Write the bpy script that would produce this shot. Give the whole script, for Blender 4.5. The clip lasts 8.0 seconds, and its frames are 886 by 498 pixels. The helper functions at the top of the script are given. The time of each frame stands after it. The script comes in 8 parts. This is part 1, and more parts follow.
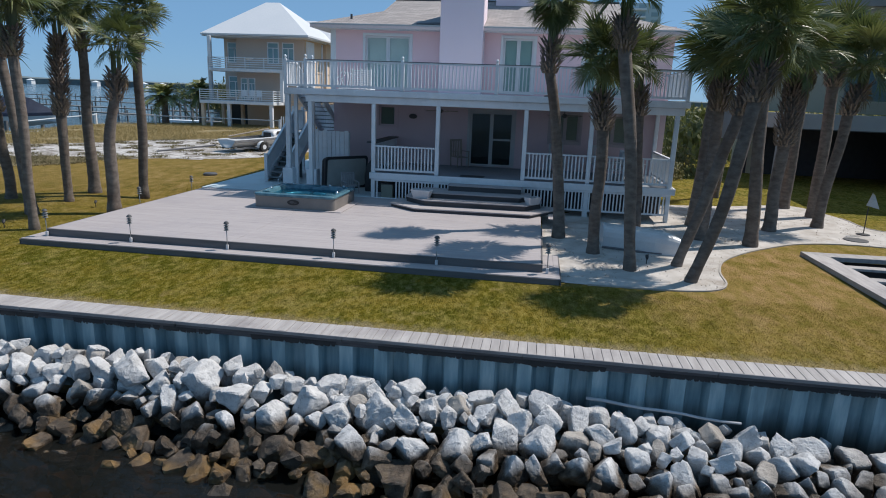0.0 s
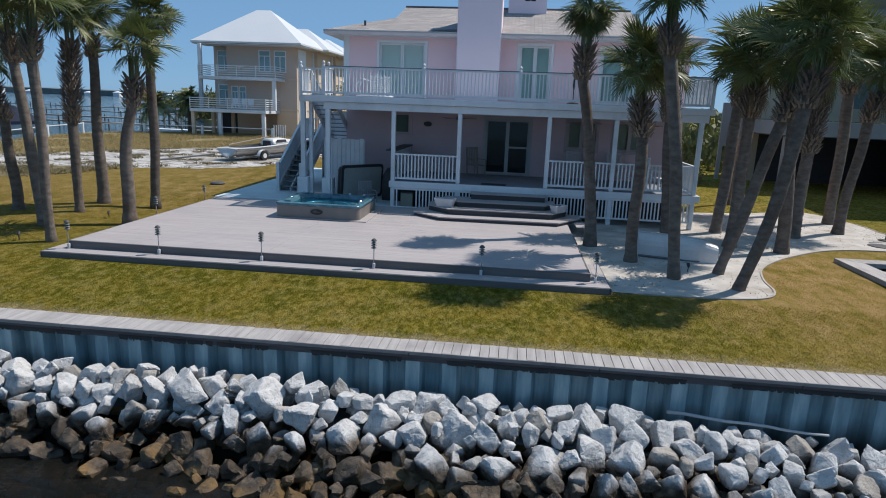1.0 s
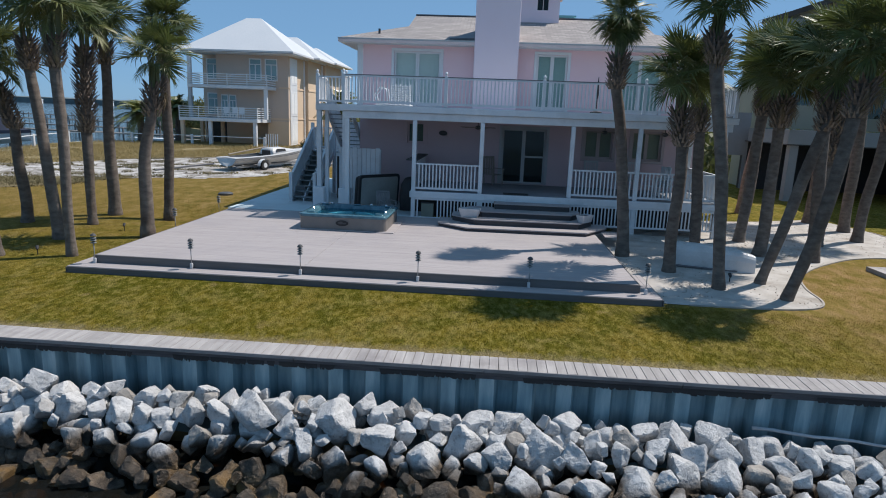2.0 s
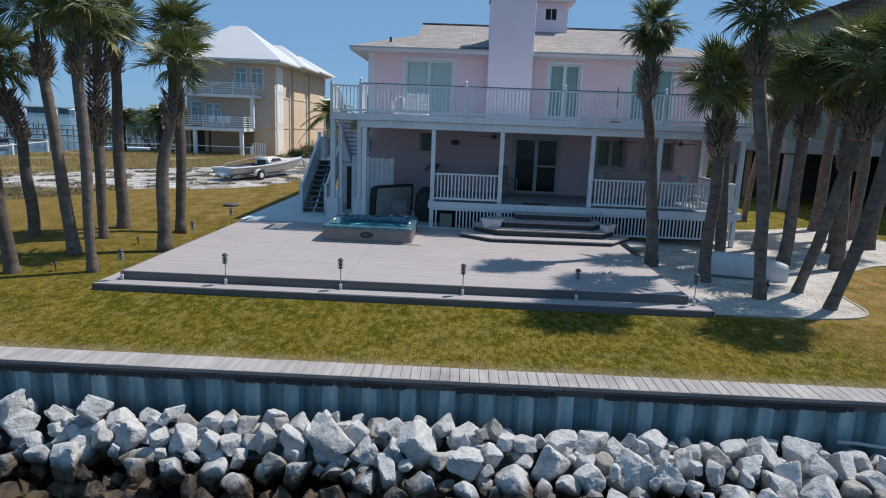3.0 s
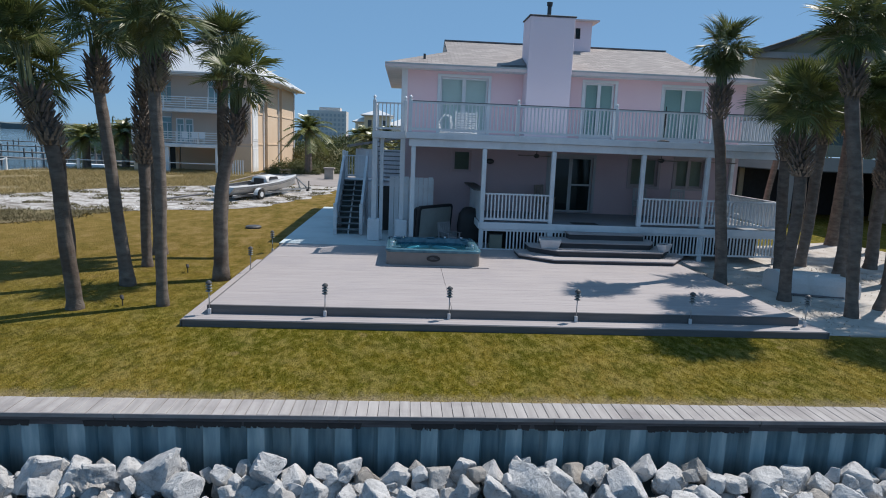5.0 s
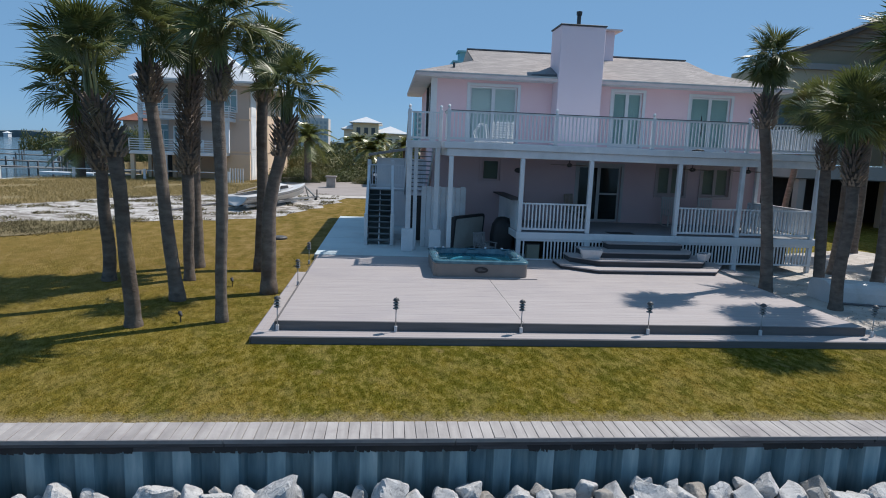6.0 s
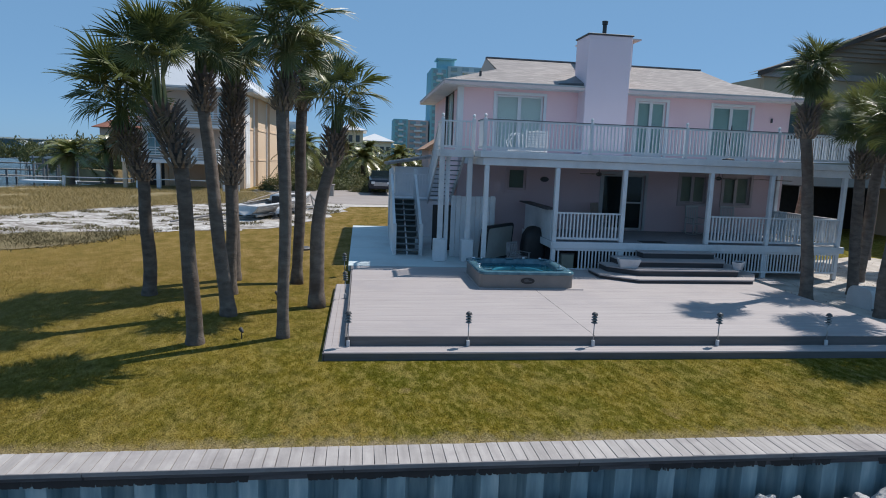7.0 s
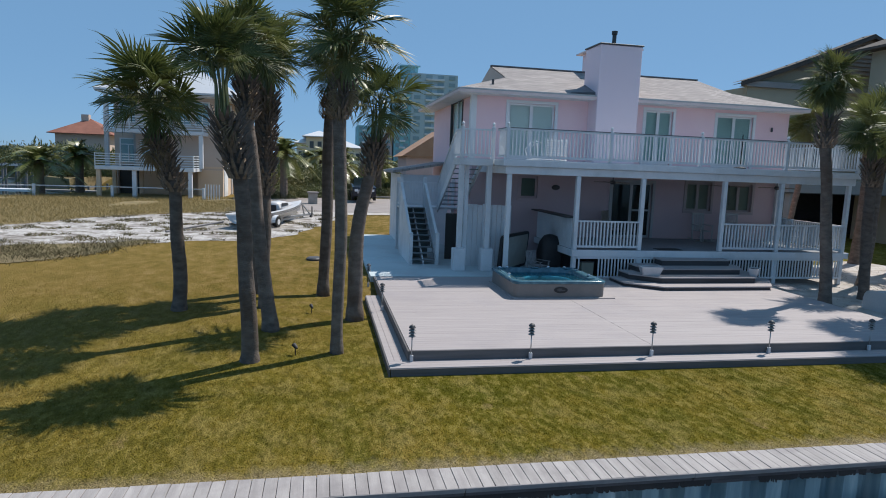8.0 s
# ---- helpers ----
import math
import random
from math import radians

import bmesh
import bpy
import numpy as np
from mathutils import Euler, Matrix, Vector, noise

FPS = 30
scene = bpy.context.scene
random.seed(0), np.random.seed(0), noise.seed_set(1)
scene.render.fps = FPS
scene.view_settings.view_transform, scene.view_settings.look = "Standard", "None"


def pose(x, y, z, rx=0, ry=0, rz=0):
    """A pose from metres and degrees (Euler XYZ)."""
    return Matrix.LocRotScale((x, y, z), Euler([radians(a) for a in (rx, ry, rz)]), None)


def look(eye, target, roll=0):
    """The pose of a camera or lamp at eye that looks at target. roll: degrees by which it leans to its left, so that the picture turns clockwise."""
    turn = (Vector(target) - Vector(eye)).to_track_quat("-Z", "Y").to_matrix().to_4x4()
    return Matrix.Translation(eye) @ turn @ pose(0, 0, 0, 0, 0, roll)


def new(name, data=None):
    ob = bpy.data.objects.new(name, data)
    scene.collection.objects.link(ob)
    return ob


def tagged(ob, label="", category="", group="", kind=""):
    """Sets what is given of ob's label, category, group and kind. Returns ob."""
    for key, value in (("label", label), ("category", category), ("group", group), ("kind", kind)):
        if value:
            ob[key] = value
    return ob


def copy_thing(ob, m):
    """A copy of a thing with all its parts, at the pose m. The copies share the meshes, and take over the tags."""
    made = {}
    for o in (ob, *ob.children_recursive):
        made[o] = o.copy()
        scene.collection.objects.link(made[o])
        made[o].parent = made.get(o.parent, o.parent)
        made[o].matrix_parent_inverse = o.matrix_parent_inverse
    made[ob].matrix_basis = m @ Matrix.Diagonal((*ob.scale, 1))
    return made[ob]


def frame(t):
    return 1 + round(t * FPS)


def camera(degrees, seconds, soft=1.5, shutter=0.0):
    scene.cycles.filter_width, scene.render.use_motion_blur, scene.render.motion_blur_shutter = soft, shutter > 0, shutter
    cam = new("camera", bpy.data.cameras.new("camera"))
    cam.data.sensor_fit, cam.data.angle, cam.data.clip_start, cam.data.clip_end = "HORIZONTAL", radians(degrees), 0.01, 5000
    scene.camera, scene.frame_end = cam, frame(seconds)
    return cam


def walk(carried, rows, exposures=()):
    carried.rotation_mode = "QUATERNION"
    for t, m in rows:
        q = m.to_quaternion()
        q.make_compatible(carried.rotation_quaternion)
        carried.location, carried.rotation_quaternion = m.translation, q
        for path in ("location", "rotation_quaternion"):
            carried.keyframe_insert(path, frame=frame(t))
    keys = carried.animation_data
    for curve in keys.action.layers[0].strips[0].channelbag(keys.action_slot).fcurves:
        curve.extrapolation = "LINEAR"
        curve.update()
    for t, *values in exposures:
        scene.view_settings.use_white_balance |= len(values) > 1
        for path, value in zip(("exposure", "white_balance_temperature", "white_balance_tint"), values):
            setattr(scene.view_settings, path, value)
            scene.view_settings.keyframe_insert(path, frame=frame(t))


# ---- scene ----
cam = camera(70.9, 8.0, 1.0)
METRES, EYE, TILT, LEAN, TURN = 14.0, 3.85, 0.0, -0.6, 8.3
ROWS = [
    (0.0, 0.0, 0.0, 0.0, 0.36, -13.81, -1.47),
    (0.5, -0.0525, 0.0127, -0.004, -0.72, -13.39, -1.49),
    (1.0, -0.1054, 0.0267, -0.0069, -1.64, -12.97, -1.49),
    (1.5, -0.159, 0.0415, -0.0085, -2.63, -12.55, -1.52),
    (3.0, -0.3234, 0.0905, -0.0105, -6.34, -11.31, -1.55),
    (3.5, -0.3824, 0.1099, -0.0106, -7.8, -10.9, -1.57),
    (4.0, -0.442, 0.1316, -0.0101, -9.19, -10.51, -1.59),
    (4.5, -0.5032, 0.1536, -0.0097, -10.49, -10.15, -1.62),
    (6.0, -0.6902, 0.2226, -0.0067, -13.45, -9.14, -1.6),
    (6.5, -0.7528, 0.2481, -0.0061, -14.38, -8.78, -1.58),
    (7.0, -0.8158, 0.2744, -0.0053, -15.69, -8.45, -1.58),
    (7.5, -0.8787, 0.3015, -0.0047, -17.35, -8.1, -1.56),
    (8.0, -0.942, 0.3304, -0.0042, -19.29, -7.77, -1.58),
]
walk(cam, [(t, pose(0, 0, EYE, TILT, LEAN, TURN) @ pose(METRES * x, METRES * y, METRES * z, 90 + pitch, roll, yaw)) for t, x, y, z, yaw, pitch, roll in ROWS])

# ---- world, sun ----
SUN = Vector((0.59, 0.355, 1.0)).normalized()
world = bpy.data.worlds.new("sky")
scene.world = world
world.use_nodes = True
wn = world.node_tree
sky = wn.nodes.new("ShaderNodeTexSky")
sky.sky_type, sky.sun_disc = "NISHITA", False
sky.sun_elevation, sky.sun_rotation = math.asin(SUN.z), math.atan2(SUN.x, SUN.y)
sky.air_density, sky.dust_density, sky.ozone_density, sky.altitude = 0.55, 0.3, 3.0, 10
tint = wn.nodes.new("ShaderNodeMix")
tint.data_type, tint.blend_type = "RGBA", "MULTIPLY"
tint.inputs[0].default_value = 1.0
tint.inputs[7].default_value = (0.88, 0.98, 1.0, 1)
wn.links.new(sky.outputs[0], tint.inputs[6])
even = wn.nodes.new("ShaderNodeMix")
even.data_type = "RGBA"
even.inputs[0].default_value = 0.74
even.inputs[7].default_value = (1.76, 3.56, 5.95, 1)
wn.links.new(tint.outputs[2], even.inputs[6])
wn.links.new(even.outputs[2], wn.nodes["Background"].inputs[0])
wn.nodes["Background"].inputs[1].default_value = 0.108
lamp = bpy.data.lights.new("sun", "SUN")
lamp.energy, lamp.angle, lamp.color = 5.0, radians(0.53), (1.0, 0.935, 0.865)
new("sun", lamp).matrix_world = look(SUN * 100, (0, 0, 0))

# ---- materials ----


def principled(name):
    m = bpy.data.materials.new(name)
    m.use_nodes = True
    return m, m.node_tree, m.node_tree.nodes["Principled BSDF"]


def noise_tex(nt, scale, detail=4, stretch=(1, 1, 1), coords="world", rough=0.55):
    mp = nt.nodes.new("ShaderNodeMapping")
    mp.inputs["Scale"].default_value = stretch
    if coords == "world":
        g = nt.nodes.new("ShaderNodeNewGeometry")
        nt.links.new(g.outputs["Position"], mp.inputs[0])
    else:
        g = nt.nodes.new("ShaderNodeTexCoord")
        nt.links.new(g.outputs["Object"], mp.inputs[0])
    n = nt.nodes.new("ShaderNodeTexNoise")
    n.inputs["Scale"].default_value, n.inputs["Detail"].default_value, n.inputs["Roughness"].default_value = scale, detail, rough
    nt.links.new(mp.outputs[0], n.inputs["Vector"])
    return n.outputs["Fac"]


def ramp(nt, fac, stops):
    r = nt.nodes.new("ShaderNodeValToRGB")
    e = r.color_ramp.elements
    while len(e) < len(stops):
        e.new(0.5)
    for k, (p, c) in enumerate(stops):
        e[k].position = p
        e[k].color = (*c, 1) if len(c) == 3 else c
    nt.links.new(fac, r.inputs[0])
    return r.outputs[0]


def mix(nt, fac, a, b, mode="MIX"):
    m = nt.nodes.new("ShaderNodeMix")
    m.data_type, m.blend_type = "RGBA", mode
    for sock, v in ((m.inputs[0], fac), (m.inputs[6], a), (m.inputs[7], b)):
        if isinstance(v, (int, float)):
            sock.default_value = v
        elif isinstance(v, tuple):
            sock.default_value = (*v, 1)
        else:
            nt.links.new(v, sock)
    return m.outputs[2]


def math_node(nt, op, a, b=None, clamp=False):
    m = nt.nodes.new("ShaderNodeMath")
    m.operation, m.use_clamp = op, clamp
    for k, v in enumerate((a, b)):
        if v is None:
            continue
        if isinstance(v, (int, float)):
            m.inputs[k].default_value = v
        else:
            nt.links.new(v, m.inputs[k])
    return m.outputs[0]


def bump(nt, bs, height, strength, dist=0.02):
    b = nt.nodes.new("ShaderNodeBump")
    b.inputs["Strength"].default_value, b.inputs["Distance"].default_value = strength, dist
    nt.links.new(height, b.inputs["Height"])
    nt.links.new(b.outputs[0], bs.inputs["Normal"])


def surface(name, c1, c2, scale=3.0, rough=0.7, fine=40.0, relief=0.3, stretch=(1, 1, 1), metal=0.0, coords="world", vary=0.0, dirt=None, dirt_scale=0.8, dist=0.01):
    """A surface of two tones with broad and fine variation, and pieces that differ by Object Info's Random."""
    m, nt, bs = principled(name)
    broad = noise_tex(nt, scale, 5, stretch, coords)
    grain = noise_tex(nt, fine, 3, stretch, coords)
    col = ramp(nt, broad, [(0.3, c1), (0.7, c2)])
    col = mix(nt, math_node(nt, "MULTIPLY", grain, 0.35), col, tuple(v * 0.55 for v in c1))
    if dirt:
        d = noise_tex(nt, dirt_scale, 6, (1, 1, 1), coords, 0.65)
        col = mix(nt, ramp(nt, d, [(0.5, (0, 0, 0)), (0.72, (0.75, 0.75, 0.75))]), col, dirt)
    if vary:
        oi = nt.nodes.new("ShaderNodeObjectInfo")
        k = nt.nodes.new("ShaderNodeMapRange")
        k.inputs[3].default_value, k.inputs[4].default_value = 1 - vary, 1 + vary
        nt.links.new(oi.outputs["Random"], k.inputs[0])
        hs = nt.nodes.new("ShaderNodeHueSaturation")
        nt.links.new(k.outputs[0], hs.inputs["Value"])
        nt.links.new(col, hs.inputs["Color"])
        col = hs.outputs[0]
    nt.links.new(col, bs.inputs["Base Color"])
    bs.inputs["Roughness"].default_value, bs.inputs["Metallic"].default_value = rough, metal
    if relief:
        bump(nt, bs, grain, relief, dist)
    return m


M = {}
M["white"] = surface("white_paint", (0.66, 0.7, 0.74), (0.78, 0.8, 0.82), 1.5, 0.5, 30, 0.1, dirt=(0.45, 0.48, 0.5))
M["white_trim"] = surface("white_trim", (0.74, 0.76, 0.78), (0.82, 0.83, 0.84), 2, 0.45, 30, 0.05)
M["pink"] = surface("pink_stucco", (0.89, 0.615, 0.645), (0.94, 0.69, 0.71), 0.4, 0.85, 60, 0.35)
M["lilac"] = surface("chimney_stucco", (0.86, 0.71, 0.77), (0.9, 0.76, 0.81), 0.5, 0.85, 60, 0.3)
# Darker pink holds the porch's shade in the wall colour
M["pink_shaded"] = surface("shaded_pink_stucco", (0.56, 0.43, 0.46), (0.63, 0.49, 0.51), 0.6, 0.85, 60, 0.3)
M["metal_roof"] = surface("white_metal_roof", (0.64, 0.656, 0.672), (0.689, 0.697, 0.705), 0.4, 0.4, 8, 0.05)
M["dark_cap"] = surface("dark_rail_cap", (0.12, 0.12, 0.13), (0.18, 0.18, 0.19), 3, 0.5, 40, 0.1)
# Plain black, also used on sheets that stand for deep shade
M["black"] = surface("black_vinyl_and_shade", (0.015, 0.015, 0.017), (0.03, 0.03, 0.033), 4, 0.6, 40, 0.2)
M["cover_face"] = surface("taupe_vinyl", (0.3, 0.31, 0.29), (0.38, 0.39, 0.365), 2.0, 0.6, 30, 0.2)
M["charcoal"] = surface("charcoal_vinyl", (0.05, 0.052, 0.055), (0.08, 0.08, 0.085), 3, 0.55, 40, 0.2)
M["porch_floor"] = surface("grey_painted_boards", (0.2, 0.22, 0.25), (0.28, 0.3, 0.33), 2, 0.6, 20, 0.2, (1, 8, 1))
M["deck"] = surface("weathered_composite_boards", (0.348, 0.315, 0.315), (0.406, 0.372, 0.37), 1.1, 0.75, 30, 0.2, (0.6, 6, 1), vary=0.012, dirt=(0.275, 0.254, 0.268), dirt_scale=0.35)
# Both riser colours are lowered to paint shade on the step fronts
M["deck_riser"] = surface("weathered_shaded_riser", (0.095, 0.09, 0.09), (0.16, 0.15, 0.15), 1.5, 0.8, 30, 0.3, (0.5, 1, 6), dirt=(0.12, 0.11, 0.12))
M["step_riser"] = surface("shaded_riser", (0.045, 0.042, 0.045), (0.085, 0.08, 0.083), 1.5, 0.8, 30, 0.3, (0.5, 1, 6))
M["nosing"] = surface("grey_cap_edge", (0.2, 0.19, 0.19), (0.31, 0.295, 0.29), 1.6, 0.85, 30, 0.3, (0.6, 1, 5), dirt=(0.12, 0.11, 0.11), dirt_scale=1.4)
M["cap"] = surface("bleached_cap_boards", (0.305, 0.284, 0.276), (0.443, 0.416, 0.403), 1.4, 0.85, 30, 0.4, (7, 0.7, 1), vary=0.08, dirt=(0.198, 0.179, 0.183), dirt_scale=0.9)
M["fascia_dark"] = surface("dark_timber", (0.055, 0.055, 0.062), (0.12, 0.12, 0.13), 3, 0.85, 30, 0.4, (0.6, 1, 4))
M["patio"] = surface("painted_concrete_patio", (0.46, 0.552, 0.584), (0.552, 0.63, 0.653), 0.7, 0.7, 25, 0.15, dirt=(0.386, 0.414, 0.432))
M["bark"] = surface("palm_bark", (0.105, 0.084, 0.07), (0.235, 0.195, 0.165), 4.5, 0.95, 26, 0.9, (1, 1, 1.9), dist=0.03, vary=0.18, dirt=(0.095, 0.06, 0.042), dirt_scale=1.3)
M["stalk"] = surface("green_leaf_stalks", (0.1, 0.12, 0.045), (0.19, 0.2, 0.08), 8, 0.5, 30, 0.3, (1, 1, 0.3))
M["boot"] = surface("palm_boots", (0.11, 0.085, 0.07), (0.25, 0.195, 0.16), 5, 0.95, 30, 0.7, (1, 1, 3))
M["boot_tan"] = surface("split_tan_boots", (0.2, 0.145, 0.105), (0.36, 0.28, 0.215), 6, 0.95, 30, 0.7, (1, 1, 3))
M["tub_skirt"] = surface("taupe_tub_cabinet", (0.17, 0.155, 0.145), (0.23, 0.21, 0.195), 2, 0.5, 30, 0.1)
M["tub_seat"] = surface("pale_blue_acrylic", (0.22, 0.42, 0.5), (0.3, 0.52, 0.6), 5, 0.2, 18, 0.0)
M["tub_shell"] = surface("blue_marbled_acrylic", (0.035, 0.1, 0.14), (0.11, 0.235, 0.29), 5, 0.15, 18, 0.0)
M["chrome"] = surface("chrome", (0.7, 0.7, 0.72), (0.8, 0.8, 0.82), 3, 0.2, 30, 0.0, metal=1.0)
M["sand"] = surface("white_shell_sand", (0.385, 0.353, 0.32), (0.582, 0.549, 0.512), 1.6, 0.95, 40, 0.8, dirt=(0.246, 0.209, 0.168), dirt_scale=1.3)
M["eave"] = surface("blush_white_fascia", (0.72, 0.58, 0.56), (0.78, 0.65, 0.62), 2, 0.55, 30, 0.05)
M["blind_pale"] = surface("pale_vertical_blinds", (0.8, 0.82, 0.83), (0.87, 0.88, 0.88), 1.2, 0.8, 5, 0.0)
M["tan_roof"] = surface("rust_brown_roof", (0.36, 0.2, 0.12), (0.46, 0.28, 0.18), 0.6, 0.8, 8, 0.3)
M["gable_slat"] = surface("brown_gable_boards", (0.24, 0.19, 0.14), (0.34, 0.275, 0.21), 1.0, 0.85, 12, 0.2, (0.3, 1, 2))
M["weed_soil"] = surface("weedy_dark_soil", (0.135, 0.105, 0.046), (0.25, 0.19, 0.09), 1.4, 0.95, 16, 0.6, (0.7, 1.4, 1), dirt=(0.0738, 0.0738, 0.0287), dirt_scale=0.6)
M["olive_gable"] = surface("olive_gable_boards", (0.24, 0.22, 0.16), (0.3, 0.275, 0.2), 0.5, 0.9, 14, 0.2)
M["green_grey_tone"] = surface("green_grey_surface", (0.17, 0.185, 0.15), (0.23, 0.245, 0.2), 2.0, 0.7, 60, 0.1)
M["sash_grey"] = surface("blush_grey_sash", (0.4, 0.34, 0.34), (0.47, 0.4, 0.4), 2, 0.6, 30, 0.05)
M["blind_olive"] = surface("greige_blind_reflection", (0.3, 0.29, 0.24), (0.38, 0.365, 0.3), 1.2, 0.8, 5, 0.0)
M["stair_riser"] = surface("dark_green_grey_risers", (0.09, 0.115, 0.115), (0.15, 0.18, 0.175), 2, 0.6, 20, 0.1)
M["stair_tread"] = surface("worn_grey_treads", (0.16, 0.19, 0.2), (0.24, 0.27, 0.28), 2, 0.6, 20, 0.2)
M["teal_pane"] = surface("pale_teal_glazing", (0.2, 0.34, 0.36), (0.3, 0.44, 0.46), 0.4, 0.12, 3, 0.0)
M["balcony_boards"] = surface("pale_painted_boards", (0.55, 0.57, 0.6), (0.64, 0.66, 0.68), 1.5, 0.6, 20, 0.1)


def shingle_material():
    """Asphalt shingle tabs in courses up the slope, each of its own grey."""
    m, nt, bs = principled("grey_shingles")
    geo = nt.nodes.new("ShaderNodeNewGeometry")
    br = nt.nodes.new("ShaderNodeTexBrick")
    for key, v in (("Scale", 1.0), ("Mortar Size", 0.012), ("Mortar Smooth", 0.4), ("Bias", 0.0), ("Brick Width", 0.3), ("Row Height", 0.15)):
        br.inputs[key].default_value = v
    br.inputs["Color1"].default_value, br.inputs["Color2"].default_value, br.inputs["Mortar"].default_value = (0.27, 0.245, 0.235, 1), (0.43, 0.39, 0.37, 1), (0.15, 0.135, 0.13, 1)
    nt.links.new(geo.outputs["Position"], br.inputs["Vector"])
    worn = noise_tex(nt, 0.7, 6, rough=0.65)
    col = mix(nt, ramp(nt, worn, [(0.45, (0, 0, 0)), (0.7, (0.55, 0.55, 0.55))]), br.outputs["Color"], (0.24, 0.22, 0.215))
    col = mix(nt, math_node(nt, "MULTIPLY", noise_tex(nt, 24, 4), 0.35), col, (0.15, 0.14, 0.135))
    nt.links.new(col, bs.inputs["Base Color"])
    bs.inputs["Roughness"].default_value = 0.92
    bump(nt, bs, br.outputs["Fac"], -0.6, 0.02)
    return m


M["shingle"] = shingle_material()


def lot_material():
    m, nt, bs = principled("white_sand_with_litter")
    a, b, c = noise_tex(nt, 0.5, 6, (0.6, 1.3, 1), rough=0.62), noise_tex(nt, 2.0, 6, (0.75, 1.0, 1), rough=0.72), noise_tex(nt, 14, 4)
    col = ramp(nt, b, [(0.4, (0.115, 0.0984, 0.082)), (0.47, (0.344, 0.32, 0.303)), (0.55, (0.574, 0.558, 0.541))])
    col = mix(nt, ramp(nt, a, [(0.53, (0, 0, 0)), (0.66, (0.65, 0.65, 0.65))]), col, (0.197, 0.164, 0.123))
    nt.links.new(mix(nt, ramp(nt, c, [(0.4, (0.7, 0.7, 0.7)), (0.55, (0, 0, 0))]), col, (0.164, 0.139, 0.107)), bs.inputs["Base Color"])
    bs.inputs["Roughness"].default_value = 0.95
    bump(nt, bs, b, 0.6, 0.06)
    return m


M["lot_sand"] = lot_material()
M["road"] = surface("pale_asphalt", (0.271, 0.238, 0.221), (0.344, 0.307, 0.287), 0.6, 0.9, 30, 0.3)
# Neighbour's stucco in two tones: tan holds sunlight, tan_grey the front's shade
M["tan"] = surface("tan_stucco", (0.688, 0.516, 0.361), (0.74, 0.576, 0.421), 0.3, 0.9, 20, 0.2)
M["tan_grey"] = surface("greige_and_shaded_tan_stucco", (0.58, 0.465, 0.385), (0.64, 0.52, 0.435), 0.3, 0.9, 20, 0.2)
M["yellow"] = surface("pale_yellow_stucco", (0.72, 0.63, 0.46), (0.8, 0.71, 0.54), 0.2, 0.9, 10, 0.1)
M["red_roof"] = surface("red_clay_roof", (0.22, 0.085, 0.055), (0.32, 0.13, 0.085), 0.6, 0.8, 8, 0.4)
# Near-black colour paints rooms and undercrofts as unlit
M["dark_room"] = surface("interior_shade", (0.05, 0.05, 0.05), (0.08, 0.075, 0.07), 1, 0.9, 20, 0.0)
M["blind"] = surface("teal_grey_blinds", (0.42, 0.55, 0.55), (0.5, 0.62, 0.62), 1.2, 0.8, 5, 0.0)
M["teal_tower"] = surface("teal_tower_cladding", (0.24, 0.52, 0.6), (0.3, 0.58, 0.66), 0.05, 0.8, 1, 0.0)
M["pink_tower"] = surface("salmon_tower_cladding", (0.6, 0.45, 0.44), (0.66, 0.5, 0.48), 0.05, 0.8, 1, 0.0)
M["cream"] = surface("cream_stucco", (0.74, 0.68, 0.56), (0.82, 0.76, 0.63), 0.2, 0.9, 10, 0.1)
M["tower_dark"] = surface("dark_far_windows", (0.05, 0.07, 0.08), (0.09, 0.11, 0.12), 0.3, 0.3, 3, 0.0)
M["greige_far"] = surface("pale_far_concrete", (0.62, 0.58, 0.55), (0.7, 0.66, 0.62), 0.05, 0.9, 1, 0.0)
# Tower panes are paled and blued to hold distance haze
M["tower_glass"] = surface("hazy_tower_windows", (0.22, 0.33, 0.38), (0.28, 0.4, 0.45), 0.1, 0.3, 1, 0.0)
M["dark_shingle"] = surface("dark_brown_shingles", (0.07, 0.06, 0.052), (0.11, 0.095, 0.083), 1.2, 0.9, 22, 0.6)
M["weathered_white"] = surface("weathered_grey_white", (0.38, 0.4, 0.41), (0.5, 0.51, 0.52), 0.6, 0.8, 20, 0.2)
# Darker copy of weathered_white with the house's shade put in
M["shade_white"] = surface("shaded_white_paint", (0.24, 0.25, 0.25), (0.32, 0.33, 0.33), 0.6, 0.8, 20, 0.2)
M["olive_wall"] = surface("olive_stucco", (0.36, 0.345, 0.26), (0.44, 0.42, 0.325), 0.3, 0.9, 20, 0.2)
# Bluish tint builds haze into the grey slab's colour
M["tower_grey"] = surface("hazy_grey_tower_cladding", (0.42, 0.54, 0.6), (0.48, 0.6, 0.66), 0.05, 0.8, 1, 0.0)
M["hull_white"] = surface("white_gelcoat", (0.558, 0.566, 0.574), (0.64, 0.64, 0.64), 2, 0.35, 20, 0.0, dirt=(0.369, 0.353, 0.328))
M["navy"] = surface("navy_boat_cover", (0.012, 0.018, 0.04), (0.02, 0.03, 0.06), 2, 0.75, 20, 0.3)
M["car_paint"] = surface("dark_blue_car_paint", (0.012, 0.018, 0.03), (0.02, 0.026, 0.04), 1, 0.25, 20, 0.0)
M["tyre"] = surface("tyre_rubber", (0.02, 0.02, 0.02), (0.035, 0.035, 0.035), 3, 0.9, 20, 0.2)
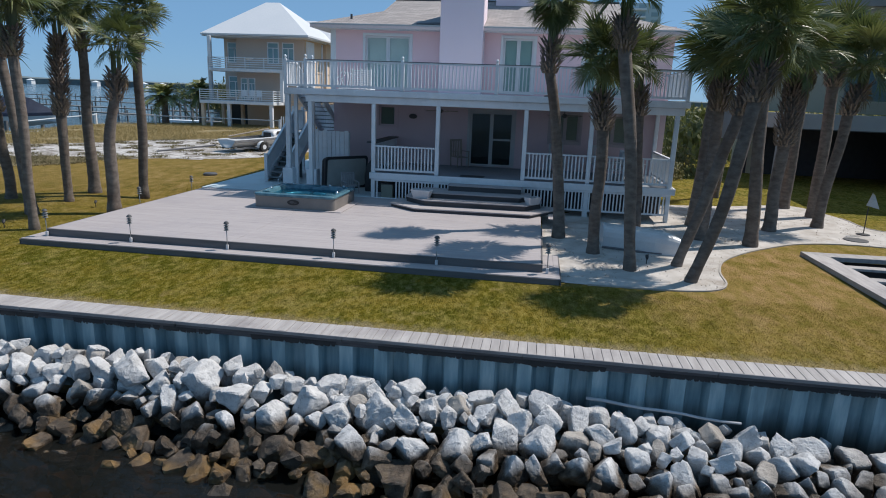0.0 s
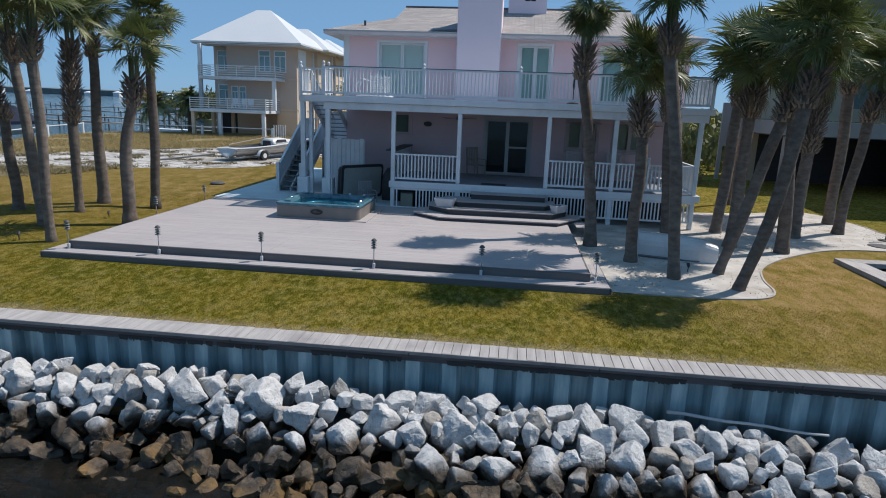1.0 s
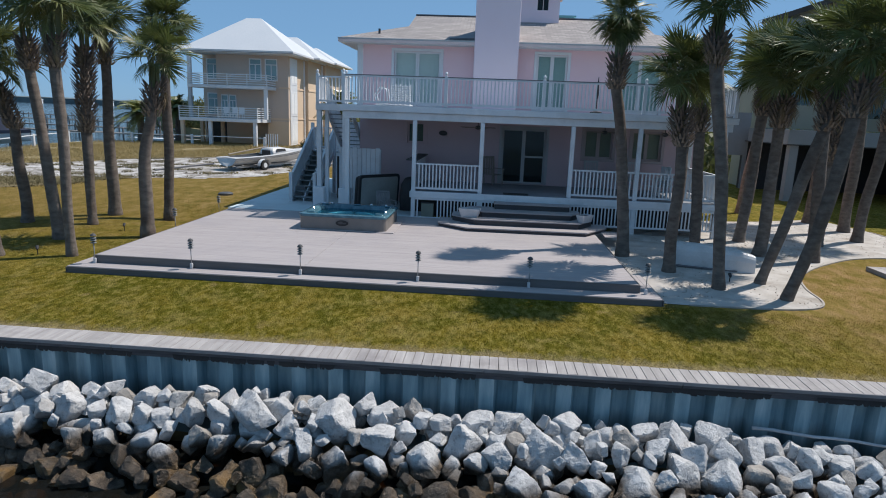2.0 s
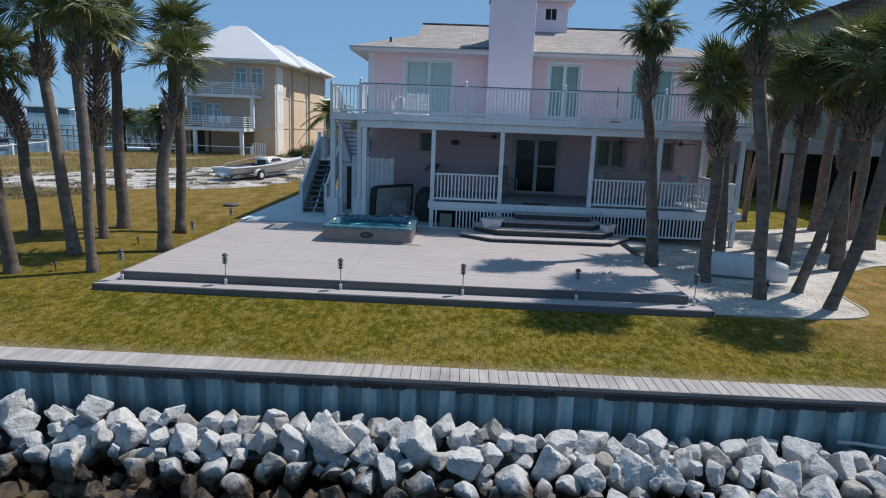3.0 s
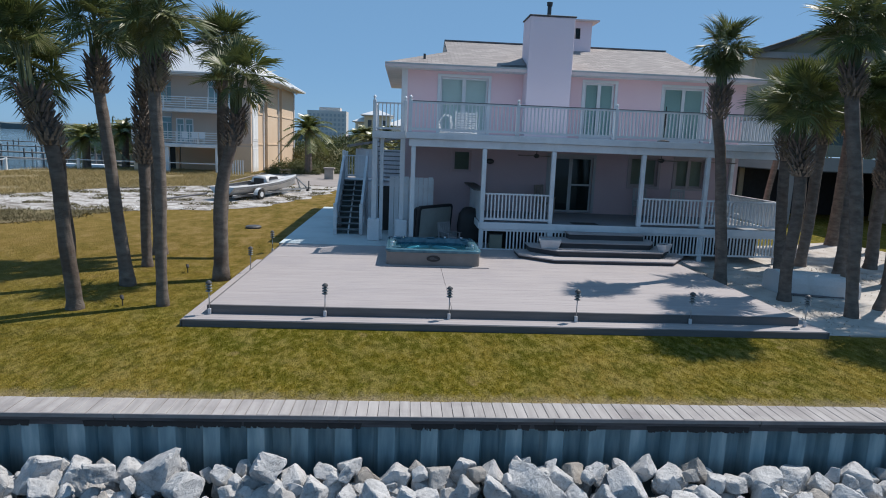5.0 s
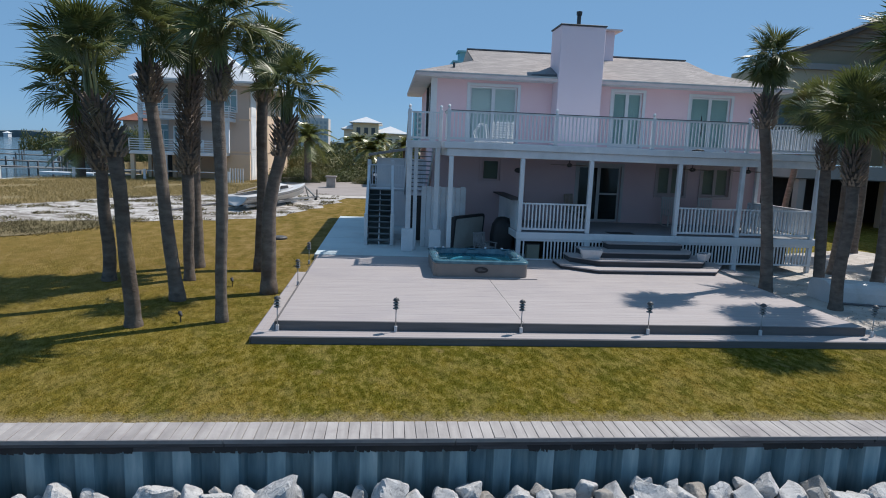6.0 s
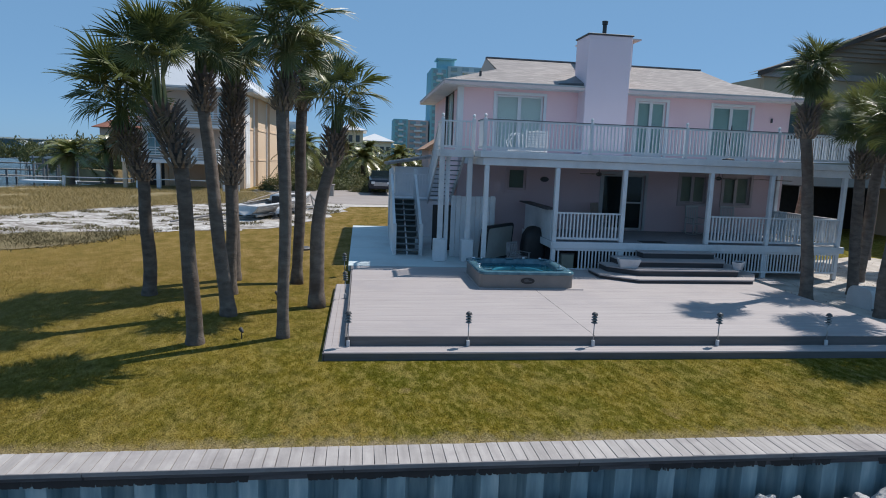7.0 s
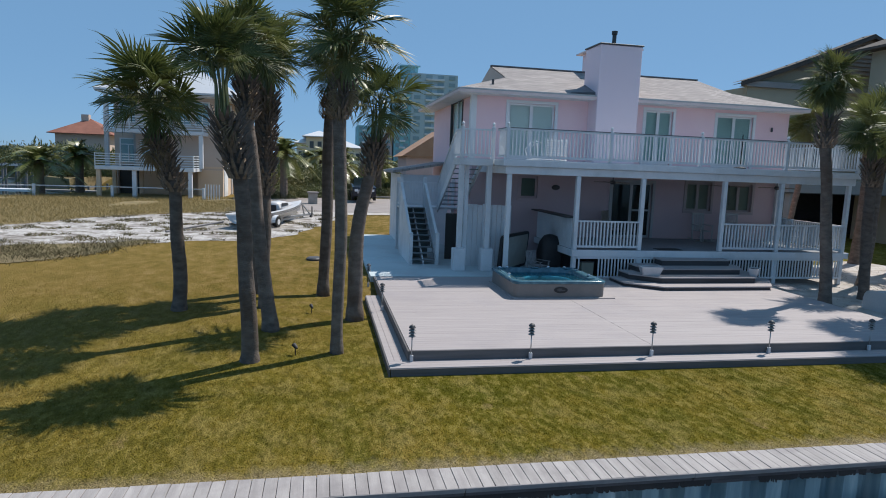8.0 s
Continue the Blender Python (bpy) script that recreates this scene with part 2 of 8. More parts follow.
M["tier"] = surface("dull_grey_louvres", (0.16, 0.165, 0.17), (0.26, 0.265, 0.27), 6, 0.45, 30, 0.1)
M["galv"] = surface("galvanised_steel", (0.35, 0.36, 0.37), (0.48, 0.49, 0.5), 5, 0.45, 30, 0.1, metal=0.8)
M["dock_wood"] = surface("dock_timber", (0.16, 0.15, 0.14), (0.24, 0.22, 0.2), 1, 0.9, 10, 0.2)
M["pile_far"] = surface("weathered_piles", (0.1, 0.105, 0.11), (0.17, 0.17, 0.175), 1, 0.9, 10, 0.2)
M["pot"] = surface("white_planter", (0.5, 0.5, 0.52), (0.62, 0.62, 0.63), 4, 0.7, 30, 0.2)
M["wicker"] = surface("weathered_wood_furniture", (0.25, 0.21, 0.18), (0.36, 0.31, 0.27), 6, 0.8, 30, 0.2)
M["pole"] = surface("driftwood_pole", (0.32, 0.34, 0.36), (0.45, 0.47, 0.5), 2, 0.85, 20, 0.3, (0.3, 2, 2))
M["stone_edge"] = surface("concrete_edging", (0.328, 0.295, 0.262), (0.426, 0.394, 0.353), 3, 0.9, 30, 0.4)
# Blue-grey haze is mixed into the far foliage colour
M["far_trees"] = surface("hazy_far_foliage", (0.1, 0.135, 0.145), (0.15, 0.185, 0.195), 0.15, 0.95, 0.8, 0.3)
M["shrub"] = surface("shrub_leaves", (0.03, 0.05, 0.02), (0.09, 0.12, 0.04), 1.2, 0.7, 14, 0.3, coords="object", vary=0.25)
M["grey_chair"] = surface("grey_weathered_chair", (0.22, 0.22, 0.23), (0.32, 0.32, 0.33), 4, 0.7, 30, 0.1)
M["leaf_scrap"] = surface("dead_leaf_scraps", (0.16, 0.13, 0.1), (0.34, 0.29, 0.23), 6, 0.9, 30, 0.0)
M["grey_weed"] = surface("grey_green_weeds", (0.105, 0.09, 0.042), (0.215, 0.18, 0.088), 0.8, 0.9, 8, 0.0)


def leaf_material(name, c1, c2, c3, rough=0.33, gloss=0.7):
    m, nt, bs = principled(name)
    oi = nt.nodes.new("ShaderNodeObjectInfo")
    n = noise_tex(nt, 3.0, 3, (1, 1, 1), "object")
    col = ramp(nt, n, [(0.3, c1), (0.7, c2)])
    col = mix(nt, ramp(nt, oi.outputs["Random"], [(0.55, (0, 0, 0)), (1.0, (0.8, 0.8, 0.8))]), col, c3)
    nt.links.new(col, bs.inputs["Base Color"])
    bs.inputs["Roughness"].default_value = rough
    bs.inputs["Specular IOR Level"].default_value = gloss
    tr = nt.nodes.new("ShaderNodeBsdfTranslucent")
    nt.links.new(mix(nt, 0.5, col, (0.15, 0.19, 0.055)), tr.inputs[0])
    ms = nt.nodes.new("ShaderNodeMixShader")
    ms.inputs[0].default_value = 0.22
    nt.links.new(bs.outputs[0], ms.inputs[1])
    nt.links.new(tr.outputs[0], ms.inputs[2])
    nt.links.new(ms.outputs[0], nt.nodes["Material Output"].inputs[0])
    return m


M["frond"] = leaf_material("palm_frond", (0.045, 0.064, 0.02), (0.13, 0.155, 0.045), (0.23, 0.23, 0.09), 0.42, 0.4)
M["frond_dead"] = leaf_material("dead_palm_frond", (0.16, 0.105, 0.06), (0.26, 0.185, 0.11), (0.3, 0.22, 0.13), 0.6, 0.3)
M["frond_date"] = leaf_material("date_palm_frond", (0.1, 0.12, 0.035), (0.2, 0.21, 0.06), (0.27, 0.23, 0.075))
M["dry_grass"] = leaf_material("dry_grass_blades", (0.28, 0.21, 0.1), (0.4, 0.31, 0.155), (0.34, 0.25, 0.12), 0.9, 0.1)
M["foliage"] = leaf_material("shrub_foliage", (0.045, 0.056, 0.022), (0.12, 0.13, 0.046), (0.2, 0.17, 0.072), 0.6, 0.3)
def rock_material():
    m, nt, bs = principled("limestone_riprap")
    oi = nt.nodes.new("ShaderNodeObjectInfo")
    broad, grain = noise_tex(nt, 4.5, 7, (1, 1, 1), "world", 0.7), noise_tex(nt, 18, 6, (1, 1, 1), "world", 0.75)
    pale = ramp(nt, broad, [(0.25, (0.26, 0.26, 0.262)), (0.45, (0.47, 0.47, 0.472)), (0.7, (0.65, 0.645, 0.64))])
    warm = ramp(nt, broad, [(0.3, (0.25, 0.225, 0.2)), (0.75, (0.43, 0.4, 0.365))])
    dry = mix(nt, ramp(nt, oi.outputs["Random"], [(0.86, (0, 0, 0)), (0.92, (1, 1, 1))]), pale, warm)
    dry = mix(nt, ramp(nt, grain, [(0.33, (0.6, 0.6, 0.6)), (0.44, (0, 0, 0))]), dry, (0.19, 0.187, 0.183))
    wet = ramp(nt, broad, [(0.32, (0.014, 0.011, 0.008)), (0.5, (0.05, 0.036, 0.024)), (0.72, (0.19, 0.14, 0.095))])
    alga = noise_tex(nt, 1.6, 5, (1, 1, 1), "world", 0.65)
    sep = nt.nodes.new("ShaderNodeSeparateXYZ")
    geo = nt.nodes.new("ShaderNodeNewGeometry")
    nt.links.new(geo.outputs["Position"], sep.inputs[0])
    wob = math_node(nt, "MULTIPLY_ADD", noise_tex(nt, 1.1, 4), 0.5)
    nt.nodes[-1].inputs[2].default_value = -0.25
    level = math_node(nt, "ADD", sep.outputs[2], wob)
    k = nt.nodes.new("ShaderNodeMapRange")
    k.inputs[1].default_value, k.inputs[2].default_value = -1.14, -0.98
    nt.links.new(level, k.inputs[0])
    low = nt.nodes.new("ShaderNodeMapRange")
    low.inputs[1].default_value, low.inputs[2].default_value, low.inputs[3].default_value, low.inputs[4].default_value = -1.5, -1.22, 1.0, 0.0
    nt.links.new(level, low.inputs[0])
    weed = math_node(nt, "MULTIPLY", ramp(nt, alga, [(0.48, (0, 0, 0)), (0.6, (0.85, 0.85, 0.85))]), low.outputs[0])
    wet = mix(nt, weed, wet, (0.2, 0.115, 0.035))
    nt.links.new(mix(nt, k.outputs[0], wet, dry), bs.inputs["Base Color"])
    nt.links.new(ramp(nt, k.outputs[0], [(0, (0.4, 0.4, 0.4)), (1, (0.9, 0.9, 0.9))]), bs.inputs["Roughness"])
    bump(nt, bs, grain, 0.8, 0.05)
    return m


M["rock"] = rock_material()


def pile_material():
    m, nt, bs = principled("blue_grey_sheet_piling")
    geo = nt.nodes.new("ShaderNodeNewGeometry")
    sep = nt.nodes.new("ShaderNodeSeparateXYZ")
    nt.links.new(geo.outputs["Position"], sep.inputs[0])
    streak = noise_tex(nt, 2.4, 5, (2.5, 2.5, 0.35))
    col = ramp(nt, streak, [(0.28, (0.12, 0.205, 0.24)), (0.52, (0.23, 0.345, 0.385)), (0.78, (0.42, 0.52, 0.54))])
    low = nt.nodes.new("ShaderNodeMapRange")
    low.inputs[1].default_value, low.inputs[2].default_value = -1.1, -0.6
    nt.links.new(math_node(nt, "ADD", sep.outputs[2], math_node(nt, "MULTIPLY", streak, 0.25)), low.inputs[0])
    col = mix(nt, low.outputs[0], (0.05, 0.055, 0.05), col)
    nt.links.new(col, bs.inputs["Base Color"])
    bs.inputs["Roughness"].default_value = 0.6
    bump(nt, bs, streak, 0.15, 0.02)
    return m


M["piling"] = pile_material()


def lawn_colour(nt):
    """Green to straw in broad patches, scorched beside the shell bed, drier inland."""
    a, b = noise_tex(nt, 0.33, 6, rough=0.62), noise_tex(nt, 2.4, 7, (1, 0.6, 1), rough=0.66)
    col = ramp(nt, a, [(0.36, (0.1247, 0.1178, 0.00946)), (0.5, (0.1961, 0.1514, 0.0172)), (0.64, (0.2795, 0.1978, 0.043))])
    patch = noise_tex(nt, 0.95, 6, (1, 0.7, 1), rough=0.7)
    col = mix(nt, ramp(nt, patch, [(0.4, (0.75, 0.75, 0.75)), (0.53, (0, 0, 0))]), col, (0.0989, 0.1023, 0.008462))
    col = mix(nt, ramp(nt, b, [(0.5, (0, 0, 0)), (0.68, (0.7, 0.7, 0.7))]), col, (0.3311, 0.2606, 0.09202))
    mid = noise_tex(nt, 5.5, 6, (1, 0.55, 1), rough=0.75)
    col = mix(nt, ramp(nt, mid, [(0.38, (0.6, 0.6, 0.6)), (0.5, (0, 0, 0))]), col, (0.07052, 0.07405, 0.005642))
    tuft = noise_tex(nt, 8.0, 5, (1, 0.5, 1), rough=0.72)
    col = mix(nt, ramp(nt, tuft, [(0.5, (0, 0, 0)), (0.61, (0.62, 0.62, 0.62))]), col, (0.3784, 0.3027, 0.08462))
    bare = noise_tex(nt, 1.5, 5, (1, 0.7, 1), rough=0.6)
    col = mix(nt, ramp(nt, bare, [(0.64, (0, 0, 0)), (0.74, (0.7, 0.7, 0.7))]), col, (0.3698, 0.2666, 0.129))
    col = mix(nt, ramp(nt, tuft, [(0.38, (0.7, 0.7, 0.7)), (0.47, (0, 0, 0))]), col, (0.07405, 0.07052, 0.005642))
    geo = nt.nodes.new("ShaderNodeNewGeometry")
    d = nt.nodes.new("ShaderNodeVectorMath")
    d.operation = "DISTANCE"
    d.inputs[1].default_value = (6.2, 15.6, 0)
    nt.links.new(geo.outputs["Position"], d.inputs[0])
    k = nt.nodes.new("ShaderNodeMapRange")
    k.inputs[1].default_value, k.inputs[2].default_value, k.inputs[3].default_value, k.inputs[4].default_value = 3.8, 9.4, 0.85, 0.0
    nt.links.new(math_node(nt, "ADD", d.outputs["Value"], math_node(nt, "MULTIPLY", patch, 4.0)), k.inputs[0])
    col = mix(nt, k.outputs[0], col, ramp(nt, b, [(0.35, (0.2, 0.15, 0.03)), (0.48, (0.34, 0.225, 0.08)), (0.62, (0.45, 0.28, 0.135))]))
    sep = nt.nodes.new("ShaderNodeSeparateXYZ")
    nt.links.new(geo.outputs["Position"], sep.inputs[0])
    k2 = nt.nodes.new("ShaderNodeMapRange")
    k2.inputs[1].default_value, k2.inputs[2].default_value, k2.inputs[3].default_value, k2.inputs[4].default_value = 17.0, 26.0, 0.0, 0.8
    nt.links.new(math_node(nt, "ADD", sep.outputs[1], math_node(nt, "MULTIPLY", a, 8)), k2.inputs[0])
    west = nt.nodes.new("ShaderNodeMapRange")
    west.inputs[1].default_value, west.inputs[2].default_value, west.inputs[3].default_value, west.inputs[4].default_value = -9.0, 1.0, 1.0, 0.0
    nt.links.new(sep.outputs[0], west.inputs[0])
    inland = ramp(nt, b, [(0.36, (0.125, 0.095, 0.018)), (0.5, (0.24, 0.155, 0.045)), (0.64, (0.36, 0.235, 0.1))])
    col = mix(nt, math_node(nt, "MULTIPLY", k2.outputs[0], west.outputs[0]), col, inland)
    k3 = nt.nodes.new("ShaderNodeMapRange")
    k3.inputs[1].default_value, k3.inputs[2].default_value, k3.inputs[3].default_value, k3.inputs[4].default_value = 10.28, 10.75, 0.85, 0.0
    nt.links.new(math_node(nt, "ADD", sep.outputs[1], math_node(nt, "MULTIPLY", mid, 0.9)), k3.inputs[0])
    col = mix(nt, k3.outputs[0], col, (0.387, 0.3096, 0.2064))
    k4 = nt.nodes.new("ShaderNodeMapRange")
    k4.inputs[1].default_value, k4.inputs[2].default_value, k4.inputs[3].default_value, k4.inputs[4].default_value = -22.0, -9.5, 0.7, 0.0
    nt.links.new(math_node(nt, "ADD", sep.outputs[0], math_node(nt, "MULTIPLY", a, 6)), k4.inputs[0])
    return mix(nt, k4.outputs[0], col, (0.2821, 0.1901, 0.05994))


def lawn_material(name, fine, dark, thin=0.0):
    m, nt, bs = principled(name)
    c = noise_tex(nt, fine, 4)
    col = mix(nt, ramp(nt, c, [(0.38, (0, 0, 0)), (0.66, (dark, dark, dark))]), lawn_colour(nt), (0.066, 0.062, 0.006))
    nt.links.new(col, bs.inputs["Base Color"])
    bs.inputs["Roughness"].default_value, bs.inputs["Specular IOR Level"].default_value = 0.95, 0.08
    bump(nt, bs, c, 1.0, 0.05)
    if thin:
        tr = nt.nodes.new("ShaderNodeBsdfTranslucent")
        nt.links.new(col, tr.inputs[0])
        ms = nt.nodes.new("ShaderNodeMixShader")
        ms.inputs[0].default_value = thin
        nt.links.new(bs.outputs[0], ms.inputs[1])
        nt.links.new(tr.outputs[0], ms.inputs[2])
        nt.links.new(ms.outputs[0], nt.nodes["Material Output"].inputs[0])
    return m


M["lawn"] = lawn_material("lawn", 42, 0.55)
M["grass"] = lawn_material("lawn_blades", 18, 0.2, 0.5)


def water_material(name, deep, tint, ripple, see, chop=0.35):
    m, nt, bs = principled(name)
    bs.inputs["Base Color"].default_value = (*deep, 1)
    bs.inputs["Roughness"].default_value, bs.inputs["IOR"].default_value = 0.06, 1.33
    n = noise_tex(nt, ripple, 4, (0.6, 1.5, 1))
    bump(nt, bs, n, chop, 0.08 if see else 0.5)
    bs.inputs["Specular IOR Level"].default_value = 0.5 if see else 0.22
    if see:
        t = nt.nodes.new("ShaderNodeBsdfTransparent")
        t.inputs[0].default_value = (*tint, 1)
        ms = nt.nodes.new("ShaderNodeMixShader")
        ms.inputs[0].default_value = see
        nt.links.new(bs.outputs[0], ms.inputs[1])
        nt.links.new(t.outputs[0], ms.inputs[2])
        nt.links.new(ms.outputs[0], nt.nodes["Material Output"].inputs[0])
    return m


M["water"] = water_material("tea_coloured_bay_water", (0.012, 0.013, 0.012), (0.5, 0.36, 0.16), 2.2, 0.42)
M["bay"] = water_material("open_bay_water", (0.05, 0.08, 0.095), (1, 1, 1), 0.8, 0, 1.0)
M["tub_water"] = water_material("clear_spa_water", (0.018, 0.1, 0.14), (0.42, 0.76, 0.86), 9, 0.7)


def glass_material(name, tint, see):
    m, nt, bs = principled(name)
    bs.inputs["Base Color"].default_value = (0.02, 0.03, 0.03, 1)
    bs.inputs["Roughness"].default_value = 0.04
    t = nt.nodes.new("ShaderNodeBsdfTransparent")
    t.inputs[0].default_value = (*tint, 1)
    ms = nt.nodes.new("ShaderNodeMixShader")
    ms.inputs[0].default_value = see
    nt.links.new(bs.outputs[0], ms.inputs[1])
    nt.links.new(t.outputs[0], ms.inputs[2])
    nt.links.new(ms.outputs[0], nt.nodes["Material Output"].inputs[0])
    return m


M["glass"] = glass_material("window_glass", (0.93, 0.985, 0.97), 0.93)
M["glass_dark"] = glass_material("dark_window_glass", (0.4, 0.45, 0.45), 0.5)

# ---- building blocks ----


class Shape:
    """Vertices and faces of one mesh, in metres."""

    def __init__(self):
        self.v, self.f = [], []

    def add(self, verts, faces):
        n = len(self.v)
        self.v += [tuple(p) for p in verts]
        self.f += [tuple(n + i for i in f) for f in faces]
        return self

    def box(self, x0, y0, z0, x1, y1, z1):
        return self.add([(x, y, z) for x in (x0, x1) for y in (y0, y1) for z in (z0, z1)],
                        [(0, 1, 3, 2), (4, 6, 7, 5), (0, 4, 5, 1), (2, 3, 7, 6), (0, 2, 6, 4), (1, 5, 7, 3)])

    def cbox(self, x0, y0, z0, x1, y1, z1, c=0.01):
        """A box with chamfered edges."""
        ctr, h = ((x0 + x1) / 2, (y0 + y1) / 2, (z0 + z1) / 2), (abs(x1 - x0) / 2, abs(y1 - y0) / 2, abs(z1 - z0) / 2)
        ids, verts, faces = {}, [], []
        for sx in (-1, 1):
            for sy in (-1, 1):
                for sz in (-1, 1):
                    for a in range(3):
                        s = (sx, sy, sz)
                        ids[(s, a)] = len(verts)
                        verts.append(tuple(ctr[i] + s[i] * (h[i] - (0 if i == a else c)) for i in range(3)))
        for a in range(3):
            b, d = (a + 1) % 3, (a + 2) % 3
            for s in (-1, 1):
                loop = []
                for u, w in ((-1, -1), (1, -1), (1, 1), (-1, 1)):
                    k = [0, 0, 0]
                    k[a], k[b], k[d] = s, u, w
                    loop.append(ids[(tuple(k), a)])
                faces.append(tuple(loop if s > 0 else loop[::-1]))
            for u in (-1, 1):
                for w in (-1, 1):
                    k0, k1 = [0, 0, 0], [0, 0, 0]
                    k0[a], k1[a] = -1, 1
                    k0[b] = k1[b] = u
                    k0[d] = k1[d] = w
                    k0, k1 = tuple(k0), tuple(k1)
                    q = (ids[(k0, b)], ids[(k1, b)], ids[(k1, d)], ids[(k0, d)])
                    faces.append(q if u * w < 0 else q[::-1])
        for s in [(x, y, z) for x in (-1, 1) for y in (-1, 1) for z in (-1, 1)]:
            q = (ids[(s, 0)], ids[(s, 1)], ids[(s, 2)])
            faces.append(q if s[0] * s[1] * s[2] > 0 else q[::-1])
        return self.add(verts, faces)

    def beam(self, p0, p1, w, h, up=(0, 0, 1)):
        p0, p1 = Vector(p0), Vector(p1)
        d = (p1 - p0).normalized()
        side = d.cross(Vector(up)).normalized() * (w / 2)
        top = side.cross(d).normalized() * (h / 2)
        vs = [p + s * a + top * b * 1.0 for p in (p0, p1) for s, a in ((side, -1), (side, 1)) for b in (-1, 1)]
        return self.add(vs, [(0, 1, 3, 2), (4, 6, 7, 5), (0, 4, 5, 1), (2, 3, 7, 6), (0, 2, 6, 4), (1, 5, 7, 3)])

    def tube(self, pts, radii, seg=10, cap=True):
        pts = [Vector(p) for p in pts]
        if not isinstance(radii, (list, tuple)):
            radii = [radii] * len(pts)
        verts, faces = [], []
        ref = Vector((1, 0, 0)) if abs((pts[-1] - pts[0]).normalized().x) < 0.8 else Vector((0, 1, 0))
        for i, p in enumerate(pts):
            d = (pts[min(i + 1, len(pts) - 1)] - pts[max(i - 1, 0)]).normalized()
            a = d.cross(ref).normalized()
            b = d.cross(a)
            for k in range(seg):
                t = 2 * math.pi * k / seg
                verts.append(p + (a * math.cos(t) + b * math.sin(t)) * radii[i])
        for i in range(len(pts) - 1):
            for k in range(seg):
                q = (k + 1) % seg
                faces.append((i * seg + k, i * seg + q, (i + 1) * seg + q, (i + 1) * seg + k))
        if cap:
            faces.append(tuple(range(seg))[::-1])
            faces.append(tuple((len(pts) - 1) * seg + k for k in range(seg)))
        return self.add(verts, faces)

    def lathe(self, prof, seg=14, at=(0, 0, 0)):
        verts, faces = [], []
        for r, z in prof:
            for k in range(seg):
                t = 2 * math.pi * k / seg
                verts.append((at[0] + r * math.cos(t), at[1] + r * math.sin(t), at[2] + z))
        for i in range(len(prof) - 1):
            for k in range(seg):
                q = (k + 1) % seg
                faces.append((i * seg + k, i * seg + q, (i + 1) * seg + q, (i + 1) * seg + k))
        faces.append(tuple(range(seg))[::-1])
        faces.append(tuple((len(prof) - 1) * seg + k for k in range(seg)))
        return self.add(verts, faces)

    def prism(self, poly, z0, z1):
        n = len(poly)
        vs = [(x, y, z0) for x, y in poly] + [(x, y, z1) for x, y in poly]
        return self.add(vs, [tuple(range(n))[::-1], tuple(range(n, 2 * n))] + [(i, (i + 1) % n, n + (i + 1) % n, n + i) for i in range(n)])

    def mesh(self, name, material, smooth=False):
        me = bpy.data.meshes.new(name)
        me.from_pydata(self.v, [], self.f)
        me.materials.append(material)
        if smooth:
            me.polygons.foreach_set("use_smooth", [True] * len(me.polygons))
        me.update()
        return me


def thing(name, at, label, category, group="", kind=""):
    ob = new(name)
    ob.location = at
    ob.empty_display_size = 0.2
    return tagged(ob, label, category, group, kind)


def under(ob, parent):
    ob.parent = parent
    top = parent
    while top.parent:
        top = top.parent
    if parent is top:
        ob.matrix_parent_inverse = Matrix.Translation(-Vector(parent.location))
    else:
        ob.matrix_parent_inverse = Matrix.Identity(4)
        if parent.matrix_basis != Matrix.Identity(4):
            ob.matrix_parent_inverse = parent.matrix_basis.inverted()
    return ob


def part(name, shape, material, parent, label="", smooth=False):
    """One mesh object under a thing or under a part; coordinates are those of the world."""
    data = shape if isinstance(shape, bpy.types.Mesh) else shape.mesh(name, material, smooth)
    ob = under(new(name, data), parent)
    return tagged(ob, label)


def piece(name, data, parent, m):
    """A piece that shares its mesh with others, at the pose m in the world."""
    ob = under(new(name, data), parent)
    ob.matrix_basis = m
    return ob


def single(name, shape, material, label, category, group="", kind="", smooth=False):
    ob = new(name, shape.mesh(name, material, smooth))
    return tagged(ob, label, category, group, kind)


def T(x, y, z):
    return Matrix.Translation((x, y, z))


def smoothstep(a, b, v):
    t = max(0.0, min(1.0, (v - a) / (b - a)))
    return t * t * (3 - 2 * t)


WATER = -1.6


def gz(x, y):
    """Height of the ground."""
    left = np.interp(y, [9.9, 13.2, 18.5, 24, 34, 60, 120], [-0.13, -0.08, 0.09, 0.15, 0.28, 0.4, 0.7])
    right = np.interp(y, [9.9, 13.2, 16, 26, 34, 60, 120], [-0.13, -0.07, -0.03, 0.0, 0.15, 0.4, 0.7])
    k = smoothstep(-1.0, 3.0, x)
    dip = smoothstep(-15.5, -12.95, x) * (1 - smoothstep(19.6, 22.0, y)) * (1 - k)
    return float((left * (1 - k) + right * k) * (1 - dip) - (0.085 + 0.015 * (13.2 - min(y, 13.2))) * dip)


def shore(y):
    return float(np.interp(y, [9, 40, 48, 52, 60, 75, 85, 110, 200, 3000], [-33, -36, -38.3, -38.8, -34.0, -35.5, -41, -48, -30, 300]))


def sheet(xs, ys, lift=0.0, inside=None):
    s = Shape()
    ids = {}
    for j, y in enumerate(ys):
        for i, x in enumerate(xs):
            ids[i, j] = len(s.v)
            s.v.append((x, y, gz(x, y) + lift))
    for j in range(len(ys) - 1):
        for i in range(len(xs) - 1):
            if inside is None or inside((xs[i] + xs[i + 1]) / 2, (ys[j] + ys[j + 1]) / 2):
                s.f.append((ids[i, j], ids[i + 1, j], ids[i + 1, j + 1], ids[i, j + 1]))
    return s

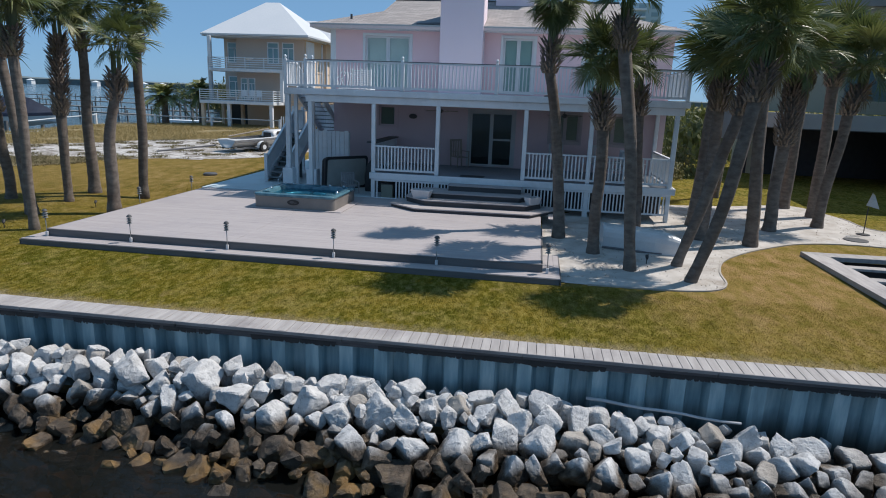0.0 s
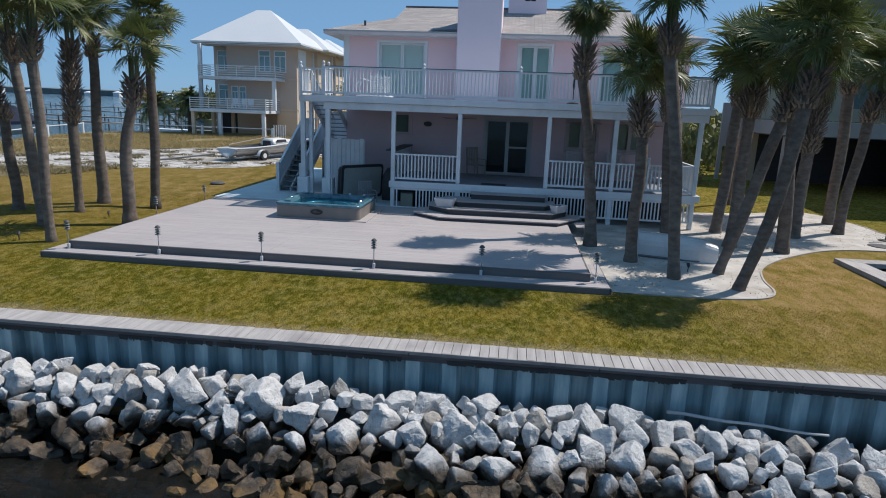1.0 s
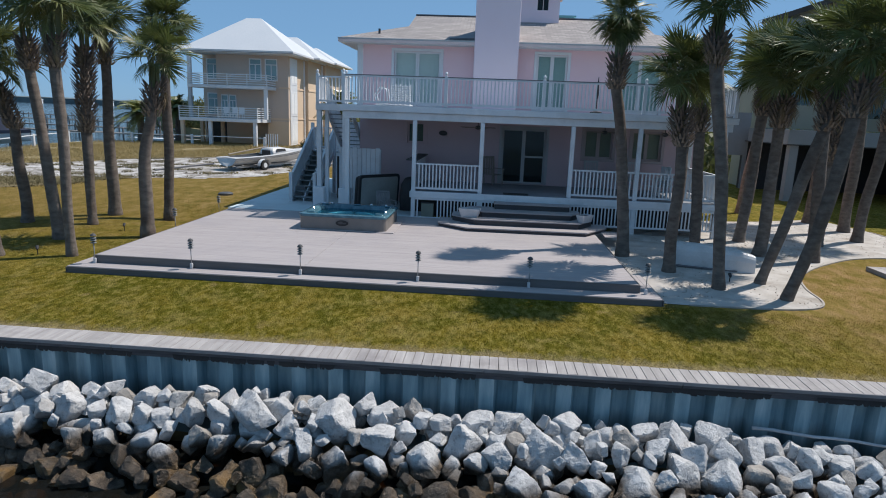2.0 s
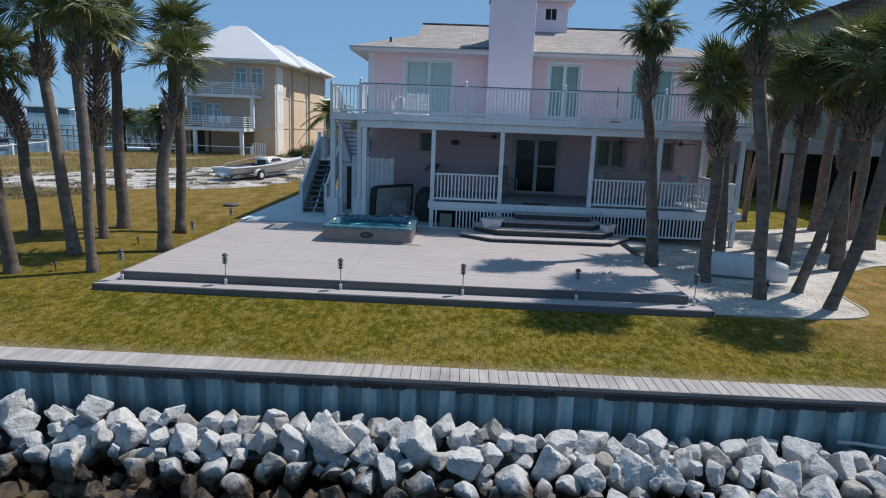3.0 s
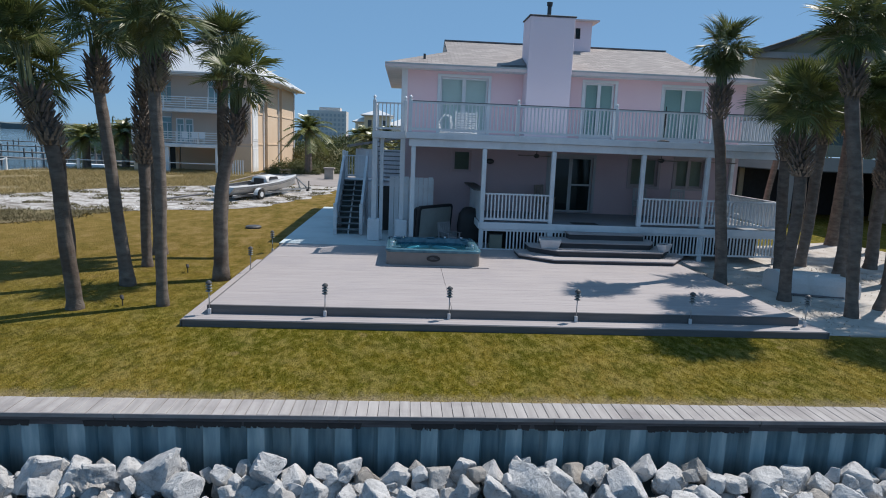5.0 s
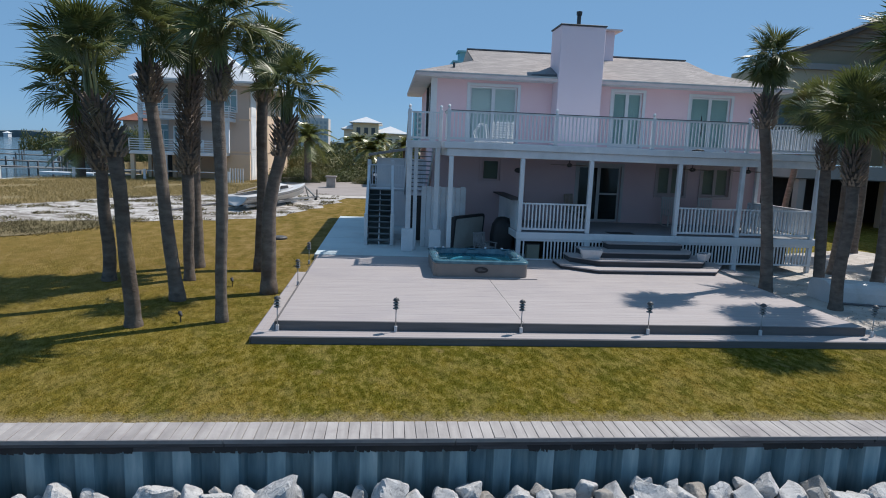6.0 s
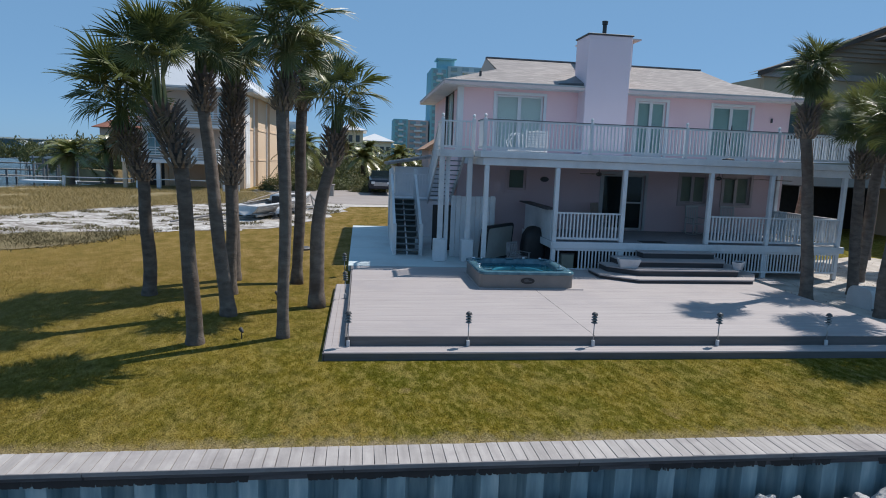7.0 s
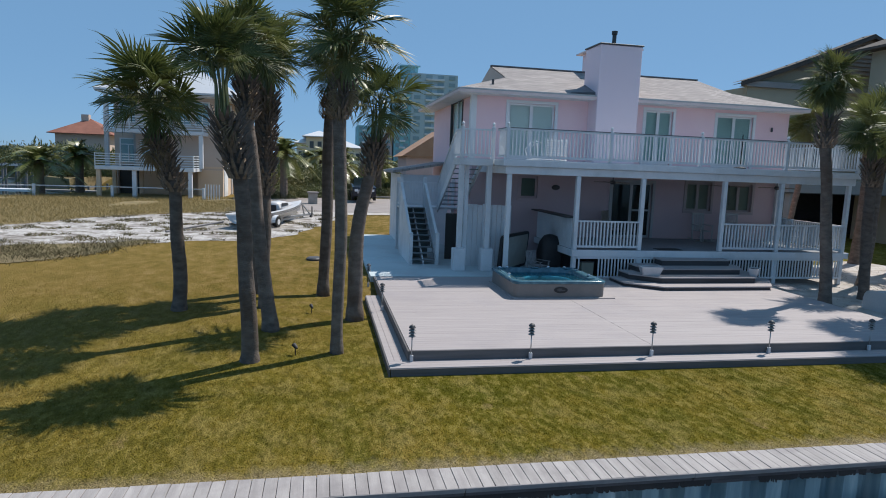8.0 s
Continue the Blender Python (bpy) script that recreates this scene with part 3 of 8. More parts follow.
# ---- ground, water, seawall ----
yrows = [9.9, 10.6, 11.4, 12.2, 13.2, 14, 15, 16, 17.3, 18.5, 20, 21, 22, 24, 27, 30, 34, 40, 46, 52, 60, 70, 85, 110, 150, 250, 500, 1000, 2500]
s = Shape()
fine = [-17 + 0.5 * k for k in range(49)] + [7.55, 8.5, 10, 12, 14, 17, 21, 26, 32, 40, 50, 60]
cols = 10 + len(fine) + 2
for y in yrows:
    x0 = shore(y)
    row = [x0 + (-17 - x0) * k / 10 for k in range(10)] + fine + [200, 900]
    if y > 120:
        row = [x0 + (800 + y) * (k / (cols - 1)) for k in range(cols)]
    s.v += [(x, y, gz(x, y) - (0.0 if i else 1.9)) for i, x in enumerate(row)]
for j in range(len(yrows) - 1):
    for i in range(cols - 1):
        q = 10 + fine.index(7.55)
        if not (q <= i < q + 4 and 12.1 < yrows[j] < 17):
            s.f.append((j * cols + i, j * cols + i + 1, (j + 1) * cols + i + 1, (j + 1) * cols + i))
single("ground", s, M["lawn"], "patchy yellow-green lawn running down to the seawall", "lawn", kind="structure")

single("water", Shape().add([(-700, -60, WATER), (300, -60, WATER), (300, 9.4, WATER), (-700, 9.4, WATER)], [(0, 1, 2, 3)]), M["water"],
       "dark tea-coloured shallow water along the rocks", "water", kind="structure")
single("bay", Shape().add([(-2500, 9.42, WATER), (-20, 9.42, WATER), (-20, 60, WATER), (900, 2600, WATER), (-2500, 2600, WATER)], [(0, 1, 2, 3, 4)]), M["bay"],
       "blue-grey open bay water with small ripples", "water", kind="structure")
s = Shape()
for i in range(61):
    x = -60 + 2 * i
    for y, z in ((9.38, -1.55), (7.6, -1.95), (5.5, -2.5), (-60, -4)):
        s.v.append((x, y, z + 0.1 * noise.noise((x * 0.4, y, 0))))
for i in range(60):
    for j in range(3):
        s.f.append((4 * i + j, 4 * i + 4 + j, 4 * i + 5 + j, 4 * i + 1 + j))
M["bed"] = surface("amber_algae_bed", (0.08, 0.05, 0.02), (0.2, 0.12, 0.04), 2.5, 0.9, 12, 0.4)
single("seabed", s, M["bed"], "amber algae-covered shallow bottom under the water", "seabed", kind="structure")

# the seawall: sheet piles, waler, timber cap
wall = thing("seawall", (0, 9.4, -1.6), "blue-grey corrugated sheet-pile seawall with a weathered timber cap", "seawall", kind="structure")
prof = [(0, 0.05), (0.2, 0.05), (0.27, -0.16), (0.5, -0.16), (0.57, 0.05), (0.6, 0.05)]
s = Shape()
for x, y in prof:
    s.v += [(x, y, -3.0), (x, y, 0.0)]
s.f = [(2 * i, 2 * i + 2, 2 * i + 3, 2 * i + 1) for i in range(len(prof) - 1)]
n = len(s.v)
s.v += [(x, y + 0.015, z) for x, y, z in s.v]
s.f += [(n + 2 * i + 1, n + 2 * i + 3, n + 2 * i + 2, n + 2 * i) for i in range(len(prof) - 1)]
pile = s.mesh("sheet_pile", M["piling"])
for i in range(-40, 46):
    piece("sheet_pile", pile, wall, T(i * 0.6 + 0.27, 9.62, -0.26))
s = Shape()
for i in range(-8, 10):
    s.cbox(i * 3.0 + 0.01, 9.40, -0.215, i * 3.0 + 2.99, 9.44, -0.145, 0.006)
part("fascia_board", s, M["fascia_dark"], wall, "dark face board under the cap")
for i in range(-8, 10):
    part("nosing_board", Shape().cbox(i * 3.0 + 0.004, 9.366, -0.158, i * 3.0 + 2.996, 9.384, -0.101, 0.004), M["nosing"], wall, "grey edge board along the cap")
part("waler", Shape().box(-24, 9.455, -0.30, 27, 9.6, -0.15), M["fascia_dark"], wall, "dark waler timber behind the face board")
rng = random.Random(4)
boards = []
for k in range(4):
    s = Shape().cbox(-0.0715, -0.25 - 0.006 * k, -0.035, 0.0715, 0.26, 0.0, 0.004)
    boards.append(s.mesh("cap_board", M["cap"]))
for i in range(-138, 93):
    piece("cap_board", boards[rng.randrange(4)], wall, T(i * 0.15, 9.645 + rng.uniform(-0.006, 0.006), -0.105 + rng.uniform(-0.004, 0.003)) @ pose(0, 0, 0, 0, 0, rng.uniform(-0.5, 0.5)))
s = Shape()
for i in list(range(-230, -138)) + list(range(93, 200)):
    s.box(i * 0.15 - 0.069, 9.395, -0.14, i * 0.15 + 0.069, 9.905, -0.105)
tagged(part("far_cap_boards", s, M["cap"], wall), kind="stuff")
part("backfill", Shape().box(-34, 9.72, -1.7, 40, 9.9, -0.145), M["fascia_dark"], wall)

# tidal growth hanging under the cap
s = Shape()
for i in range(1500):
    x = rng.uniform(-16, 10)
    if noise.noise((x * 0.9, 3, 0)) < -0.2:
        continue
    w, h = rng.uniform(0.012, 0.06), rng.uniform(0.01, 0.06) * (0.4 + max(0, noise.noise((x * 2.5, 1, 0))))
    y = 9.452 + rng.uniform(0, 0.004)
    s.add([(x - w, y - 0.003, -0.24), (x + w, y - 0.003, -0.24), (x + w * 0.6, y - 0.012, -0.3 - h), (x - w * 0.5, y - 0.012, -0.3 - h * 0.8)], [(0, 1, 2, 3)])
tagged(part("dark_fringe", s, M["black"], wall, "ragged black growth hanging under the cap"), kind="stuff")

# ---- riprap ----


def rock_mesh(seed, detail=3):
    """A broken block: flat quarried faces that meet in worn, rounded edges."""
    r = random.Random(seed)
    planes = []
    turn = Euler((r.uniform(0, 6), r.uniform(0, 6), r.uniform(0, 6))).to_matrix()
    half = (r.uniform(0.78, 0.98), r.uniform(0.55, 0.76), r.uniform(0.46, 0.66))
    for k in range(3):
        for sg in (-1, 1):
            d = Vector([r.uniform(-0.28, 0.28) for _ in range(3)])
            d[k] = sg
            planes.append((d.normalized(), half[k] * r.uniform(0.85, 1.1)))
    for k in range(r.choice((3, 4, 5, 6))):
        d = Vector((r.gauss(0, 1), r.gauss(0, 1), r.gauss(0, 1))).normalized()
        reach = sum(abs(d[i]) * half[i] for i in range(3))
        planes.append((d, reach * r.uniform(0.6, 0.78)))
    bm = bmesh.new()
    bmesh.ops.create_icosphere(bm, subdivisions=detail, radius=1.0)
    sharp = r.uniform(11, 20)
    for v in bm.verts:
        d = v.co.normalized()
        q = sum((max(0.0, d.dot(n)) / h) ** sharp for n, h in planes)
        v.co = turn @ (d * q ** (-1 / sharp))
        v.co += Vector(noise.noise_vector(v.co * 1.6 + Vector((seed * 5, 2, 0)))) * 0.07
        v.co += Vector(noise.noise_vector(v.co * 4.5 + Vector((seed * 3, 1, 0)))) * 0.035
        if detail > 2:
            v.co += Vector(noise.noise_vector(v.co * 11 + Vector((seed, 7, 0)))) * 0.016
    me = bpy.data.meshes.new("boulder")
    bm.to_mesh(me)
    bm.free()
    me.materials.append(M["rock"])
    return me


rocks = [rock_mesh(k, 4) for k in range(24)]
coarse = [rock_mesh(k, 3) for k in range(24)]
chips = [rock_mesh(k + 40, 2) for k in range(8)]
rng = random.Random(11)
placed = []


def crest(x):
    """The height of the pile's top along the wall."""
    return float(np.interp(x, [-20, -12, -6, 0, 3, 5, 8, 14], [-0.66, -0.62, -0.62, -0.72, -0.85, -1.05, -1.35, -1.5])) + 0.1 * noise.noise((x * 0.5, 0, 7))


def toe(x):
    """Where the pile meets the water."""
    return float(np.interp(x, [-20, -12, -7, -4, -1, 2, 6, 12], [8.0, 7.95, 7.75, 7.45, 7.0, 6.5, 6.1, 6.4])) + 0.25 * noise.noise((x * 0.6, 3, 0))


def slope(x, y):
    c, e = crest(x), toe(x)
    t = (8.85 - y) / (8.85 - e)
    z = c if t < 0 else c + (WATER - c) * t if t < 1 else WATER - (e - y) * 0.55
    z -= 0.3 * max(0.0, y - 8.75)
    return z + 0.08 * noise.noise((x * 1.3, y * 1.3, 2))


tries = 0
while tries < 40000 and len(placed) < 1150:
    tries += 1
    x = rng.uniform(-19, 12.5)
    y = rng.uniform(toe(x) - 1.3, 9.22)
    big = rng.random()
    r = rng.uniform(0.23, 0.31) if tries < 6000 and big < 0.5 else rng.uniform(0.31, 0.36) if tries < 6000 and big < 0.61 else rng.uniform(0.16, 0.24) if tries < 20000 else rng.uniform(0.1, 0.15)
    if 9.3 - y < r * 0.85:
        continue
    if any((x - a) ** 2 + (y - b) ** 2 < (0.74 * (r + c)) ** 2 for a, b, c in placed):
        continue
    placed.append((x, y, r))
order = sorted(placed, key=lambda p: -slope(p[0], p[1]))
count = 0
loose = Shape()
for x, y, r in order:
    z = slope(x, y) - r * 0.3 + rng.uniform(-0.1, 0.08)
    which = rng.randrange(24)
    m = T(x, y, z) @ pose(0, 0, 0, rng.uniform(-35, 35), rng.uniform(-35, 35), rng.uniform(0, 360)) @ Matrix.Diagonal((r * 1.12, r * 1.06, r * 1.04, 1))
    if count < 300 and -13 < x < 8:
        ob = new("boulder", rocks[which])
        ob.matrix_basis = m
        tagged(ob, "pale grey angular limestone boulder in the riprap" if z > -1.25 else "brown wet algae-stained boulder at the waterline", "boulder", "riprap along the seawall")
        count += 1
    else:
        me = coarse[which]
        loose.add([m @ v.co for v in me.vertices], [tuple(p.vertices) for p in me.polygons])
# smaller stones wedged between and under the boulders
for k in range(1800):
    x = rng.uniform(-19, 12.5)
    y = rng.uniform(toe(x) - 1.5, 9.2)
    r = rng.uniform(0.1, 0.23)
    m = T(x, y, slope(x, y) - 0.22 + rng.uniform(-0.08, 0.03)) @ pose(0, 0, 0, rng.uniform(0, 360), rng.uniform(0, 360), 0) @ Matrix.Diagonal((r, r, r, 1))
    me = chips[rng.randrange(8)]
    loose.add([m @ v.co for v in me.vertices], [tuple(p.vertices) for p in me.polygons])
single("riprap", loose, M["rock"], "smaller stones and outlying boulders of the riprap bank", "riprap", kind="stuff")
s = Shape()
pts = [(1.05 + 2.3 * k / 8, 9.28 - 0.02 * k, -0.72 - 0.011 * k + 0.012 * math.sin(k * 1.7)) for k in range(9)]
s.tube(pts, [0.028 - 0.001 * k for k in range(9)], 8)
single("driftwood_pole", s, M["pole"], "thin bleached pole lying on the rocks against the wall", "pole", smooth=True)

# ---- palms ----


def frond_mesh(seed, worn=0.0):
    """A costapalmate fan leaf that grows along +x: a long stalk, a pleated fan folded along its rib, its fingers split and drooping at the tips."""
    r = random.Random(seed)
    s = Shape()
    arch = r.uniform(0.3, 0.8) + 0.3 * worn
    L, R = 0.36, 0.18
    rib = lambda t: Vector((t, 0, 0.16 * t - arch * t * t))
    s.tube([rib(L * k / 5) for k in range(6)], [0.017, 0.014, 0.012, 0.011, 0.01, 0.009], 4)
    s.tube([rib(L + R * k / 4) for k in range(5)], [0.009, 0.008, 0.006, 0.005, 0.003], 4)
    lat = Vector((0, 1, 0))
    blade = r.uniform(0.52, 0.61)
    fold = r.uniform(0.12, 0.45)
    twist = r.uniform(-0.25, 0.25)
    n = 36
    gap = 2 * radians(128) / (n - 1)
    for k in range(n):
        u = (k / (n - 1)) * 2 - 1
        if r.random() < 0.03 + 0.2 * worn:
            continue
        ang = u * radians(128) + r.uniform(-0.03, 0.03)
        tt = L + R * (1 - abs(u)) ** 1.2
        foot = rib(tt)
        tv = Vector((1, 0, 0.16 - 2 * arch * tt)).normalized()
        nv = tv.cross(lat).normalized()
        if nv.z < 0:
            nv = -nv
        ln = blade * (1.0 - 0.3 * abs(u) ** 1.6) * r.uniform(0.9, 1.06)
        d = (tv * math.cos(ang) + lat * math.sin(ang) + nv * (fold * abs(math.sin(ang)) + twist * math.sin(ang) + r.uniform(-0.035, 0.035))).normalized()
        side = nv.cross(d).normalized()
        up = d.cross(side).normalized()
        droop = r.uniform(0.1, 0.5) if r.random() < 0.8 else r.uniform(0.8, 1.7)
        droop += worn
        rows = []
        for t, ww in ((0.03, 0.12), (0.5, 1.0), (0.72, 0.66), (0.89, 0.3), (1.0, 0.02)):
            w = ln * 0.5 * gap * 0.62 * ww
            c = foot + d * ln * t + Vector((0, 0, -droop * ln * max(0, t - 0.4) ** 2))
            lift = up * w * 0.6
            rows.append((c - side * w, c + lift, c + side * w))
        base = len(s.v)
        for q in rows:
            s.v += [tuple(p) for p in q]
        for i in range(4):
            a = base + 3 * i
            s.f += [(a, a + 1, a + 4, a + 3), (a + 1, a + 2, a + 5, a + 4)]
    return s.mesh("frond", M["frond"] if worn < 0.5 else M["frond_dead"])


fronds = [frond_mesh(k) for k in range(10)]
dead_fronds = [frond_mesh(k + 60, 0.9) for k in range(3)]


def sabal(base, neck, top, r0, r1, scale, seed, count=34, boots=1.0, label="", lean=0.0, spread=118, rise=0.74):
    """A cabbage palm: bare trunk to the neck, boots from there to the top, fan leaves at the top."""
    r = random.Random(seed)
    B, N, C = Vector(base), Vector(neck), Vector(top)
    tree = thing("palm_tree", B, label, "palm tree", "cabbage palms in the garden")
    pts, rad = [], []
    for k in range(41):
        t = k / 40
        bow = lean * math.sin(math.pi * t)
        p = B.lerp(N, t)
        p = p + Vector((bow + 0.035 * math.sin(math.pi * t) * math.sin(5.0 * t + seed), 0.05 * math.sin(math.pi * t) * math.sin(4.0 * t + 2 * seed), 0))
        if k == 0:
            p.z -= 0.25
        ring = 1 + 0.03 * r.uniform(-1, 1) + 0.06 * math.sin(3.1 * t + seed)
        flare = 0.3 * max(0, 1 - t * 9) ** 2
        pts.append(p)
        rad.append((r0 + (r1 - r0) * t) * (ring + flare))
    pts.append(C)
    rad.append(r1 * 0.8)
    lean_up = (C - N).normalized() * 0.35 + Vector((0, 0, 0.65))
    O = C + lean_up * rise * min(scale, 1.2)
    part("trunk", Shape().tube(pts, rad, 14), M["bark"], tree, smooth=True)
    s, s2 = Shape(), Shape()
    axis = (C - N)
    ln = axis.length
    rows = max(3, int(ln / 0.085))
    for i in range(rows):
        t = i / rows
        p = N + axis * t
        rr = r1 * (1.2 + 0.3 * math.sin(0.5 + t * 2.4))
        for k in range(12):
            a = 2 * math.pi * (k + 0.5 * (i % 2)) / 12 + r.uniform(-0.15, 0.15)
            if r.random() > boots:
                continue
            out, side = Vector((math.cos(a), math.sin(a), 0)), Vector((-math.sin(a), math.cos(a), 0))
            l, w = r.uniform(0.12, 0.26) * (0.7 + 0.4 * t), r.uniform(0.024, 0.045)
            a0 = p + out * rr * 0.86
            tip = a0 + out * l * r.uniform(0.55, 1.0) + Vector((0, 0, l * r.uniform(0.55, 0.95)))
            th = out * 0.03
            low = a0 - Vector((0, 0, 0.03))
            (s2 if t < 0.22 else s).add([low - side * w, low + side * w, low - side * w + th + Vector((0, 0, -0.01)), low + side * w + th + Vector((0, 0, -0.01)),
                   tip - side * w * 0.45, tip + side * w * 0.2, tip - side * w * 0.4 + th * 0.5, tip + side * w * 0.2 + th * 0.5],
                  [(0, 1, 3, 2), (0, 4, 5, 1), (2, 3, 7, 6), (0, 2, 6, 4), (1, 5, 7, 3), (4, 6, 7, 5)])
    q = Shape()
    for k in range(14):
        a = k * 2.4
        d = Vector((math.cos(a), math.sin(a), 0))
        q.tube([C + d * r1 * 0.8 - Vector((0, 0, 0.15)), C.lerp(O, 0.5) + d * 0.11 * r.uniform(0.6, 1.2), O + d * r.uniform(0.12, 0.3) * scale], [0.028, 0.018, 0.012], 4)
    part("crown_base", q, M["stalk"], tree, "green heart of young leaf stalks")
    part("collar_foot", s2, M["boot_tan"], tree, "paler split leaf bases under the collar")
    part("boot_collar", s, M["boot"], tree, "criss-crossed brown old leaf bases")
    count = int(count * 0.88)
    for k in range(count):
        t = (k + 0.5) / count
        az = k * 2.39996 + r.uniform(-0.25, 0.25)
        el = radians(82 - spread * t + r.uniform(-12, 12))
        sc = 0.96 * scale * (0.82 + 0.25 * math.sin(math.pi * min(1, t * 1.1 + 0.1))) * r.uniform(0.88, 1.08)
        m = Matrix.Translation(O + Vector((0, 0, (0.22 * (1 - t) - 0.24) * scale))) @ Euler((0, 0, az)).to_matrix().to_4x4() @ Euler((0, -el, 0)).to_matrix().to_4x4() @ Euler((r.uniform(-1.0, 1.0), 0, 0)).to_matrix().to_4x4()
        piece("frond", fronds[r.randrange(10)], tree, m @ Matrix.Diagonal((sc, sc, sc, 1)))
    for k in range(2):
        m = Matrix.Translation(C) @ Euler((0, 0, r.uniform(0, 6.3))).to_matrix().to_4x4() @ Euler((0, radians(r.uniform(40, 68)), 0)).to_matrix().to_4x4()
        sc = 0.62 * scale
        piece("dead_frond", dead_fronds[r.randrange(3)], tree, m @ Matrix.Diagonal((sc, sc, sc, 1)))
    return tree


GREY = "tall grey-trunked cabbage palm with a fan-leaf crown"
BED = "cabbage palm with a brown trunk growing from the white shell bed"
PALMS = [
    ((-16.96, 17.92, 0.05), (-16.97, 17.8, 2.9), (-17.34, 17.7, 4.2), 0.15, 0.14, 1.42, 1, 29, 0.95, "shorter cabbage palm with shaggy boots and a drooping crown", 0.05),
    ((-14.97, 14.28, -0.08), (-15.09, 14.0, 3.35), (-15.33, 13.8, 4.4), 0.145, 0.135, 0.98, 2, 24, 0.95, "cabbage palm with a thick boot-covered neck and upright leaves", 0.05, 64, 0.95),
    ((-14.74, 16.26, 0.0), (-15.23, 16.35, 4.5), (-15.27, 16.4, 5.3), 0.16, 0.13, 1.15, 3, 25, 0.95, GREY, 0.0),
    ((-15.04, 18.15, 0.06), (-15.04, 18.2, 2.85), (-14.96, 18.3, 5.3), 0.14, 0.14, 1.15, 4, 25, 0.95, "cabbage palm with boots covering half of its trunk", 0.0, 105),
    ((-13.37, 14.76, -0.07), (-13.38, 14.75, 4.5), (-13.3, 14.75, 5.2), 0.12, 0.115, 1.22, 5, 28, 0.95, "slender grey cabbage palm with a bristling collar of boots", 0.02),
    ((-13.62, 20.02, 0.08), (-13.5, 20.05, 4.85), (-13.45, 20.05, 5.5), 0.15, 0.14, 1.1, 6, 32, 0.8, GREY, 0.0),
    ((-12.88, 17.4, 0.04), (-12.58, 17.45, 3.4), (-12.45, 17.45, 4.3), 0.18, 0.145, 1.15, 7, 20, 0.85, "cabbage palm with a swollen bent trunk and sparse leaning crown", -0.14),
    ((-15.32, 19.76, 0.08), (-15.27, 19.75, 4.9), (-15.27, 19.7, 5.6), 0.18, 0.15, 1.1, 8, 32, 0.8, "dark-trunked tall cabbage palm behind the others", 0.0),
    ((0.8, 18.05, -0.02), (0.2, 18.05, 4.6), (0.22, 18.08, 5.5), 0.17, 0.15, 0.95, 9, 40, 0.95, "cabbage palm with a curved dark trunk beside the deck", 0.12, 160, 1.1),
    ((1.65, 16.35, -0.05), (1.61, 16.29, 3.2), (1.48, 16.3, 4.1), 0.16, 0.14, 1.2, 10, 31, 1.0, "short cabbage palm with a shaggy neck of boots", 0.0),
    ((2.41, 14.9, -0.08), (1.79, 15.13, 5.06), (1.75, 15.15, 5.7), 0.14, 0.14, 1.2, 11, 30, 0.9, "tall grey-trunked cabbage palm in the shell bed", 0.05),
    ((3.6, 15.6, -0.07), (4.65, 15.8, 3.7), (4.85, 15.85, 4.6), 0.12, 0.13, 1.3, 12, 26, 0.9, "leaning cabbage palm with a dark slanted trunk", 0.0),
    ((3.64, 14.27, -0.1), (4.5, 14.4, 4.0), (4.62, 14.4, 4.8), 0.12, 0.14, 1.22, 13, 26, 0.9, "leaning cabbage palm at the tip of the shell bed", 0.13),
    ((6.24, 18.52, -0.04), (6.02, 18.6, 4.2), (6.0, 18.6, 5.1), 0.175, 0.155, 1.45, 14, 28, 0.8, BED, 0.0),
    ((7.6, 21.1, -0.04), (7.64, 21.1, 2.75), (7.7, 21.1, 4.8), 0.19, 0.19, 1.45, 15, 28, 1.0, "cabbage palm with pale split boots down its trunk", 0.0),
    ((9.5, 22.25, -0.03), (9.85, 22.3, 3.75), (10.1, 22.3, 4.7), 0.18, 0.165, 1.42, 16, 28, 0.8, BED, 0.0),
    ((10.15, 24.3, -0.03), (10.12, 24.4, 4.7), (10.15, 24.4, 5.5), 0.2, 0.18, 1.4, 17, 28, 0.9, BED, 0.0),
    ((5.2, 21.2, -0.04), (5.4, 21.2, 4.1), (5.42, 21.2, 4.95), 0.175, 0.155, 1.4, 18, 28, 0.9, BED, 0.0),
    ((3.1, 19.0, -0.06), (2.84, 19.0, 3.55), (2.75, 19.0, 4.35), 0.15, 0.14, 1.15, 19, 26, 0.9, "slim cabbage palm close to the porch", 0.0),
    ((9.8, 26.2, -0.02), (9.9, 26.2, 4.6), (9.9, 26.2, 5.4), 0.22, 0.18, 1.4, 20, 28, 0.8, BED, 0.0),
    ((4.95, 19.0, -0.05), (5.0, 19.0, 3.75), (5.05, 19.0, 4.6), 0.175, 0.165, 1.4, 21, 27, 1.0, BED, 0.06),
    ((7.7, 28.0, 0.0), (8.15, 28.0, 4.6), (8.25, 28.0, 5.4), 0.13, 0.13, 1.3, 22, 26, 0.9, "slim leaning palm on the lawn beyond the porch", 0.0),
]
for row in PALMS:
    sabal(*row)

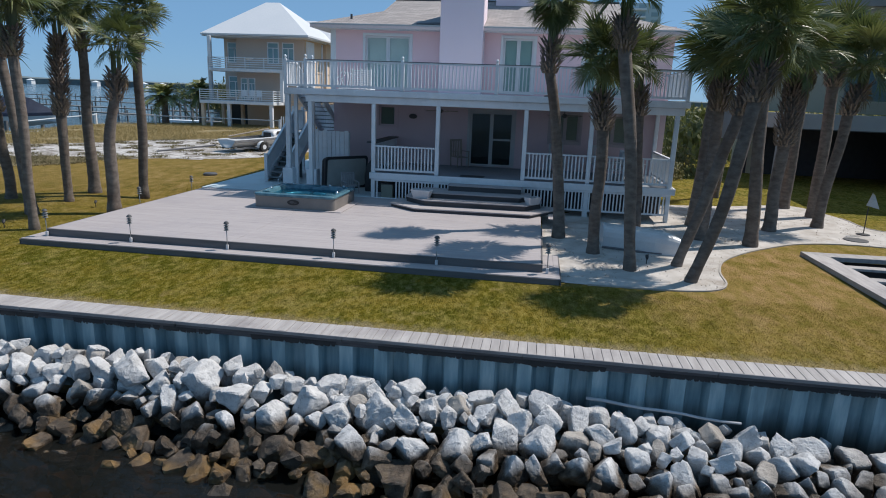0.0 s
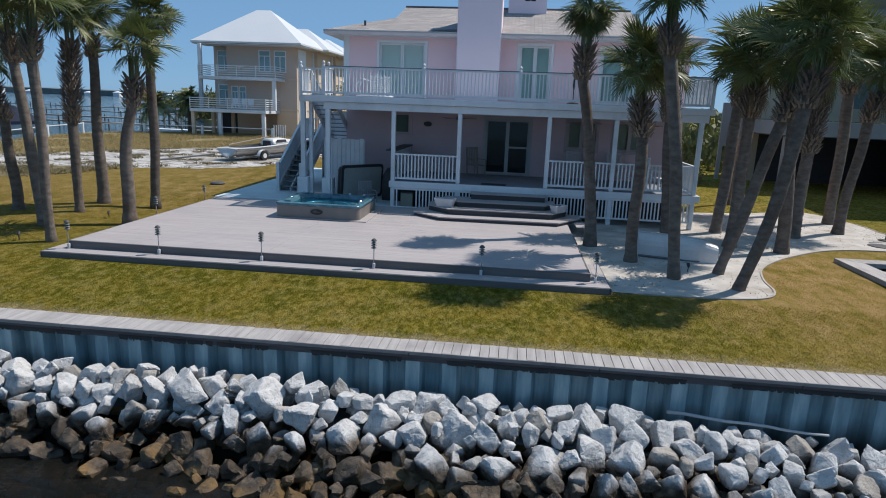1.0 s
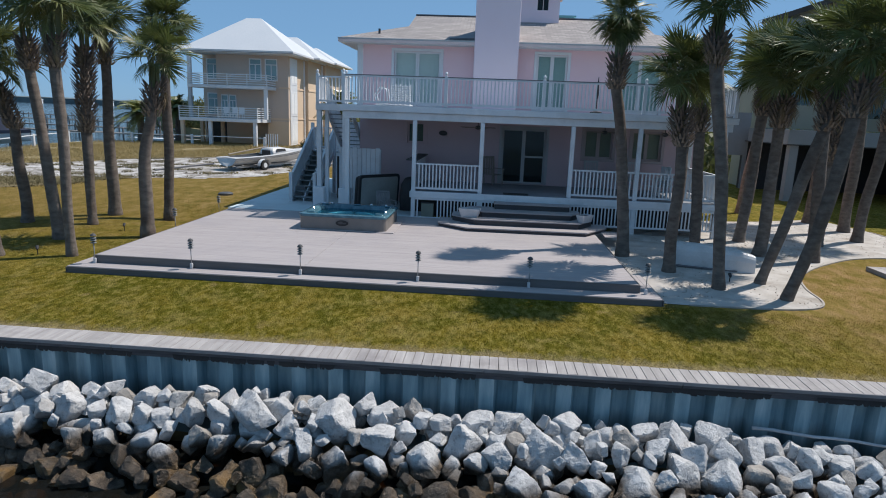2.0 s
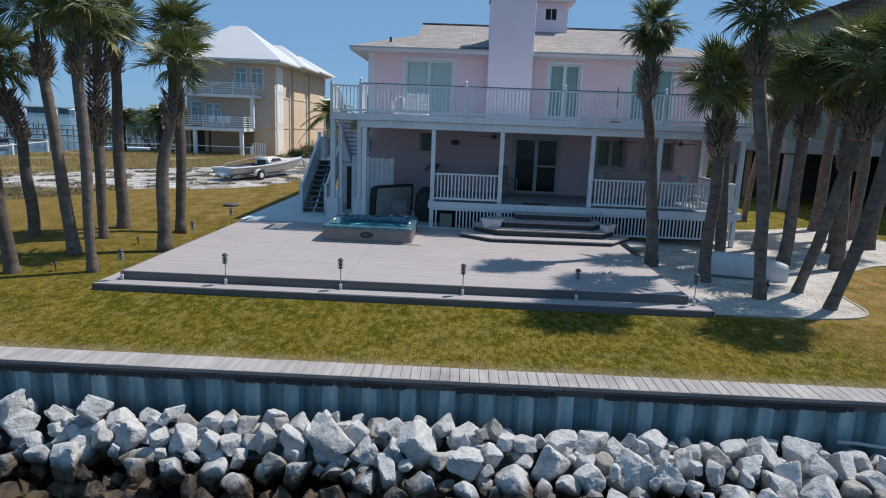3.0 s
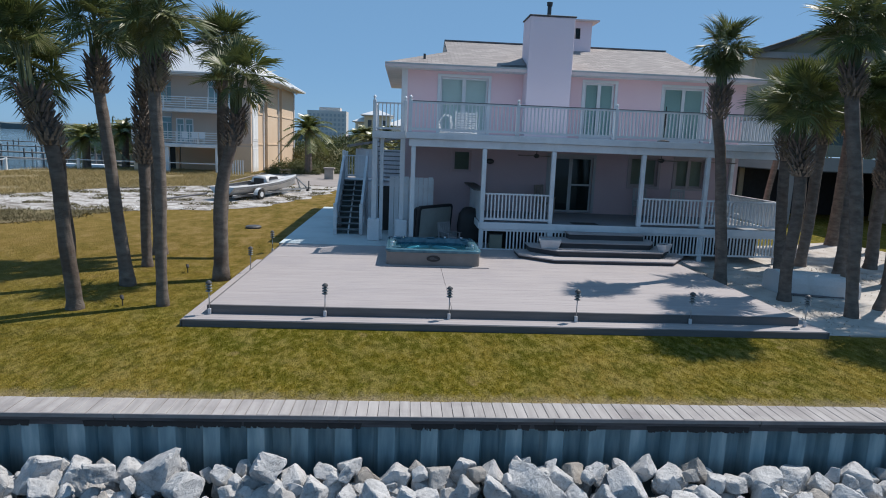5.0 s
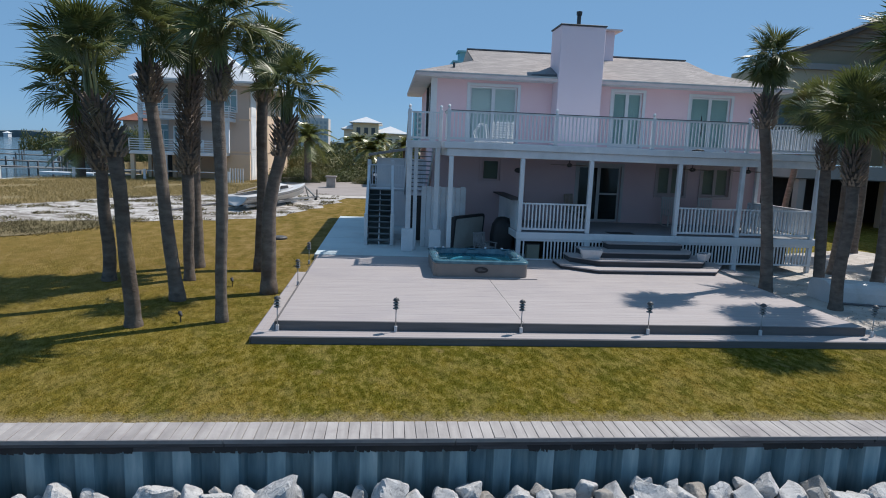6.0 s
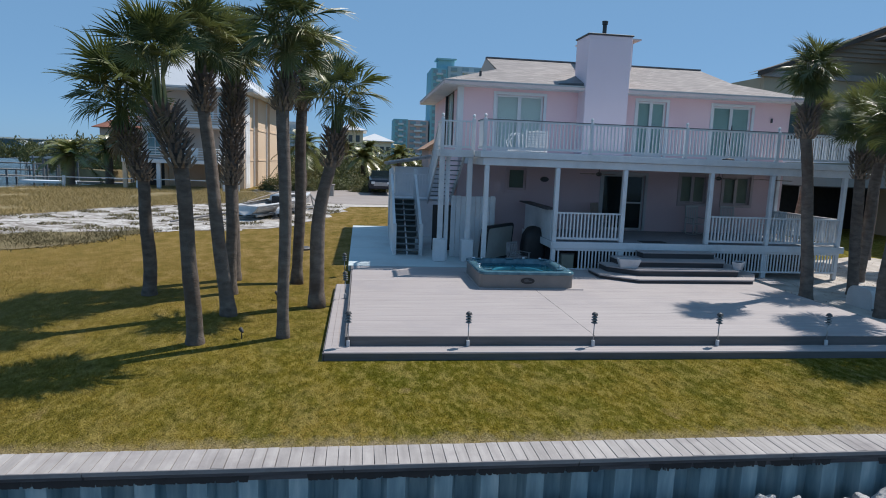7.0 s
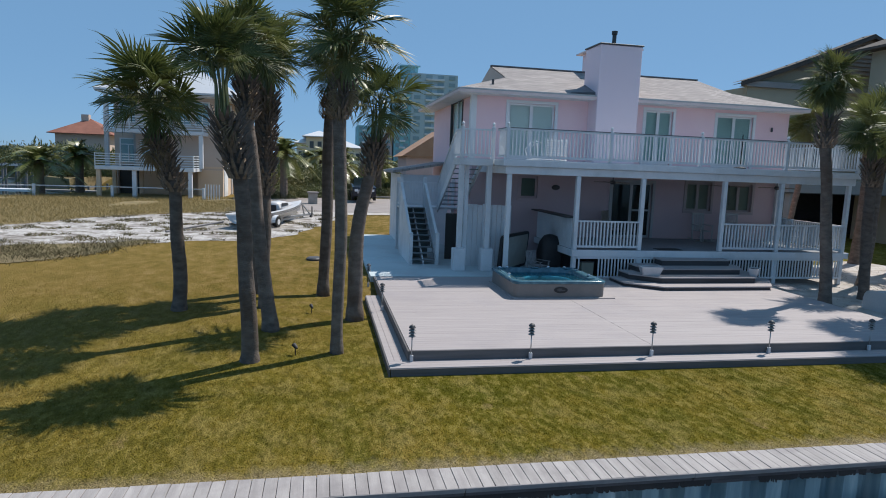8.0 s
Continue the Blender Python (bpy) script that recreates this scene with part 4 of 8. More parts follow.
# ---- the deck ----
DK, ST = 0.25, 0.065          # deck top, lower step top
deck = thing("deck", (-6, 17, 0), "low platform deck of weathered pale grey boards with lower step", "deck")
rng = random.Random(21)
y = 13.75
lens = {}
for x0, x1 in ((-12.06, -7.15), (-7.14, 0.27)):
    lens[x0] = [Shape().cbox(x0, -0.0696, -0.03, x1 + d, 0.0696, 0, 0.002).mesh("deck_board", M["deck"]) for d in (0, 0.006)]
while y < 21.35:
    for x0 in lens:
        piece("deck_board", lens[x0][rng.randrange(2)], deck, T(0, y + 0.07, DK + rng.uniform(-0.001, 0.0008)))
    y += 0.141
part("front_riser", Shape().cbox(-12.07, 13.71, 0.0, 0.28, 13.745, DK - 0.004, 0.005), M["deck_riser"], deck)
part("side_riser", Shape().cbox(-12.105, 13.71, -0.1, -12.07, 21.4, DK - 0.004, 0.005), M["deck_riser"], deck)
part("side_riser", Shape().cbox(0.28, 13.71, -0.1, 0.315, 18.0, DK - 0.004, 0.005), M["deck_riser"], deck)
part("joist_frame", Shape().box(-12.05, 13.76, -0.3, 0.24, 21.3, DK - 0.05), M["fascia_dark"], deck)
for i in range(3):
    yy = 13.30 + i * 0.137
    part("step_tread", Shape().cbox(-12.47, yy, ST - 0.03, 0.7, yy + 0.1345, ST, 0.004), M["deck"], deck)
for i in range(3):
    xx = -12.47 + i * 0.123
    part("step_tread", Shape().cbox(xx, 13.715, ST - 0.03, xx + 0.1205, 19.5, ST - 0.001, 0.004), M["deck"], deck)
for i in range(3):
    xx = 0.32 + i * 0.128
    part("step_tread", Shape().cbox(xx, 13.715, ST - 0.03, xx + 0.1255, 15.4, ST - 0.001, 0.004), M["deck"], deck)
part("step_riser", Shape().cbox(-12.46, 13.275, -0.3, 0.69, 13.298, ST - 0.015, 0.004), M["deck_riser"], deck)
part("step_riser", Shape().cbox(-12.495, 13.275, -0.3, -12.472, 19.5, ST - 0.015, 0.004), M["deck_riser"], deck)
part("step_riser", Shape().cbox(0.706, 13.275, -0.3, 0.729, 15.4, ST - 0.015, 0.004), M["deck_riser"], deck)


def path_light(x, y, z, tilt=0.0):
    t = thing("path_light", (x, y, z), "black tiered solar path light on a pale stake", "path light", "path lights round the deck")
    t.rotation_euler = (0, radians(tilt), 0)
    t.scale = (0.88, 0.88, 0.92)
    part("base_block", Shape().cbox(x - 0.035, y - 0.03, z, x + 0.035, y + 0.03, z + 0.13, 0.008), M["pot"], t, "weathered white mounting block")
    part("stake", Shape().tube([(x, y, z + 0.1), (x, y, z + 0.5)], 0.012, 8), M["galv"], t, smooth=True)
    part("lens", Shape().lathe([(0.03, 0.5), (0.035, 0.66)], 12, (x, y, z)), M["glass_dark"], t, smooth=True)
    for i in range(3):
        part("tier", Shape().lathe([(0.035, 0.51 + i * 0.06), (0.075, 0.515 + i * 0.06), (0.07, 0.53 + i * 0.06), (0.03, 0.55 + i * 0.06)], 14, (x, y, z)), M["tier"], t, "dull grey louvre ring", smooth=False)
    part("cap", Shape().lathe([(0.07, 0.69), (0.075, 0.7), (0.05, 0.74), (0.01, 0.76)], 14, (x, y, z)), M["charcoal"], t)
    return t


for x in (-12.04, -9.74, -7.21, -4.55, -2.1, 0.42):
    path_light(x, 13.66, ST)
path_light(-12.2, 17.7, ST)
path_light(-12.3, 20.9, gz(-12.3, 20.9))
rng = random.Random(5)

def spot_light(x, y, a):
    z = gz(x, y)
    t = thing("spot_light", (x, y, z), "small black garden spot light on a spike in the grass", "spot light", "garden spot lights")
    part("spike", Shape().tube([(x, y, z - 0.05), (x, y, z + 0.12)], 0.012, 6), M["black"], t)
    d = Vector((math.cos(a), math.sin(a), 0.5)).normalized()
    c = Vector((x, y, z + 0.17))
    part("head", Shape().tube([c - d * 0.06, c - d * 0.02, c + d * 0.06], [0.02, 0.036, 0.042], 10), M["black"], t)


spot_light(-14.16, 14.61, 2.2)
spot_light(-13.9, 17.9, 2.0)
spot_light(3.2, 17.6, 0.5)
spot_light(2.9, 15.6, 1.5)

# ---- patio ----
single("patio", Shape().cbox(-12.2, 21.42, -0.1, -5.2, 25.2, DK + 0.01, 0.01).cbox(-12.2, 25.21, -0.1, -8.3, 33.5, DK + 0.012, 0.01), M["patio"], "pale blue-white painted concrete patio and side path", "patio", kind="structure")

# ---- hot tub ----


def rounded(x0, y0, x1, y1, r, seg=6):
    pts = []
    for cx, cy, a0 in ((x1 - r, y1 - r, 0), (x0 + r, y1 - r, 90), (x0 + r, y0 + r, 180), (x1 - r, y0 + r, 270)):
        for k in range(seg + 1):
            a = radians(a0 + 90 * k / seg)
            pts.append((cx + r * math.cos(a), cy + r * math.sin(a)))
    return pts


def loops(s, rings):
    """Skin of loops of equal length, one after the other."""
    n = len(rings[0][0])
    base = len(s.v)
    for poly, z in rings:
        s.v += [(x, y, z) for x, y in poly]
    for i in range(len(rings) - 1):
        for k in range(n):
            q = (k + 1) % n
            s.f.append((base + i * n + k, base + i * n + q, base + (i + 1) * n + q, base + (i + 1) * n + k))
    return base, n


tub = thing("hot_tub", (-7.4, 19.3, DK), "square hot tub with a taupe cabinet and teal water, uncovered", "hot tub")
X0, Y0, X1, Y1, ZT = -8.68, 18.16, -6.02, 20.55, 0.72
s = Shape()
loops(s, [(rounded(X0 + 0.05, Y0 + 0.05, X1 - 0.05, Y1 - 0.05, 0.16), DK), (rounded(X0 + 0.03, Y0 + 0.03, X1 - 0.03, Y1 - 0.03, 0.17), DK + 0.03), (rounded(X0 + 0.03, Y0 + 0.03, X1 - 0.03, Y1 - 0.03, 0.17), ZT - 0.09)])
part("cabinet", s, M["tub_skirt"], tub, "taupe panelled cabinet")
s = Shape()
b, n = loops(s, [(rounded(X0 + 0.02, Y0 + 0.02, X1 - 0.02, Y1 - 0.02, 0.18), ZT - 0.09), (rounded(X0, Y0, X1, Y1, 0.2), ZT - 0.075), (rounded(X0, Y0, X1, Y1, 0.2), ZT - 0.02), (rounded(X0 + 0.03, Y0 + 0.03, X1 - 0.03, Y1 - 0.03, 0.2), ZT),
                 (rounded(X0 + 0.2, Y0 + 0.2, X1 - 0.2, Y1 - 0.2, 0.3), ZT), (rounded(X0 + 0.26, Y0 + 0.26, X1 - 0.26, Y1 - 0.26, 0.34), ZT - 0.05), (rounded(X0 + 0.32, Y0 + 0.32, X1 - 0.32, Y1 - 0.32, 0.4), ZT - 0.38),
                 (rounded(X0 + 0.7, Y0 + 0.7, X1 - 0.7, Y1 - 0.7, 0.4), ZT - 0.42), (rounded(X0 + 0.78, Y0 + 0.78, X1 - 0.78, Y1 - 0.78, 0.4), ZT - 0.52)])
s.f.append(tuple(range(b + 8 * n, b + 9 * n)))
shell = part("shell", s, M["tub_shell"], tub, "blue-green marbled acrylic shell with moulded seats", smooth=True)
s = Shape()
poly = rounded(X0 + 0.27, Y0 + 0.27, X1 - 0.27, Y1 - 0.27, 0.35)
s.add([(x, y, ZT - 0.13) for x, y in poly], [tuple(range(len(poly)))])
part("water", s, M["tub_water"], tub, "clear teal water")
for cx, cy in ((X0 + 0.28, Y1 - 0.28), (X0 + 0.3, Y0 + 0.4), (X1 - 0.3, Y1 - 0.3), (X1 - 0.3, Y0 + 0.45), (-7.35, Y1 - 0.2)):
    part("headrest", Shape().cbox(cx - 0.12, cy - 0.05, ZT - 0.02, cx + 0.12, cy + 0.05, ZT + 0.025, 0.018), M["tub_shell"], shell, "grey cushioned headrest")
for cx, cy in ((-8.45, 20.3), (-8.2, 20.38), (-6.9, 20.4), (-6.4, 20.35), (-8.5, 19.2), (-6.2, 19.0)):
    part("jet_knob", Shape().lathe([(0.05, 0), (0.05, 0.03), (0.03, 0.05)], 12, (cx, cy, ZT - 0.002)), M["chrome"], shell)
ring = [(2 * math.pi * k / 40) for k in range(41)]
part("seat_ring", Shape().tube([(-7.35 + 0.72 * math.cos(a), 19.25 + 0.62 * math.sin(a), ZT - 0.2) for a in ring], 0.055, 8), M["tub_seat"], shell, "pale moulded ring seat under the water", smooth=True)


def oval(s, cx, cz, rx, rz, y0, y1, n=24):
    """An upright oval plate between two depths."""
    b = len(s.v)
    for y in (y0, y1):
        s.v += [(cx + rx * math.cos(2 * math.pi * k / n), y, cz + rz * math.sin(2 * math.pi * k / n)) for k in range(n)]
    s.f += [tuple(range(b, b + n)), tuple(range(b + n, b + 2 * n))[::-1]]
    s.f += [(b + k, b + n + k, b + n + (k + 1) % n, b + (k + 1) % n) for k in range(n)]
    return s


badge = part("badge", oval(Shape(), -7.35, 0.475, 0.19, 0.085, Y0 + 0.005, Y0 + 0.035), M["black"], tub, "black oval badge plate")
part("emblem", oval(oval(Shape(), -7.39, 0.485, 0.07, 0.04, Y0, Y0 + 0.006), -7.28, 0.465, 0.05, 0.016, Y0 - 0.001, Y0 + 0.0055), M["charcoal"], badge, "dark raised emblem")
part("foot_pad", Shape().cbox(X0 - 0.02, Y0 - 0.07, DK + 0.002, X1 + 0.22, Y1, DK + 0.025, 0.006), M["deck"], tub)

# ---- porch steps ----
steps = thing("porch_steps", (-1.9, 19.5, DK), "wide grey-boarded steps with chamfered corners up to the porch", "steps")
tiers = [([(-3.72, 19.12), (-0.05, 19.2), (0.72, 20.3), (0.72, 20.9), (-4.66, 20.9), (-4.66, 19.86)], DK, 0.37), ([(-3.5, 19.66), (-0.22, 19.72), (0.28, 20.52), (0.28, 21.1), (-4.25, 21.1), (-4.25, 20.35)], 0.371, 0.555),
         ([(-3.3, 20.16), (-0.42, 20.2), (-0.1, 20.75), (-0.1, 21.28), (-3.8, 21.28), (-3.8, 20.75)], 0.556, 0.74), ([(-2.9, 20.76), (-0.4, 20.8), (-0.4, 21.3), (-2.9, 21.3)], 0.741, 0.935)]
for poly, z0, z1 in tiers:
    cx, cy = sum(p[0] for p in poly) / len(poly), sum(p[1] for p in poly) / len(poly)
    inset = [(x + (0.03 if x < cx else -0.03), y + (0.03 if y < cy else -0.03)) for x, y in poly]
    part("tread", Shape().prism(poly, z1 - 0.035, z1), M["deck"], steps, "pale weathered tread")
    part("riser", Shape().prism(inset, z0, z1 - 0.036), M["step_riser"], steps, "riser with shade in its dark colour")
part("side_step", Shape().cbox(0.5, 19.25, DK, 1.05, 20.2, 0.27, 0.01), M["deck"], steps)
single("door_mat", Shape().cbox(-2.6, 21.45, 1.153, -1.75, 21.9, 1.168, 0.004), M["black"], "black rubber mat at the top of the steps", "mat")


def planter(x, y, z, rz):
    t = thing("planter", (x, y, z), "white weathered rectangular planter box on the steps", "planter", "planters on the steps")
    s = Shape()
    outer0, outer1 = rounded(x - 0.26, y - 0.13, x + 0.26, y + 0.13, 0.04, 3), rounded(x - 0.34, y - 0.19, x + 0.34, y + 0.19, 0.04, 3)
    inner = rounded(x - 0.31, y - 0.16, x + 0.31, y + 0.16, 0.04, 3)
    b, n = loops(s, [(outer0, z), (outer1, z + 0.24), (outer1, z + 0.27), (inner, z + 0.27), (inner, z + 0.22)])
    s.f.append(tuple(range(b, b + n))[::-1])
    part("box", s, M["pot"], t)
    part("soil", Shape().prism(rounded(x - 0.3, y - 0.15, x + 0.3, y + 0.15, 0.04, 3), z + 0.2, z + 0.22), M["fascia_dark"], t, "dark potting soil")
    t.rotation_euler = (0, 0, radians(rz))
    return t


planter(-3.66, 20.1, 0.557, -10)
planter(-0.02, 20.1, 0.557, 45).scale = (0.8, 0.8, 0.85)

# ---- the house ----
house = thing("house", (-2, 27, 0), "two-storey pink stucco beach house with white porch and balcony", "house")
WF, WT = 25.07, 0.2           # front wall plane, thickness
PF = 1.15                     # porch floor
BF = 3.95                     # balcony floor


def wall_x(x0, x1, z0, z1, y, holes, thick=WT):
    """A wall along x with openings (x0, x1, z0, z1) through it."""
    s = Shape()
    xs = sorted({x0, x1, *[h[0] for h in holes], *[h[1] for h in holes]})
    zs = sorted({z0, z1, *[h[2] for h in holes], *[h[3] for h in holes]})
    nz = len(zs)
    for yy in (y, y + thick):
        s.v += [(a, yy, c) for a in xs for c in zs]
    back = len(xs) * nz
    solid = {(i, k) for i in range(len(xs) - 1) for k in range(nz - 1)
             if not any(h[0] <= (xs[i] + xs[i + 1]) / 2 <= h[1] and h[2] <= (zs[k] + zs[k + 1]) / 2 <= h[3] for h in holes)}
    for i, k in solid:
        a, b, c, d = i * nz + k, (i + 1) * nz + k, (i + 1) * nz + k + 1, i * nz + k + 1
        s.f += [(a, b, c, d), (back + d, back + c, back + b, back + a)]
        for q, p0, p1 in (((i - 1, k), d, a), ((i + 1, k), b, c), ((i, k - 1), a, b), ((i, k + 1), c, d)):
            if q not in solid:
                s.f.append((p1, p0, back + p0, back + p1))
    return s


up_holes = [(-6.98, -5.2, 4.02, 6.05), (-1.53, -0.38, 4.02, 6.07), (1.54, 3.13, 4.02, 6.03)]
low_holes = [(-2.68, -0.99, 1.18, 3.29), (0.48, 1.56, 2.28, 3.38), (2.28, 3.4, 2.27, 3.37), (-6.4, -5.72, 2.6, 3.4)]
part("upper_front_wall", wall_x(-8.3, 4.75, 3.75, 6.62, WF, up_holes), M["pink"], house, "pale pink stucco upper wall")
part("lower_front_wall", wall_x(-8.3, 4.75, 0.0, 3.74, WF, low_holes), M["pink_shaded"], house, "pink stucco porch wall with the shade in its colour")
part("left_wall", Shape().box(-8.3, WF + WT + 0.002, 0, -8.1, 26.9, 6.62).box(-8.3, 29.0, 0, -8.1, 33.0, 6.62).box(-8.3, 26.9, 0, -8.1, 29.0, 4.2).box(-8.3, 26.9, 6.32, -8.1, 29.0, 6.62), M["pink"], house)
sw = part("side_door", Shape().cbox(-8.34, 26.82, 4.12, -8.24, 26.92, 6.36, 0.006).cbox(-8.34, 28.98, 4.12, -8.24, 29.08, 6.36, 0.006).cbox(-8.34, 26.92, 6.26, -8.24, 28.98, 6.36, 0.006), M["charcoal"], house, "dark-framed glass door at the stair head")
part("sash", Shape().cbox(-8.28, 27.9, 4.2, -8.22, 27.97, 6.26, 0.005), M["white_trim"], sw)
part("pane", Shape().box(-8.25, 26.92, 4.2, -8.24, 28.98, 6.26), M["glass"], sw).visible_shadow = False
part("blind", Shape().box(-8.2, 26.92, 4.2, -8.18, 28.98, 6.26), M["blind_pale"], sw, "pale drawn blind")
part("right_wall", Shape().box(4.55, WF + WT + 0.002, 0, 4.75, 33.0, 6.62), M["pink"], house)
part("back_wall", Shape().box(-8.3, 33.002, 0, 4.75, 33.2, 6.62), M["pink"], house)
part("inner_floor", Shape().box(-8.08, WF + WT + 0.004, 3.7, 4.53, 32.9, 3.9).box(-8.08, WF + WT + 0.004, 1.0, 4.53, 32.9, 1.16), M["wicker"], house)
# Room walls carry their darkness as colour
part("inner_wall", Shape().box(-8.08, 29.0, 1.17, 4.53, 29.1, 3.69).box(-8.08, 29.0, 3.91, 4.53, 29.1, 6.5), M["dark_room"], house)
part("corner_board", Shape().cbox(-8.42, WF - 0.02, 3.96, -8.2, WF + 0.2, 6.3, 0.01), M["white_trim"], house)


def glazed(kind, x0, x1, z0, z1, y, panels, trim, inner, label, dark=False, bars=0):
    """A window or glass door in its opening: frame, one pane and stiles for each panel, what hangs behind it."""
    w = 0.07
    s = Shape()
    o = 0.11
    s.cbox(x0 - o, y - 0.03, z1, x1 + o, y + 0.02, z1 + o, 0.006)
    s.cbox(x0 - o, y - 0.03, z0 - (o if z0 > PF + 0.2 and z0 > 4.2 or 1.5 < z0 < 3.5 else 0.02), x1 + o, y + 0.02, z0, 0.006)
    s.cbox(x0 - o, y - 0.03, z0, x0, y + 0.02, z1, 0.006).cbox(x1, y - 0.03, z0, x1 + o, y + 0.02, z1, 0.006)
    f = part(kind, s, trim, house, label)
    step_x = (x1 - x0) / panels
    for k in range(panels):
        a, b = x0 + k * step_x, x0 + (k + 1) * step_x
        yy = y + 0.06 + 0.03 * (k % 2)
        s = Shape().cbox(a, yy, z0, a + w, yy + 0.035, z1, 0.005).cbox(b - w, yy, z0, b, yy + 0.035, z1, 0.005)
        s.cbox(a + w, yy, z0, b - w, yy + 0.035, z0 + w, 0.005).cbox(a + w, yy, z1 - w, b - w, yy + 0.035, z1, 0.005)
        for q in range(bars):
            zz = z0 + (z1 - z0) * (q + 1) / (bars + 1)
            s.cbox(a + w, yy, zz - 0.025, b - w, yy + 0.03, zz + 0.025, 0.004)
        part("sash", s, trim, f)
        pn = part("pane", Shape().box(a + w, yy + 0.014, z0 + w, b - w, yy + 0.02, z1 - w), M["glass_dark"] if dark else M["glass"], f)
        pn.visible_shadow = False
    if inner:
        nsl = int((x1 - x0) / 0.1)
        wd = (x1 - x0 - 0.02) / nsl
        for k in range(nsl):
            a = x0 + 0.01 + k * wd
            s = Shape().add([(a, y + 0.14, z0 + 0.01), (a + wd + 0.01, y + 0.156, z0 + 0.01), (a + wd + 0.01, y + 0.156, z1 - 0.01), (a, y + 0.14, z1 - 0.01), (a, y + 0.143, z0 + 0.01), (a + wd + 0.01, y + 0.159, z0 + 0.01), (a + wd + 0.01, y + 0.159, z1 - 0.01), (a, y + 0.143, z1 - 0.01)],
                            [(0, 1, 2, 3), (7, 6, 5, 4), (0, 4, 5, 1), (1, 5, 6, 2), (2, 6, 7, 3), (3, 7, 4, 0)])
            part("blind_slat", s, inner, f)
    return f


glazed("sliding_door", -6.98, -5.2, 4.02, 6.05, WF, 2, M["white_trim"], M["blind_pale"], "white-framed sliding glass door with closed blinds")
glazed("french_door", -1.53, -0.38, 4.02, 6.07, WF, 2, M["white_trim"], M["blind"], "white double french doors with green-tinted glass")
glazed("sliding_door", 1.54, 3.13, 4.02, 6.03, WF, 2, M["white_trim"], M["blind"], "white-framed sliding glass door with closed blinds")
pd = glazed("sliding_door", -2.68, -0.99, 1.18, 3.29, WF, 2, M["weathered_white"], None, "dark sliding glass door onto the porch, half open", True)
# Panel behind the right pane holds its green-grey reflection as colour
part("insect_screen", Shape().box(-1.78, WF + 0.135, 1.25, -1.06, WF + 0.145, 3.22), M["green_grey_tone"], pd, "green-grey panel standing for the glass reflection")
part("push_bar", Shape().cbox(-1.78, WF + 0.045, 2.2, -1.06, WF + 0.058, 2.27, 0.004), M["weathered_white"], pd)
# Greige blinds also carry the porch glass's pale reflection
for x0, x1, z0, z1 in low_holes[1:3]:
    glazed("window", x0, x1, z0, z1, WF, 2, M["sash_grey"], M["blind_olive"], "porch window in two lights, greige blinds toned as glass reflection", False, 0)
glazed("window", *low_holes[3], WF, 1, M["pink_shaded"], M["green_grey_tone"], "small shuttered window with a dull green blind", False)

# roof
EL, ER, EF, EB, EZ = -9.0, 5.1, 24.4, 33.75, 6.42
RL, RR, RY, RZ = -6.68, 3.03, 29.07, 7.95
sl = (RZ - EZ) / (RY - EF)
hl, hr = RL - EL, ER - RR
zl, zr = EZ + sl * hl, EZ + sl * hr
s = Shape()
s.v = [(EL, EF, EZ), (ER, EF, EZ), (ER, EB, EZ), (EL, EB, EZ), (RL, EF + hl, zl), (RL, RY, RZ), (RR, RY, RZ), (RR, EF + hr, zr), (RR, EB - hr, zr), (RL, EB - hl, zl)]
s.f = [(0, 1, 7, 6, 5, 4), (1, 2, 8, 7), (2, 3, 9, 5, 6, 8), (3, 0, 4, 9)]
n = len(s.v)
s.v += [(x, y, z - 0.08) for x, y, z in s.v]
s.f += [tuple(n + i for i in f[::-1]) for f in s.f[:4]] + [(0, n, n + 1, 1), (1, n + 1, n + 2, 2), (2, n + 2, n + 3, 3), (3, n + 3, n, 0)]
roof = part("roof", s, M["shingle"], house, "grey-brown asphalt shingle hip roof")
for x in (RL, RR):
    s = Shape()
    d = 0.03 if x == RR else -0.03
    q = hl if x == RL else hr
    s.add([(x + d * 0.3, EF + q + 0.02, (zl if x == RL else zr) - 0.02), (x + d * 0.3, EB - q - 0.02, (zl if x == RL else zr) - 0.02), (x + d * 0.3, RY, RZ - 0.03)], [(0, 1, 2)])
    part("gablet", s, M["tan_grey"], roof, "small louvred gable end")
part("ridge_cap", Shape().beam((RL, RY, RZ + 0.015), (RR, RY, RZ + 0.015), 0.22, 0.05), M["dark_cap"], roof, "dark ridge vent")
s = Shape().cbox(EL - 0.03, EF - 0.03, EZ - 0.05, ER + 0.03, EF, EZ + 0.004, 0.004).cbox(EL - 0.03, EF, EZ - 0.05, EL, EB, EZ + 0.004, 0.004).cbox(ER, EF, EZ - 0.05, ER + 0.03, EB, EZ + 0.004, 0.004)
part("drip_edge", s, M["weathered_white"], roof, "pale metal roof edge")
s = Shape().cbox(EL - 0.02, EF - 0.025, EZ - 0.145, ER + 0.02, EF, EZ - 0.052, 0.005).cbox(EL - 0.025, EF, EZ - 0.145, EL, EB, EZ - 0.052, 0.005).cbox(ER, EF, EZ - 0.145, ER + 0.025, EB, EZ - 0.052, 0.005)
part("fascia", s, M["eave"], roof, "white fascia board")
part("soffit", Shape().box(EL, EF, EZ - 0.16, ER, WF - 0.003, EZ - 0.13).box(EL, WF - 0.001, EZ - 0.16, -8.305, EB, EZ - 0.13).box(4.755, WF - 0.001, EZ - 0.16, ER, EB, EZ - 0.13), M["white"], roof, "white soffit")
